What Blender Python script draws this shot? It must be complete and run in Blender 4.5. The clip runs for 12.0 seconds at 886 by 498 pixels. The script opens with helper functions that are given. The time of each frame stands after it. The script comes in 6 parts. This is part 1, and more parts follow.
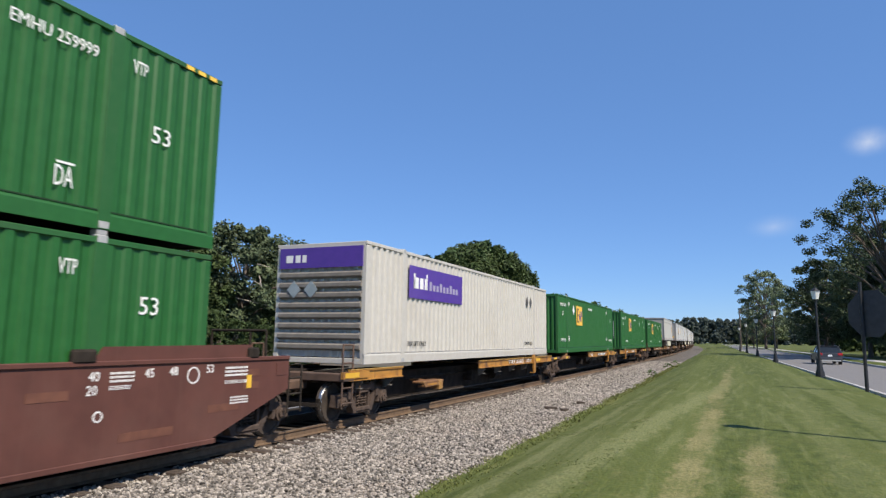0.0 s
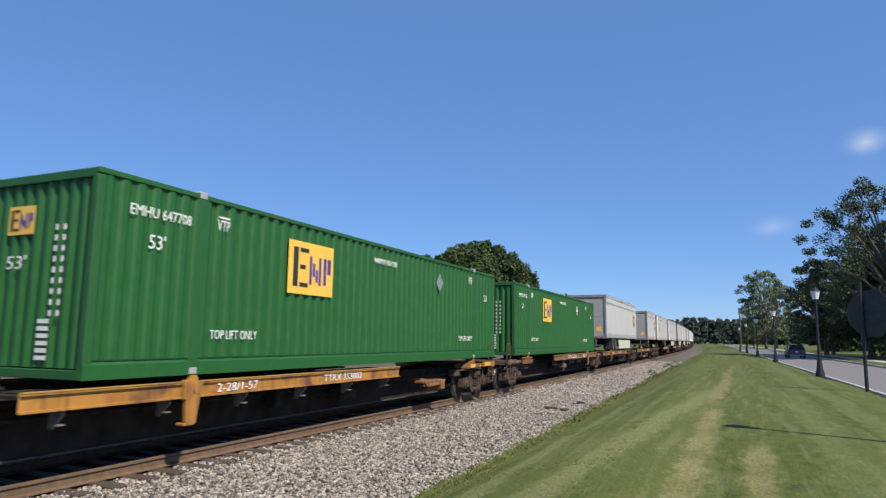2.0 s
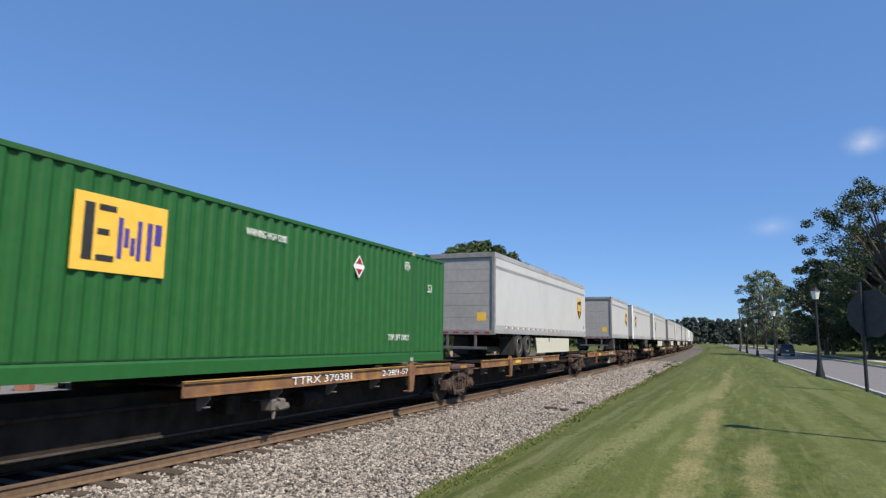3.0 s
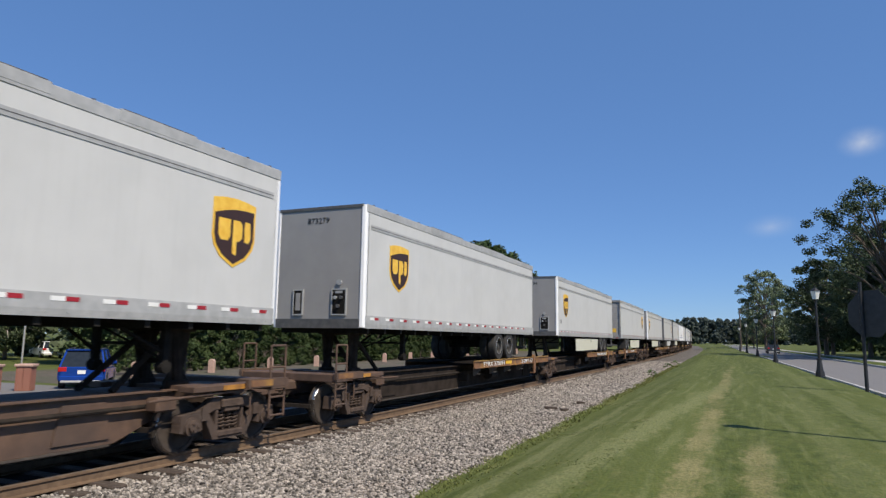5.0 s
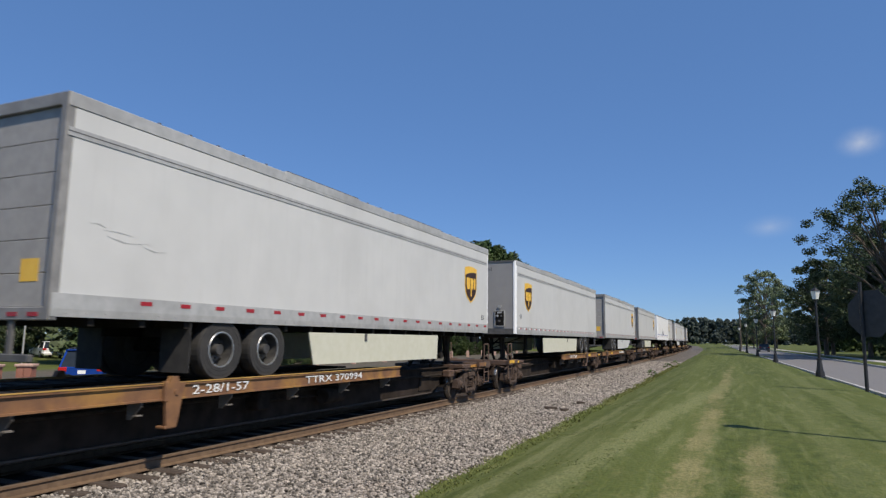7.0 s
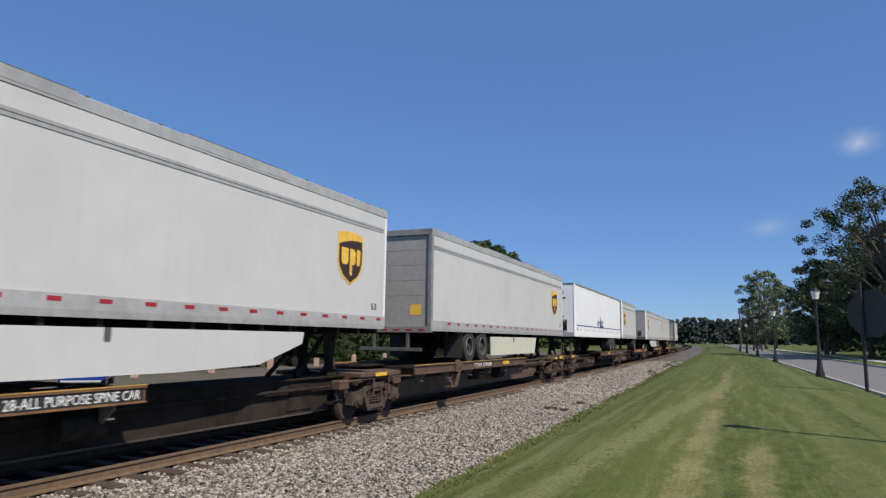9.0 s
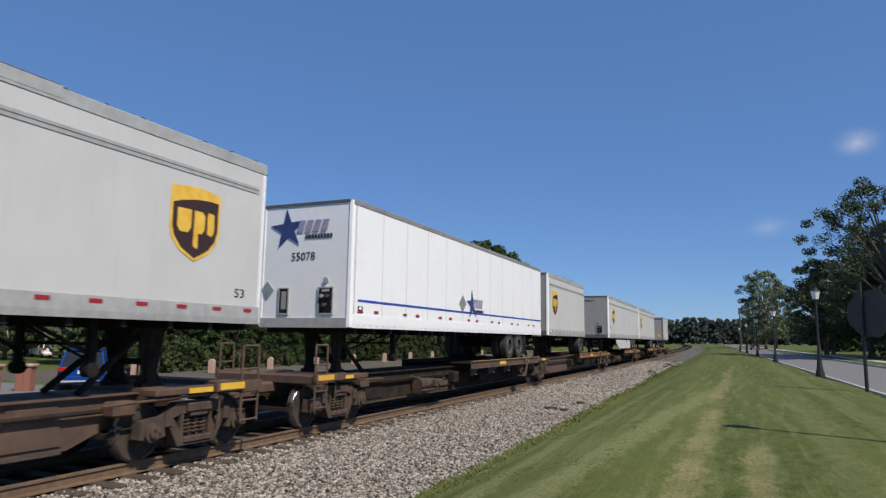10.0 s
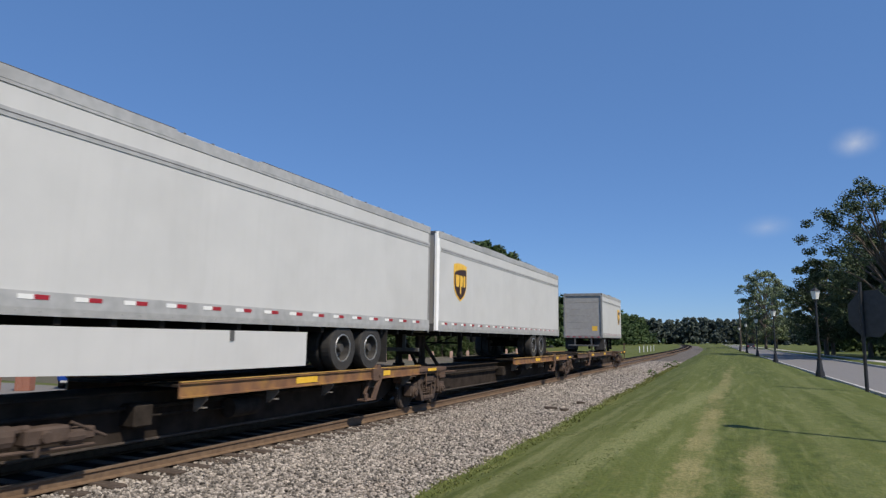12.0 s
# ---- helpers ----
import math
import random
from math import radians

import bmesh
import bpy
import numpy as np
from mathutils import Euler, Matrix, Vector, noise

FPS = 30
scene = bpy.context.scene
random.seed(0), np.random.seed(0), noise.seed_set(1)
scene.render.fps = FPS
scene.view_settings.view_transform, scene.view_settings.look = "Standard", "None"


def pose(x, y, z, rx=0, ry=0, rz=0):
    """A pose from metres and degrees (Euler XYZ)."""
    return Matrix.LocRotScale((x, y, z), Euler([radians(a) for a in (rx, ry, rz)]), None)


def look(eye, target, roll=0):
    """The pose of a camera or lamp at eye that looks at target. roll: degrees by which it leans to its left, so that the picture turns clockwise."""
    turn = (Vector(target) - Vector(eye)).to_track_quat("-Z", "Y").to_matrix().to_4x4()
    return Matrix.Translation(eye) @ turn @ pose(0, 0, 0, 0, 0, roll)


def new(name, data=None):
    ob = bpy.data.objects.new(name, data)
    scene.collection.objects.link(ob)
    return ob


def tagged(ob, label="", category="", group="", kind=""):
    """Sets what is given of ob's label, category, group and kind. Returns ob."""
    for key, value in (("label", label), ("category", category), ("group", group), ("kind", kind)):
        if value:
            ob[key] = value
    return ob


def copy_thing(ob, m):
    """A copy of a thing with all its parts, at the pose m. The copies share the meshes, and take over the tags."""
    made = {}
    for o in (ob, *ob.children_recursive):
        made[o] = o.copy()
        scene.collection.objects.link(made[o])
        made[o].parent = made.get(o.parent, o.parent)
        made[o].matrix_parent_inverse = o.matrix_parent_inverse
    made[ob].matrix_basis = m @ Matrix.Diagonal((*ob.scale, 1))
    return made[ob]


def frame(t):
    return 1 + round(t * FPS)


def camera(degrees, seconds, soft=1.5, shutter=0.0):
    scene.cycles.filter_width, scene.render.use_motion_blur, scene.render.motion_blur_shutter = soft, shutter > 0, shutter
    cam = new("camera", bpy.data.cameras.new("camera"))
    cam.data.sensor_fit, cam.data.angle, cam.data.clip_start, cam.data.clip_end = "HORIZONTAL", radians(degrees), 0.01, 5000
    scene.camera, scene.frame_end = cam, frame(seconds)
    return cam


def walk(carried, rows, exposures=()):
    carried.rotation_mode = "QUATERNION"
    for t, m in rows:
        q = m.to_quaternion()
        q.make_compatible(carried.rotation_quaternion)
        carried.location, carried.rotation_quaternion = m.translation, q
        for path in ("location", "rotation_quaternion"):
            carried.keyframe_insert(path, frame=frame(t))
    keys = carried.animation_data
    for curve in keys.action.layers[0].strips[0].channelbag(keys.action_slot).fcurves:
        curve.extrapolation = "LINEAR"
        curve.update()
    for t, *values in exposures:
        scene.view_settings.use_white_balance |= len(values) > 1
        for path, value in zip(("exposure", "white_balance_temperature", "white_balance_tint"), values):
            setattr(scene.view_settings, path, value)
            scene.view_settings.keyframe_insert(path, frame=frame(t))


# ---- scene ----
# ---- camera: stands still beside the lawn ----
EYE = Vector((0, 0, 1.6))
YAW, PITCH, ROLL = radians(24.144), radians(7.831), 0.802
AIM = EYE + Vector((-math.sin(YAW) * math.cos(PITCH), math.cos(YAW) * math.cos(PITCH), math.sin(PITCH)))
cam = camera(68.486, 12.0, soft=1.32, shutter=0.06)
walk(cam, [(0, look(EYE, AIM, ROLL)), (12, look(EYE, AIM, ROLL))],
     exposures=[(0, 0.26), (0.5, 0.03), (1, 0.04), (1.6, 0.16), (2.5, 0.24), (3.2, 0.18), (5, 0.0), (6, -0.06), (7, -0.1), (9, -0.08), (10, -0.16), (10.6, -0.36), (11.1, -0.45), (11.6, -0.07), (12, -0.08)])

# ---- world and sun ----
SUN_DIR = Vector((0.905 * math.cos(radians(50)), -0.426 * math.cos(radians(50)), math.sin(radians(50))))
world = bpy.data.worlds.new("world")
scene.world = world
world.use_nodes = True
wn = world.node_tree
sky = wn.nodes.new("ShaderNodeTexSky")
sky.sky_type, sky.sun_disc = "NISHITA", False
sky.sun_elevation, sky.sun_rotation = radians(50), math.atan2(SUN_DIR.x, SUN_DIR.y)
sky.altitude = 1500
sky.air_density, sky.dust_density, sky.ozone_density = 1.0, 0.25, 2.5
wn.nodes["Background"].inputs[1].default_value = 0.11
deep = wn.nodes.new("ShaderNodeMix")
deep.data_type, deep.blend_type = "RGBA", "MULTIPLY"
deep.inputs[0].default_value, deep.inputs[7].default_value = 1.0, (0.79, 0.965, 1.22, 1)
wn.links.new(sky.outputs[0], deep.inputs[6])
haze = wn.nodes.new("ShaderNodeMix")
haze.data_type = "RGBA"
haze.inputs[0].default_value, haze.inputs[7].default_value = 0.5, (1.12, 2.5, 5.5, 1)
wn.links.new(deep.outputs[2], haze.inputs[6])
wn.links.new(haze.outputs[2], wn.nodes["Background"].inputs[0])
sun = new("sun", bpy.data.lights.new("sun", "SUN"))
sun.data.energy, sun.data.angle, sun.data.color = 5.0, radians(0.5), (1.0, 0.9, 0.76)
sun.matrix_world = look(SUN_DIR * 50, (0, 0, 0))


# ---- materials ----
def material(name, c1, c2, rough=0.6, metal=0.0, scale=6.0, stain=None, stain_scale=0.6, stain_amount=0.35, bump=0.15, bump_scale=60.0, spread=0.0, stretch=(1, 1, 1), streak=0.0, gloss=0.5):
    """Two tones mixed by a fine noise, stains by a broad one, a fine relief; spread: value shift from island to island."""
    m = bpy.data.materials.new(name)
    m.use_nodes = True
    nt = m.node_tree
    b = nt.nodes["Principled BSDF"]
    tc = nt.nodes.new("ShaderNodeTexCoord")
    mp = nt.nodes.new("ShaderNodeMapping")
    mp.inputs["Scale"].default_value = stretch
    nt.links.new(tc.outputs["Object"], mp.inputs["Vector"])

    def noise_fac(sc, lo, hi, detail=5.0):
        n = nt.nodes.new("ShaderNodeTexNoise")
        n.inputs["Scale"].default_value, n.inputs["Detail"].default_value = sc, detail
        nt.links.new(mp.outputs[0], n.inputs["Vector"])
        r = nt.nodes.new("ShaderNodeMapRange")
        r.inputs[1].default_value, r.inputs[2].default_value = lo, hi
        nt.links.new(n.outputs[0], r.inputs[0])
        return r.outputs[0]

    def mix(fac, a, c, mode="MIX"):
        x = nt.nodes.new("ShaderNodeMix")
        x.data_type, x.blend_type = "RGBA", mode
        if isinstance(fac, float):
            x.inputs[0].default_value = fac
        else:
            nt.links.new(fac, x.inputs[0])
        for sock, val in ((x.inputs[6], a), (x.inputs[7], c)):
            if isinstance(val, tuple):
                sock.default_value = (*val, 1)
            else:
                nt.links.new(val, sock)
        return x.outputs[2]

    col = mix(noise_fac(scale, 0.35, 0.65), c1, c2)
    if stain:
        f = noise_fac(stain_scale, 0.5, 0.72)
        mu = nt.nodes.new("ShaderNodeMath")
        mu.operation = "MULTIPLY"
        mu.inputs[1].default_value = stain_amount
        nt.links.new(f, mu.inputs[0])
        col = mix(mu.outputs[0], col, stain)
    if streak:
        mp2 = nt.nodes.new("ShaderNodeMapping")
        mp2.inputs["Scale"].default_value = (5, 5, 0.35)
        nt.links.new(tc.outputs["Object"], mp2.inputs["Vector"])
        n = nt.nodes.new("ShaderNodeTexNoise")
        n.inputs["Scale"].default_value, n.inputs["Detail"].default_value = 1.6, 6
        nt.links.new(mp2.outputs[0], n.inputs["Vector"])
        r = nt.nodes.new("ShaderNodeMapRange")
        r.inputs[1].default_value, r.inputs[2].default_value, r.inputs[4].default_value = 0.52, 0.75, streak
        nt.links.new(n.outputs[0], r.inputs[0])
        col = mix(r.outputs[0], col, stain or tuple(0.5 * v for v in c1))
    if spread:
        g = nt.nodes.new("ShaderNodeNewGeometry")
        r = nt.nodes.new("ShaderNodeMapRange")
        r.inputs[3].default_value, r.inputs[4].default_value = 1 - spread, 1 + spread
        nt.links.new(g.outputs["Random Per Island"], r.inputs[0])
        hs = nt.nodes.new("ShaderNodeHueSaturation")
        nt.links.new(r.outputs[0], hs.inputs["Value"])
        nt.links.new(col, hs.inputs["Color"])
        col = hs.outputs[0]
    nt.links.new(col, b.inputs["Base Color"])
    b.inputs["Roughness"].default_value, b.inputs["Metallic"].default_value = rough, metal
    b.inputs["Specular IOR Level"].default_value = gloss
    if bump:
        n = nt.nodes.new("ShaderNodeTexNoise")
        n.inputs["Scale"].default_value, n.inputs["Detail"].default_value = bump_scale, 4
        nt.links.new(mp.outputs[0], n.inputs["Vector"])
        bp = nt.nodes.new("ShaderNodeBump")
        bp.inputs["Strength"].default_value, bp.inputs["Distance"].default_value = bump, 0.01
        nt.links.new(n.outputs[0], bp.inputs["Height"])
        nt.links.new(bp.outputs[0], b.inputs["Normal"])
    return m


M = {}
M["green"] = material("green_paint", (0.012, 0.098, 0.016), (0.016, 0.114, 0.021), 0.55, stain=(0.02, 0.1, 0.024), stain_amount=0.4, bump=0.05, streak=0.15)
M["green_dark"] = material("green_frame_paint", (0.012, 0.095, 0.018), (0.02, 0.105, 0.024), 0.6, stain=(0.06, 0.07, 0.04), stain_amount=0.4, bump=0.05)
M["cream"] = material("off_white_paint", (0.49, 0.468, 0.42), (0.53, 0.51, 0.465), 0.5, stain=(0.42, 0.38, 0.32), stain_amount=0.3, bump=0.05, streak=0.2)
M["white_side"] = material("trailer_white", (0.55, 0.552, 0.54), (0.58, 0.58, 0.566), 0.45, scale=1.5, stain=(0.45, 0.447, 0.43), stain_amount=0.35, bump=0.01, streak=0.16)
M["bright_white"] = material("bright_white", (0.86, 0.87, 0.88), (0.9, 0.9, 0.9), 0.4, stain=(0.74, 0.75, 0.76), stain_amount=0.2, bump=0.02, streak=0.08)
M["trailer_front"] = material("trailer_front_panel", (0.3, 0.29, 0.28), (0.335, 0.325, 0.31), 0.55, scale=1.5, stain=(0.28, 0.27, 0.26), stain_amount=0.3, bump=0.01, streak=0.12)
M["aluminium"] = material("dull_aluminium", (0.38, 0.382, 0.374), (0.46, 0.46, 0.45), 0.5, 0.15, stain=(0.2, 0.19, 0.18), stain_amount=0.4)
M["grey_door"] = material("roll_door", (0.33, 0.318, 0.3), (0.38, 0.365, 0.345), 0.6, stain=(0.25, 0.24, 0.22), stain_amount=0.4, streak=0.2)
M["door_frame"] = material("dark_door_frame", (0.22, 0.216, 0.21), (0.29, 0.284, 0.275), 0.6, 0.1, stain=(0.12, 0.115, 0.11))
M["dark_grey"] = material("dark_grey_metal", (0.09, 0.09, 0.09), (0.14, 0.135, 0.13), 0.6, 0.2)
# Brown-grey for the end ribs, darker than the off-white walls.
M["end_grey"] = material("brown_grey_end", (0.17, 0.155, 0.135), (0.22, 0.2, 0.175), 0.7, stain=(0.12, 0.1, 0.085), stain_amount=0.4, streak=0.2)
# Darkened green that paints the recess shadow above the bottom rail.
M["recess_shade"] = material("green_recess_shade", (0.005, 0.03, 0.008), (0.008, 0.04, 0.01), 0.8, bump=0)
M["seam"] = material("white_seam", (0.66, 0.66, 0.64), (0.7, 0.7, 0.68), 0.5, bump=0)
M["skirt"] = material("skirt_panel", (0.56, 0.555, 0.44), (0.6, 0.595, 0.49), 0.55, stain=(0.5, 0.48, 0.38), stain_amount=0.3, bump=0.03, streak=0.15)
M["rubber"] = material("tyre_rubber", (0.025, 0.025, 0.026), (0.04, 0.038, 0.036), 0.85, bump=0.3)
M["rim"] = material("steel_rim", (0.5, 0.5, 0.5), (0.62, 0.61, 0.6), 0.35, 0.8, stain=(0.15, 0.11, 0.08))
M["hub"] = material("dark_wheel_hub", (0.05, 0.048, 0.046), (0.1, 0.097, 0.093), 0.6, 0.3, stain=(0.03, 0.025, 0.02))
M["black"] = material("black_metal", (0.012, 0.011, 0.01), (0.022, 0.02, 0.018), 0.85, gloss=0.15, bump=0.3)
M["sill_yellow"] = material("worn_yellow_orange_paint", (0.36, 0.165, 0.03), (0.46, 0.22, 0.04), 0.6, scale=3, stain=(0.12, 0.055, 0.03), stain_scale=2.2, stain_amount=1.0, streak=0.8, bump=0.25)
M["sill_fresh"] = material("fresh_yellow_patch", (0.72, 0.42, 0.03), (0.78, 0.48, 0.05), 0.55, stain=(0.4, 0.2, 0.04), stain_amount=0.5)
M["sill_rust"] = material("rusty_worn_sill", (0.15, 0.075, 0.04), (0.23, 0.115, 0.05), 0.7, scale=4, stain=(0.4, 0.215, 0.045), stain_scale=1.6, stain_amount=0.95, bump=0.25)
M["lip"] = material("worn_yellow_lip", (0.42, 0.25, 0.06), (0.5, 0.3, 0.08), 0.6, scale=4, stain=(0.2, 0.1, 0.04), stain_scale=2, stain_amount=0.7)
M["gusset"] = material("pale_dusty_gusset", (0.13, 0.115, 0.1), (0.19, 0.17, 0.15), 0.8, scale=5, stain=(0.08, 0.06, 0.05), stain_amount=0.6)
# Paler than the centre sill: the flange's sunlit edge is put into colour.
M["flange"] = material("sunlit_tone_flange", (0.05, 0.04, 0.033), (0.085, 0.068, 0.055), 0.75, scale=5, stain=(0.05, 0.04, 0.03), stain_scale=1.5, stain_amount=0.8)
M["centre_sill"] = material("weathered_centre_sill", (0.021, 0.0165, 0.0135), (0.04, 0.031, 0.025), 0.9, gloss=0.1, scale=3, stain=(0.05, 0.038, 0.032), stain_scale=1.2, stain_amount=0.6, bump=0.2, streak=0.3)
M["sill_brown"] = material("brown_weathered_sill", (0.082, 0.05, 0.035), (0.13, 0.078, 0.051), 0.7, scale=4, stain=(0.07, 0.05, 0.04), stain_scale=1.1, stain_amount=0.7, bump=0.25)
M["grime"] = material("grimy_underframe", (0.022, 0.018, 0.015), (0.042, 0.034, 0.028), 0.9, gloss=0.1, scale=5, stain=(0.03, 0.027, 0.025), stain_scale=1.6, stain_amount=0.7, bump=0.4)
M["truck"] = material("cast_truck_steel", (0.058, 0.041, 0.032), (0.112, 0.08, 0.063), 0.85, gloss=0.2, scale=5, stain=(0.05, 0.04, 0.035), stain_scale=2.5, stain_amount=0.7, bump=0.5, bump_scale=40)
M["wheel"] = material("rail_wheel", (0.038, 0.03, 0.025), (0.075, 0.06, 0.049), 0.8, 0.0, scale=5, stain=(0.05, 0.038, 0.03), gloss=0.2)
M["tread"] = material("polished_tread", (0.4, 0.4, 0.4), (0.5, 0.5, 0.5), 0.3, 0.9)
M["well_brown"] = material("mineral_red_brown", (0.085, 0.03, 0.021), (0.108, 0.038, 0.027), 0.7, scale=2.5, stain=(0.13, 0.058, 0.042), stain_scale=0.9, stain_amount=0.6, bump=0.12, streak=0.35)
M["mark_white"] = material("white_lettering", (0.75, 0.76, 0.74), (0.8, 0.8, 0.78), 0.6, bump=0)
M["mark_black"] = material("black_lettering", (0.02, 0.02, 0.022), (0.03, 0.03, 0.03), 0.6, bump=0)
M["logo_yellow"] = material("logo_yellow", (0.85, 0.5, 0.06), (0.88, 0.55, 0.08), 0.5, bump=0.02)
M["logo_blue"] = material("logo_blue", (0.06, 0.045, 0.25), (0.07, 0.05, 0.28), 0.5, bump=0)
M["logo_navy"] = material("logo_navy", (0.03, 0.05, 0.17), (0.04, 0.06, 0.2), 0.5, bump=0)
M["purple"] = material("logo_purple", (0.075, 0.035, 0.27), (0.09, 0.04, 0.3), 0.45, bump=0.02, stain=(0.14, 0.09, 0.32), stain_amount=0.4)
M["grey_faded"] = material("faded_grey_mark", (0.3, 0.28, 0.42), (0.36, 0.33, 0.45), 0.5, bump=0)
M["shield_brown"] = material("shield_brown", (0.04, 0.018, 0.012), (0.05, 0.022, 0.014), 0.4, bump=0)
M["gold"] = material("shield_gold", (0.75, 0.42, 0.04), (0.85, 0.55, 0.08), 0.4, bump=0)
M["stripe_blue"] = material("stripe_blue", (0.03, 0.06, 0.36), (0.04, 0.07, 0.4), 0.45, bump=0)
M["red_mark"] = material("reflector_red", (0.3, 0.014, 0.022), (0.36, 0.02, 0.03), 0.35, bump=0)
M["silver_plate"] = material("silver_placard", (0.35, 0.38, 0.36), (0.45, 0.47, 0.45), 0.4, 0.5, bump=0.02)
M["rail"] = material("rusty_rail", (0.12, 0.076, 0.044), (0.172, 0.112, 0.066), 0.75, scale=8, stain=(0.1, 0.06, 0.036), stain_scale=1.5, stain_amount=0.6, bump=0.3)
M["rail_top"] = material("rail_running_surface", (0.13, 0.1, 0.08), (0.18, 0.14, 0.11), 0.55, 0.3)
M["tie"] = material("weathered_tie", (0.05, 0.037, 0.028), (0.085, 0.062, 0.048), 0.9, scale=10, stain=(0.16, 0.13, 0.1), stain_scale=3, stain_amount=0.4, bump=0.6, stretch=(1, 6, 6))
M["stone"] = material("ballast_stone", (0.186, 0.164, 0.14), (0.292, 0.26, 0.224), 0.85, scale=9, stain=(0.2, 0.16, 0.13), stain_scale=0.8, stain_amount=0.35, bump=0.3, spread=0.85)
M["ballast"] = material("ballast_bed", (0.05, 0.043, 0.037), (0.16, 0.14, 0.118), 0.95, scale=22, stain=(0.13, 0.085, 0.06), stain_scale=0.5, stain_amount=0.3, bump=1.0, bump_scale=25)
# Near-black colour stands in for the deep shade under the train.
M["bed_shade"] = material("shaded_trackbed", (0.008, 0.0065, 0.0055), (0.02, 0.016, 0.013), 0.95, gloss=0.05, scale=20, stain=(0.02, 0.017, 0.015), stain_scale=1.2, stain_amount=0.7, bump=1.0, bump_scale=25)
M["asphalt"] = material("pale_asphalt", (0.15, 0.143, 0.137), (0.195, 0.186, 0.178), 0.9, scale=14, stain=(0.15, 0.145, 0.14), stain_scale=0.25, stain_amount=0.5, bump=0.4)
M["concrete"] = material("kerb_concrete", (0.4, 0.385, 0.36), (0.48, 0.46, 0.43), 0.85, stain=(0.3, 0.28, 0.25))
M["bark"] = material("bark", (0.09, 0.07, 0.055), (0.16, 0.13, 0.105), 0.9, scale=6, bump=0.8, bump_scale=20, stretch=(1, 1, 0.25))
M["bark_pale"] = material("pale_dead_wood", (0.3, 0.26, 0.22), (0.4, 0.36, 0.31), 0.9, scale=6, bump=0.6)
M["brick"] = material("red_brick", (0.28, 0.11, 0.075), (0.36, 0.16, 0.11), 0.85, scale=18, stain=(0.4, 0.3, 0.24), stain_amount=0.4, bump=0.5)
M["stone_post"] = material("pinkish_stone_post", (0.42, 0.27, 0.21), (0.5, 0.34, 0.27), 0.85, scale=10, bump=0.4)
M["car_blue"] = material("blue_car_paint", (0.011, 0.055, 0.3), (0.013, 0.062, 0.33), 0.15, 0.3, bump=0)
M["car_dark"] = material("dark_car_paint", (0.06, 0.065, 0.075), (0.08, 0.085, 0.095), 0.3, 0.4, bump=0)
M["car_white"] = material("white_car_paint", (0.75, 0.76, 0.77), (0.8, 0.8, 0.8), 0.3, bump=0)
M["glass"] = material("dark_glass", (0.02, 0.025, 0.03), (0.025, 0.03, 0.035), 0.06, bump=0)
M["lamp_red"] = material("tail_light_red", (0.4, 0.015, 0.015), (0.5, 0.02, 0.02), 0.25, bump=0)
M["lamp_glass"] = material("frosted_lantern", (0.75, 0.74, 0.7), (0.8, 0.79, 0.76), 0.3, bump=0)
M["lamp_black"] = material("black_lamp_post", (0.012, 0.012, 0.013), (0.022, 0.022, 0.022), 0.5, bump=0.1)
M["sign_back"] = material("dark_sign_back", (0.03, 0.032, 0.035), (0.045, 0.046, 0.05), 0.6, bump=0.05)
M["sign_grey"] = material("weathered_sign_panel", (0.1, 0.105, 0.11), (0.13, 0.135, 0.14), 0.6, bump=0.05)
M["pole_grey"] = material("galvanised_pole", (0.4, 0.41, 0.41), (0.48, 0.48, 0.48), 0.5, 0.4)
M["wall_white"] = material("white_siding", (0.75, 0.75, 0.73), (0.8, 0.8, 0.78), 0.7, stain=(0.6, 0.6, 0.58))
M["roof_grey"] = material("roof_shingle", (0.16, 0.15, 0.14), (0.22, 0.21, 0.2), 0.9, scale=10, bump=0.5)


def foliage(name, c1, c2, spread=0.45):
    m = material(name, c1, c2, 0.6, scale=0.35, spread=spread, bump=0)
    b = m.node_tree.nodes["Principled BSDF"]
    b.inputs["Specular IOR Level"].default_value = 0.15
    return m


M["leaf"] = foliage("leaf_green", (0.047, 0.072, 0.025), (0.075, 0.105, 0.038))
M["leaf_dark"] = foliage("leaf_dark_green", (0.068, 0.09, 0.046), (0.1, 0.126, 0.066))
M["leaf_light"] = foliage("leaf_light_green", (0.06, 0.115, 0.024), (0.09, 0.15, 0.035))
M["leaf_grey"] = foliage("leaf_silver_green", (0.13, 0.17, 0.09), (0.2, 0.235, 0.14))
M["leaf_pine"] = foliage("pine_needles", (0.04, 0.07, 0.026), (0.065, 0.1, 0.036))
# Distance haze is put into this leaf colour: paler and bluer.
M["leaf_far"] = foliage("haze_tinted_leaf", (0.078, 0.1, 0.085), (0.105, 0.128, 0.11), 0.25)
M["blade"] = foliage("grass_blade", (0.085, 0.105, 0.024), (0.16, 0.165, 0.055), 0.4)


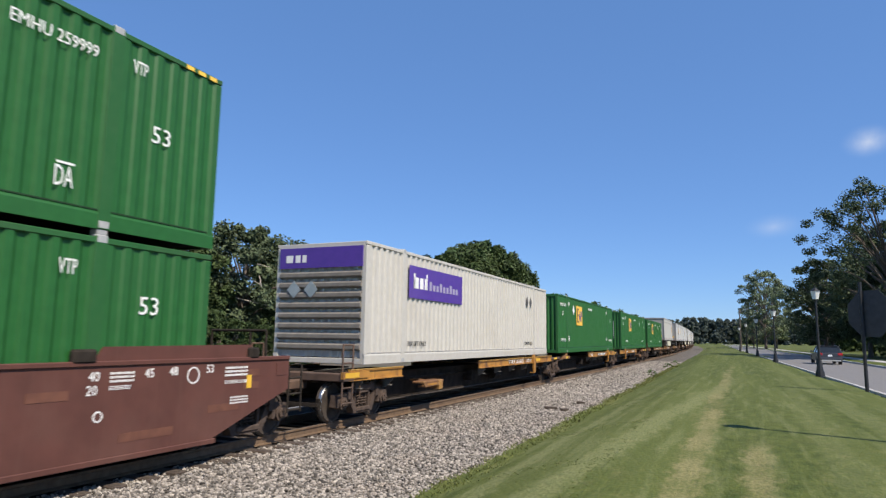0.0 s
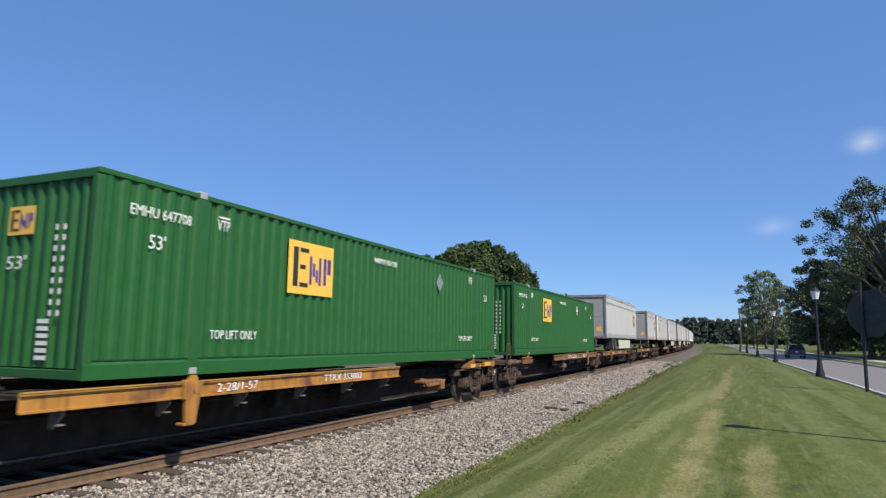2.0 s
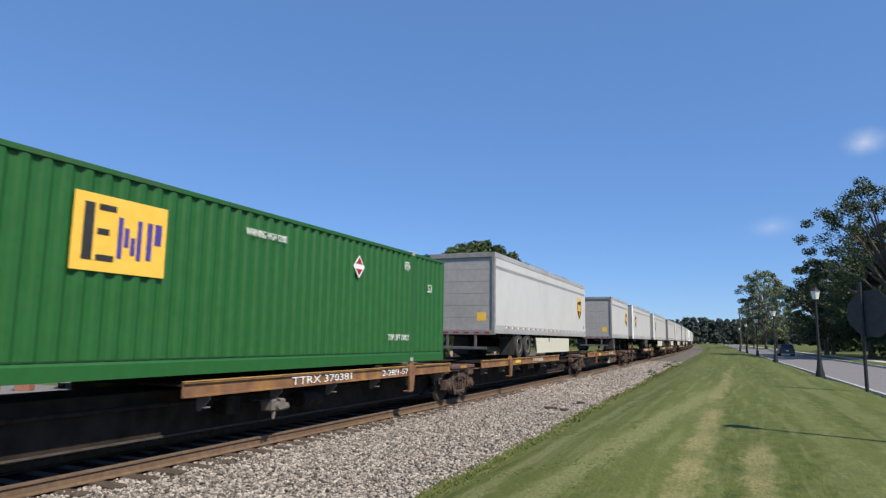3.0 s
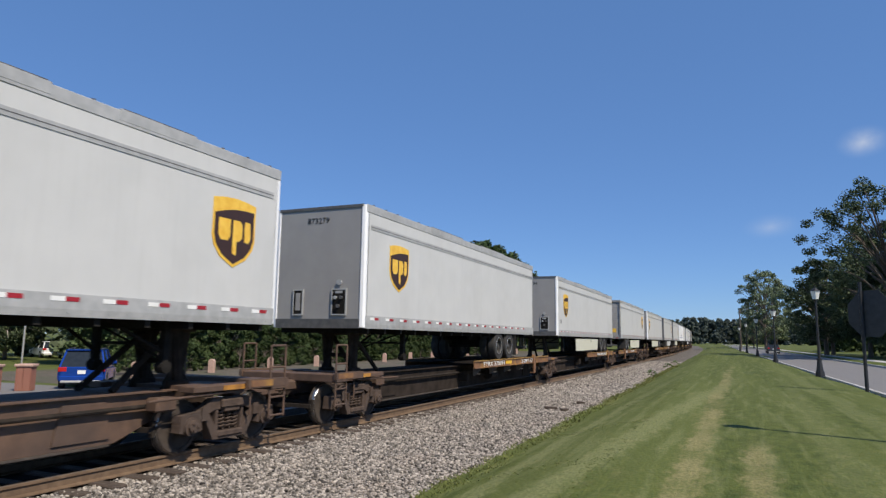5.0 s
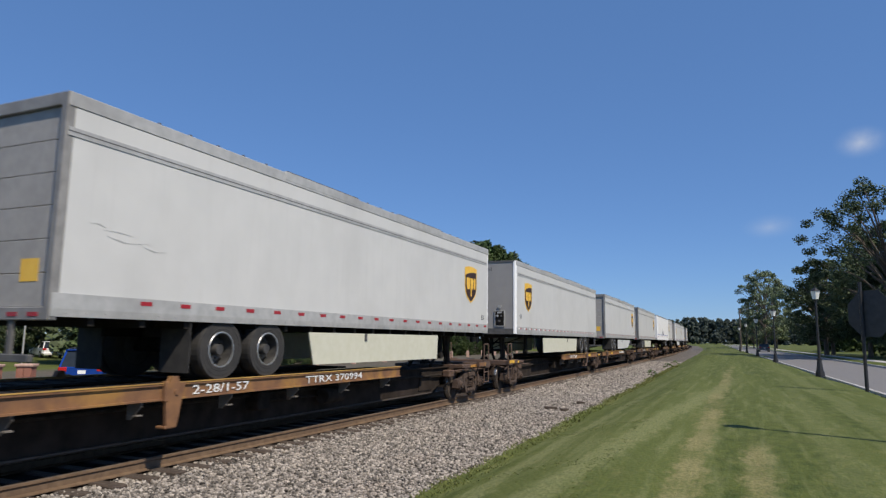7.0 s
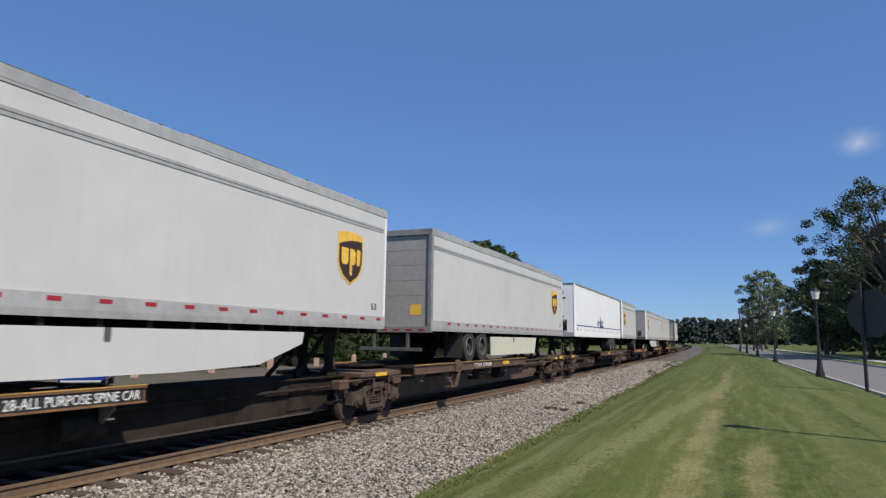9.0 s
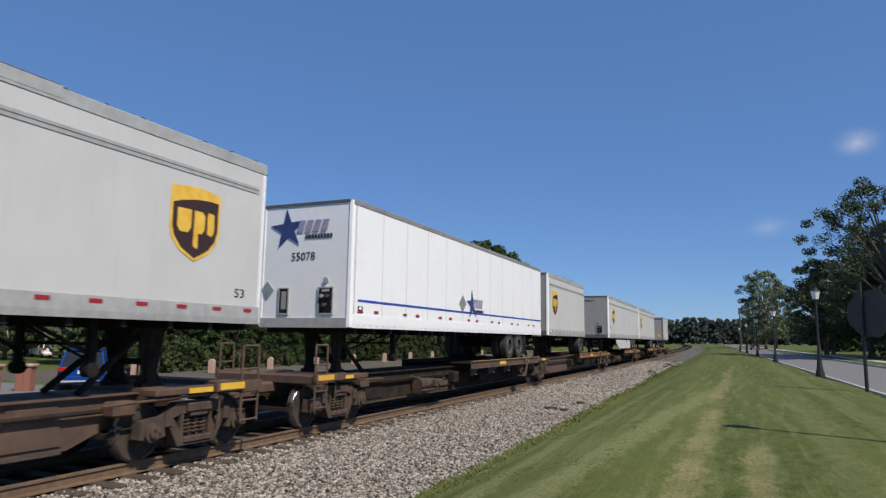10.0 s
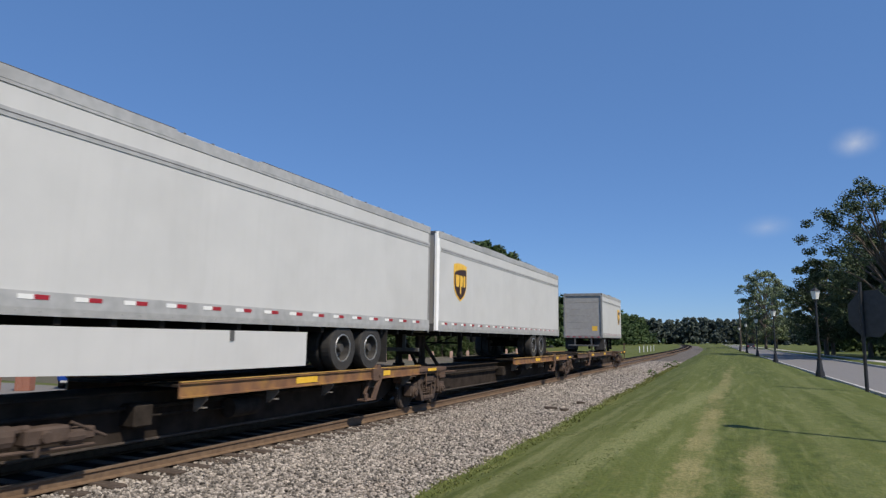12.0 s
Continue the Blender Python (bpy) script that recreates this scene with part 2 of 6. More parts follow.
def lawn_material():
    m = bpy.data.materials.new("mown_lawn")
    m.use_nodes = True
    nt = m.node_tree
    b = nt.nodes["Principled BSDF"]
    tc = nt.nodes.new("ShaderNodeTexCoord")

    def fac(sc, lo, hi, stretch, detail=5, dist=0.0):
        mp = nt.nodes.new("ShaderNodeMapping")
        mp.inputs["Scale"].default_value = stretch
        nt.links.new(tc.outputs["Object"], mp.inputs["Vector"])
        n = nt.nodes.new("ShaderNodeTexNoise")
        n.inputs["Scale"].default_value, n.inputs["Detail"].default_value, n.inputs["Distortion"].default_value = sc, detail, dist
        nt.links.new(mp.outputs[0], n.inputs["Vector"])
        r = nt.nodes.new("ShaderNodeMapRange")
        r.inputs[1].default_value, r.inputs[2].default_value = lo, hi
        nt.links.new(n.outputs[0], r.inputs[0])
        return r.outputs[0], n.outputs[0]

    def mix(f, a, c):
        x = nt.nodes.new("ShaderNodeMix")
        x.data_type = "RGBA"
        nt.links.new(f, x.inputs[0])
        for sock, val in ((x.inputs[6], a), (x.inputs[7], c)):
            if isinstance(val, tuple):
                sock.default_value = (*val, 1)
            else:
                nt.links.new(val, sock)
        return x.outputs[2]

    def calc(op, *vals):
        n = nt.nodes.new("ShaderNodeMath")
        n.operation = op
        for sock, val in zip(n.inputs, vals):
            if isinstance(val, (int, float)):
                sock.default_value = val
            else:
                nt.links.new(val, sock)
        return n.outputs[0]

    xyz = nt.nodes.new("ShaderNodeSeparateXYZ")
    nt.links.new(tc.outputs["Object"], xyz.inputs[0])
    wob, wob_raw = fac(0.35, 0, 1, (1, 0.5, 1), 4)
    edge, edge_raw = fac(6, 0, 1, (1, 0.4, 1), 6)
    across = calc("ADD", calc("ADD", xyz.outputs[0], calc("MULTIPLY", calc("SUBTRACT", wob_raw, 0.5), 0.55)), calc("MULTIPLY", calc("SUBTRACT", edge_raw, 0.5), 0.6))

    def swath(c, w, lean, y0, y1):
        """A streak left by the mower: centre, half width, drift along the lawn, and its stretch."""
        d = calc("ABSOLUTE", calc("SUBTRACT", calc("SUBTRACT", across, c), calc("MULTIPLY", calc("SUBTRACT", xyz.outputs[1], 8.0), lean)))
        r = nt.nodes.new("ShaderNodeMapRange")
        r.interpolation_type = "SMOOTHSTEP"
        r.inputs[1].default_value, r.inputs[2].default_value, r.inputs[3].default_value, r.inputs[4].default_value = 0.25 * w, w, 1.0, 0.0
        nt.links.new(d, r.inputs[0])
        q = nt.nodes.new("ShaderNodeMapRange")
        q.interpolation_type = "SMOOTHSTEP"
        q.inputs[1].default_value, q.inputs[2].default_value, q.inputs[3].default_value, q.inputs[4].default_value = y0, y1, 1.0, 0.0
        nt.links.new(xyz.outputs[1], q.inputs[0])
        return calc("MULTIPLY", r.outputs[0], q.outputs[0])

    fine, _ = fac(5, 0.36, 0.64, (1, 0.5, 1), 10)
    thin, _ = fac(4.2, 0.5, 0.64, (1, 0.07, 1), 8, 0.3)
    mow, _ = fac(0.95, 0.42, 0.6, (1, 0.035, 1), 4, 0.2)
    patchy, _ = fac(1.1, 0.36, 0.62, (1, 0.4, 1), 8, 0.4)
    clump, raw = fac(22, 0.42, 0.62, (1, 0.5, 1), 8)
    spot, _ = fac(2.6, 0.56, 0.7, (1, 0.6, 1), 6)
    col = mix(fine, (0.052, 0.069, 0.012), (0.1, 0.116, 0.025))
    col = mix(calc("MULTIPLY", mow, 0.8), col, (0.112, 0.128, 0.032))
    pale = calc("MAXIMUM", swath(-2.05, 0.42, 0.085, 16, 40), calc("MULTIPLY", swath(1.15, 0.35, 0.03, 10, 60), 0.4))
    pale = calc("MAXIMUM", pale, calc("MULTIPLY", swath(2.5, 0.4, 0.0, 20, 70), 0.5))
    pale = calc("MAXIMUM", pale, swath(-3.15, 0.3, 0.02, 10, 50))
    pale = calc("MAXIMUM", pale, calc("MULTIPLY", thin, 0.55))
    col = mix(calc("MULTIPLY", pale, 0.75), col, (0.21, 0.218, 0.09))
    straw = calc("MAXIMUM", swath(-0.62, 0.3, 0.006, 26, 60), swath(0.24, 0.27, 0.0, 10.5, 13))
    straw = calc("MULTIPLY", straw, calc("ADD", calc("MULTIPLY", patchy, 0.75), 0.25))
    straw = calc("MAXIMUM", straw, calc("MULTIPLY", spot, 0.22))
    col = mix(calc("MULTIPLY", straw, 0.75), col, (0.3, 0.255, 0.12))
    col = mix(calc("MULTIPLY", clump, 0.45), col, (0.058, 0.088, 0.02))
    nt.links.new(col, b.inputs["Base Color"])
    b.inputs["Roughness"].default_value = 0.9
    b.inputs["Specular IOR Level"].default_value = 0.2
    bp = nt.nodes.new("ShaderNodeBump")
    bp.inputs["Strength"].default_value, bp.inputs["Distance"].default_value = 0.7, 0.03
    nt.links.new(raw, bp.inputs["Height"])
    nt.links.new(bp.outputs[0], b.inputs["Normal"])
    return m


M["lawn"] = lawn_material()


# ---- mesh helpers ----
def box(bm, x0, x1, y0, y1, z0, z1, bevel=0.0):
    r = bmesh.ops.create_cube(bm, size=1, matrix=Matrix.LocRotScale(((x0 + x1) / 2, (y0 + y1) / 2, (z0 + z1) / 2), None, (abs(x1 - x0), abs(y1 - y0), abs(z1 - z0))))
    if bevel:
        es = {e for v in r["verts"] for e in v.link_edges}
        bmesh.ops.bevel(bm, geom=list(es), offset=bevel, segments=1, affect="EDGES")
    return bm


def boxm(*dims, bevel=0.0):
    return box(bmesh.new(), *dims, bevel=bevel)


def prism(bm, pts, axis, a, b):
    """Extrudes an outline along an axis: 'x' takes (y, z), 'y' takes (x, z), 'z' takes (x, y)."""
    def at(u, w, d):
        return {"x": (d, u, w), "y": (u, d, w), "z": (u, w, d)}[axis]
    va = [bm.verts.new(at(u, w, a)) for u, w in pts]
    vb = [bm.verts.new(at(u, w, b)) for u, w in pts]
    n = len(pts)
    bm.faces.new(va)
    bm.faces.new(vb[::-1])
    for i in range(n):
        bm.faces.new((va[i], vb[i], vb[(i + 1) % n], va[(i + 1) % n]))
    bmesh.ops.recalc_face_normals(bm, faces=bm.faces)
    return bm


def cyl(bm, centre, r1, r2, depth, axis="x", seg=20):
    rot = {"x": Matrix.Rotation(radians(90), 4, "Y"), "y": Matrix.Rotation(radians(-90), 4, "X"), "z": Matrix()}[axis]
    bmesh.ops.create_cone(bm, cap_ends=True, segments=seg, radius1=r1, radius2=r2, depth=depth, matrix=Matrix.Translation(centre) @ rot)
    return bm


def ring(bm, centre, r_out, r_in, depth, axis="x", seg=24):
    """A tube with thick walls."""
    c = Vector(centre)
    rows = []
    for r, d in ((r_in, -depth / 2), (r_out * 0.97, -depth / 2), (r_out, -depth / 3), (r_out, depth / 3), (r_out * 0.97, depth / 2), (r_in, depth / 2)):
        row = []
        for i in range(seg):
            a = 2 * math.pi * i / seg
            u, w = r * math.cos(a), r * math.sin(a)
            row.append(bm.verts.new(c + Vector({"x": (d, u, w), "y": (u, d, w), "z": (u, w, d)}[axis])))
        rows.append(row)
    for k in range(len(rows)):
        p, q = rows[k], rows[(k + 1) % len(rows)]
        for i in range(seg):
            bm.faces.new((p[i], p[(i + 1) % seg], q[(i + 1) % seg], q[i]))
    bmesh.ops.recalc_face_normals(bm, faces=bm.faces)
    return bm


def strut(bm, a, b, r, seg=8):
    a, b = Vector(a), Vector(b)
    d = b - a
    bmesh.ops.create_cone(bm, cap_ends=True, segments=seg, radius1=r, radius2=r, depth=d.length, matrix=Matrix.Translation((a + b) / 2) @ d.to_track_quat("Z", "Y").to_matrix().to_4x4())
    return bm


def to_mesh(name, bm, mat):
    me = bpy.data.meshes.new(name)
    bm.to_mesh(me)
    bm.free()
    me.materials.append(mat)
    return me


def part(name, bm, mat, parent, label=""):
    ob = new(name, to_mesh(name, bm, mat))
    ob.parent = parent
    return tagged(ob, label)


def share(name, me, parent, at, label=""):
    ob = new(name, me)
    ob.parent = parent
    ob.matrix_basis = at if isinstance(at, Matrix) else Matrix.Translation(at)
    return tagged(ob, label)


def thing(name, label, category, group="", kind=""):
    return tagged(new(name), label, category, group, kind)


TEXTS = {}


def lettering(name, text, parent, mat, centre, width, height, face, slant=0.0):
    """Flat raised letters, width by height, on a face '+x', '-x' or '-y'."""
    if text not in TEXTS:
        cu = bpy.data.curves.new("text", "FONT")
        cu.body, cu.align_x, cu.align_y, cu.extrude, cu.resolution_u = text, "LEFT", "BOTTOM", 0.01, 2
        tmp = new("text", cu)
        me = bpy.data.meshes.new_from_object(tmp.evaluated_get(bpy.context.evaluated_depsgraph_get()))
        bpy.data.objects.remove(tmp)
        TEXTS[text] = me
    me = TEXTS[text].copy()
    co = np.empty(len(me.vertices) * 3)
    me.vertices.foreach_get("co", co)
    co = co.reshape(-1, 3)
    lo, hi = co.min(0), co.max(0)
    co = (co - (lo + hi) / 2) / np.maximum(hi - lo, 1e-6) * (width, height, 0.006)
    co[:, 0] += slant * co[:, 1]
    me.vertices.foreach_set("co", co.reshape(-1))
    me.materials.clear()
    me.materials.append(mat)
    turn = {"+x": Matrix(((0, 0, 1), (1, 0, 0), (0, 1, 0))), "-x": Matrix(((0, 0, -1), (-1, 0, 0), (0, 1, 0))), "-y": Matrix(((1, 0, 0), (0, 0, -1), (0, 1, 0)))}[face]
    ob = new(name, me)
    ob.parent = parent
    ob.matrix_basis = Matrix.Translation(centre) @ turn.to_4x4()
    return ob


def bars(bm, side, x, y0, y1, z0, z1, n, fill=0.65):
    """A row of small upright bars in place of writing that cannot be read."""
    w = (y1 - y0) / n
    for i in range(n):
        box(bm, side * x, side * (x + 0.006), y0 + i * w, y0 + (i + fill) * w, z0, z1 - (0.15 * (z1 - z0) if i % 3 == 1 else 0))
    return bm
# ---- the line of the track ----
RAIL_Z, TRACK_X, BEND, BEND_Y, SPEED = -0.293, -9.117, 0.0001926, -3.07, 23.152


def track_x(y):
    return TRACK_X - 0.5 * BEND * max(0.0, y - BEND_Y) ** 2


def track_pose(s, z=RAIL_Z, flip=False):
    """A pose on the track s metres along it, heading along the rails."""
    slope = BEND * max(0.0, s - BEND_Y)
    return pose(track_x(s), s, z, 0, 0, math.degrees(math.atan(slope)) + (180 if flip else 0))


def lawn_edge(y):
    return -4.0 - 0.019 * min(max(y, 0), 62) + (track_x(y) - track_x(62) if y > 62 else 0)


def road_edge(y):
    return 4.95 - 0.0265 * y


def smooth(a, b, x):
    u = min(1, max(0, (x - a) / (b - a)))
    return u * u * (3 - 2 * u)


def ground_z(x, y):
    e = lawn_edge(y) + 0.16 * noise.noise((0.3, y * 0.55, 7)) + 0.08 * noise.noise((4, y * 1.9, 2))
    z = -0.86 + 0.2 * smooth(e - 7.5, e - 0.4, x)
    z += 0.13 * smooth(e - 0.15, e + 0.08, x) + 0.53 * smooth(e - 0.1, e + 2.7, x)
    z += 0.05 * noise.noise((x * 0.25, y * 0.08, 0)) * smooth(e, e + 1.5, x)
    z += 0.22 * math.exp(-((y - 96) / 22) ** 2) * smooth(e, e + 1.0, x) * (1 - smooth(0, 4, x))
    r = road_edge(y)
    z -= 0.14 * smooth(r - 0.25, r + 0.1, x) * (1 - smooth(r + 6.6, r + 6.9, x))
    return z


# ---- ground, one sheet to the horizon ----
def grid_sheet(name, xs, ys, height, mat):
    verts = []
    for y in ys:
        shift = max(-9.0, lawn_edge(y) + 4.0)
        for x in xs:
            xx = x + shift * smooth(-34, -13, x) * (1 - smooth(-2, 6, x))
            verts.append((xx, y, height(xx, y)))
    w = len(xs)
    faces = [(j * w + i, j * w + i + 1, (j + 1) * w + i + 1, (j + 1) * w + i) for j in range(len(ys) - 1) for i in range(w - 1)]
    me = bpy.data.meshes.new(name)
    me.from_pydata(verts, [], faces)
    me.materials.append(mat)
    for p in me.polygons:
        p.use_smooth = True
    return new(name, me)


gx = [-2500, -1200, -600, -300, -150, -90, -60, -45, -35, -28, -22, -18] + [-14 + 0.45 * i for i in range(18)] + [-5.8 + 0.2 * i for i in range(7)] + [-4.4 + 0.08 * i for i in range(14)] + [-3.25 + 0.16 * i for i in range(9)] + [-1.8 + 0.45 * i for i in range(35)] + [16, 20, 26, 34, 45, 70, 120, 220, 450, 1000, 2500]
gy = [-800, -300, -120, -50, -20, -8] + [-2 + 1.5 * i for i in range(90)] + [140, 150, 165, 185, 220, 270, 340, 450, 650, 1000, 1700, 3500]
tagged(grid_sheet("ground", gx, gy, ground_z, M["lawn"]), "mown green lawn with dry yellowish mowing streaks", "lawn", kind="structure")

# ballast bed
by = [-12 + 2 * i for i in range(75)] + [150, 170, 200, 240, 300, 380, 480, 600, 760]


def ballast_sheet():
    verts, faces = [], []
    prof = [(-4.6, -0.62), (-3.1, -0.3), (-1.9, -0.2), (0, -0.2), (0.9, -0.205), (1.25, -0.225), (3.2, -0.25), (4.3, -0.255), None, None]
    for y in by:
        c = track_x(y)
        e = lawn_edge(y) - c
        row = [(c + u, y, RAIL_Z + w + 0.012 * noise.noise((u * 2, y, 3))) for u, w in prof[:8] if u < e - 0.3]
        while len(row) < 8:
            row.append((c + e - 0.3, y, RAIL_Z - 0.25))
        row += [(c + e, y, RAIL_Z - 0.26), (c + e + 0.5, y, RAIL_Z - 0.4)]
        verts += row
    for j in range(len(by) - 1):
        for i in range(9):
            faces.append((j * 10 + i, j * 10 + i + 1, (j + 1) * 10 + i + 1, (j + 1) * 10 + i))
    me = bpy.data.meshes.new("ballast_bed")
    me.from_pydata(verts, [], faces)
    me.materials.append(M["ballast"])
    return new("ballast_bed", me)


# Strip laid over the ballast; its colour paints the train's shade.
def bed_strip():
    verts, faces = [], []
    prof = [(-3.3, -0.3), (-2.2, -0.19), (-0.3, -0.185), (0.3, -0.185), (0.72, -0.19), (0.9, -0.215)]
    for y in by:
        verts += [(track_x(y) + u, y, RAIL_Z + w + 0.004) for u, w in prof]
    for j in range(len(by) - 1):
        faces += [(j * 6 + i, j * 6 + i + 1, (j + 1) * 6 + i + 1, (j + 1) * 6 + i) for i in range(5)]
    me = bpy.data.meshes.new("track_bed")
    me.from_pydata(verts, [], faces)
    me.materials.append(M["bed_shade"])
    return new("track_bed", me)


tagged(bed_strip(), "near-black strip painting in the shade under the train", "track bed", kind="structure")
tagged(ballast_sheet(), "broad bed of pale crushed stone ballast", "ballast", kind="structure")


# rails
def rail_run(side):
    prof = [(-0.075, -0.17), (0.075, -0.17), (0.075, -0.158), (0.012, -0.138), (0.011, -0.05), (0.036, -0.035), (0.036, -0.004), (0.03, 0), (-0.03, 0), (-0.036, -0.004), (-0.036, -0.035), (-0.011, -0.05), (-0.012, -0.138), (-0.075, -0.158)]
    ys = [-12 + 4 * i for i in range(45)] + [175, 200, 240, 300, 380, 480, 600]
    verts, faces, n = [], [], len(prof)
    for y in ys:
        c = track_x(y) + side * 0.753
        verts += [(c + u, y, RAIL_Z + w) for u, w in prof]
    for j in range(len(ys) - 1):
        for i in range(n):
            faces.append((j * n + i, j * n + (i + 1) % n, (j + 1) * n + (i + 1) % n, (j + 1) * n + i))
    me = bpy.data.meshes.new("rail")
    me.from_pydata(verts, [], faces)
    me.materials.append(M["rail"])
    me.materials.append(M["rail_top"])
    for k, p in enumerate(me.polygons):
        p.material_index = 1 if k % n == 7 else 0
    return me


track = thing("railway_track", "rusty steel rails on weathered dark timber ties", "railway track", kind="structure")
for sd in (1, -1):
    share("rail", rail_run(sd), track, (0, 0, 0), "rust-brown steel rail")

# road beside the lawn with kerbs
ry = [-60 + 5 * i for i in range(70)] + [300, 340, 400, 500, 700]


def strip(name, near, far, z, mat, ys=ry, thick=0.12):
    verts, faces = [], []
    for y in ys:
        a, b = near(y), far(y)
        verts += [(a, y, z - thick), (a, y, z), (b, y, z), (b, y, z - thick)]
    for j in range(len(ys) - 1):
        for i in range(3):
            faces.append((4 * j + i, 4 * j + i + 1, 4 * j + i + 5, 4 * j + i + 4))
    me = bpy.data.meshes.new(name)
    me.from_pydata(verts, [], faces)
    me.materials.append(mat)
    return new(name, me)


tagged(strip("road", lambda y: road_edge(y) + 0.14, lambda y: road_edge(y) + 6.4, -0.11, M["asphalt"]), "pale worn asphalt street", "road", kind="structure")
tagged(strip("kerb", road_edge, lambda y: road_edge(y) + 0.14, 0.02, M["concrete"], thick=0.2), "low concrete kerb along the lawn", "kerb", kind="structure")
tagged(strip("kerb", lambda y: road_edge(y) + 6.4, lambda y: road_edge(y) + 6.55, 0.03, M["concrete"], thick=0.2), "low concrete kerb across the street", "kerb", kind="structure")
tagged(strip("pavement", lambda y: road_edge(y) + 8.6, lambda y: road_edge(y) + 10.0, 0.045, M["concrete"]), "narrow concrete footpath across the street", "pavement", kind="structure")
M["dirt"] = material("leaf_littered_dirt", (0.075, 0.062, 0.044), (0.13, 0.108, 0.078), 0.95, scale=5, stain=(0.06, 0.07, 0.03), stain_scale=0.35, stain_amount=0.8, bump=0.8, bump_scale=18)
tagged(strip("dirt_verge", lambda y: -41 - 0.05 * y, lambda y: -24 - 0.035 * y, -0.852, M["dirt"], ys=[22 + 6 * i for i in range(20)], thick=0.02), "brown leaf-littered dirt verge along the shrubs", "ground", kind="structure")
cross = boxm(-34, -14, 14, 21, -0.88, -0.845)
tagged(new("parking_area", to_mesh("parking_area", cross, M["asphalt"])), "pale asphalt parking area beyond the track", "parking area", kind="structure")


# ---- railway truck (bogie) ----
def truck_meshes():
    d = {}
    # cast side frame with two windows
    bm = bmesh.new()
    prism(bm, [(-1.12, 0.42), (-1.12, 0.62), (-0.72, 0.66), (-0.42, 0.84), (0.42, 0.84), (0.72, 0.66), (1.12, 0.62), (1.12, 0.42), (0.78, 0.4), (0.62, 0.56), (0.36, 0.66), (-0.36, 0.66), (-0.62, 0.56), (-0.78, 0.4)], "x", -0.08, 0.08)
    prism(bm, [(-0.62, 0.56), (-0.5, 0.6), (-0.3, 0.3), (0.3, 0.3), (0.5, 0.6), (0.62, 0.56), (0.4, 0.17), (-0.4, 0.17)], "x", -0.09, 0.09)
    for y in (-0.34, 0.27):
        box(bm, -0.07, 0.07, y, y + 0.07, 0.28, 0.7, 0.01)
    for y in (-0.9, 0.9):
        prism(bm, [(y - 0.24, 0.36), (y - 0.2, 0.62), (y + 0.2, 0.62), (y + 0.24, 0.36), (y + 0.16, 0.34), (y + 0.12, 0.5), (y - 0.12, 0.5), (y - 0.16, 0.34)], "x", -0.09, 0.1)
    for y in (-0.62, 0.62):
        prism(bm, [(y - 0.08, 0.5), (y + 0.08, 0.5), (y + 0.06, 0.72), (y - 0.06, 0.72)], "x", 0.08, 0.115)
    box(bm, -0.12, 0.12, -0.3, 0.3, 0.2, 0.3, 0.02)
    box(bm, 0.0, 0.15, -0.26, 0.26, 0.68, 0.82, 0.02)
    d["side_frame"] = to_mesh("side_frame", bm, M["truck"])
    bm = bmesh.new()
    coil = [Vector((0.06 * math.cos(k * math.pi / 4), 0.06 * math.sin(k * math.pi / 4), 0.31 + 0.0075 * k)) for k in range(45)]
    prev = None
    for k, q in enumerate(coil):
        out = Vector((q.x, q.y, 0)).normalized()
        loop = [bm.verts.new(q + 0.018 * (out * math.cos(w) + Vector((0, 0, 1)) * math.sin(w))) for w in (0.4, 1.97, 3.54, 5.11)]
        if prev:
            for j in range(4):
                bm.faces.new((prev[j], prev[(j + 1) % 4], loop[(j + 1) % 4], loop[j]))
        else:
            bm.faces.new(loop[::-1])
        prev = loop
    bm.faces.new(prev)
    bmesh.ops.recalc_face_normals(bm, faces=bm.faces)
    d["spring"] = to_mesh("spring", bm, M["truck"])
    bm = bmesh.new()
    cyl(bm, (0, 0, 0.44), 0.15, 0.15, 0.2, "x", 16)
    cyl(bm, (0.12, 0, 0.44), 0.1, 0.1, 0.06, "x", 12)
    for i in range(3):
        a = i * 2.094
        cyl(bm, (0.16, 0.06 * math.cos(a), 0.44 + 0.06 * math.sin(a)), 0.02, 0.02, 0.03, "x", 6)
    d["bearing"] = to_mesh("bearing", bm, M["truck"])
    bm = bmesh.new()
    cyl(bm, (0, 0, 0.43), 0.43, 0.43, 0.09, "x", 32)
    ring(bm, (0.045, 0, 0.43), 0.425, 0.36, 0.05, "x", 32)
    cyl(bm, (-0.06, 0, 0.43), 0.46, 0.455, 0.03, "x", 32)
    cyl(bm, (0.06, 0, 0.43), 0.16, 0.12, 0.08, "x", 16)
    d["wheel"] = to_mesh("wheel", bm, M["wheel"])
    d["tread"] = to_mesh("tread", ring(bmesh.new(), (0.0, 0, 0.43), 0.434, 0.42, 0.1, "x", 40), M["tread"])
    d["axle"] = to_mesh("axle", cyl(bmesh.new(), (0, 0, 0.43), 0.08, 0.08, 1.9, "x", 12), M["grime"])
    bm = bmesh.new()
    prism(bm, [(-1.12, 0.62), (-0.5, 0.42), (0.5, 0.42), (1.12, 0.62), (1.12, 0.74), (0.4, 0.84), (-0.4, 0.84), (-1.12, 0.74)], "y", -0.18, 0.18)
    d["bolster"] = to_mesh("bolster", bm, M["truck"])
    bm = bmesh.new()
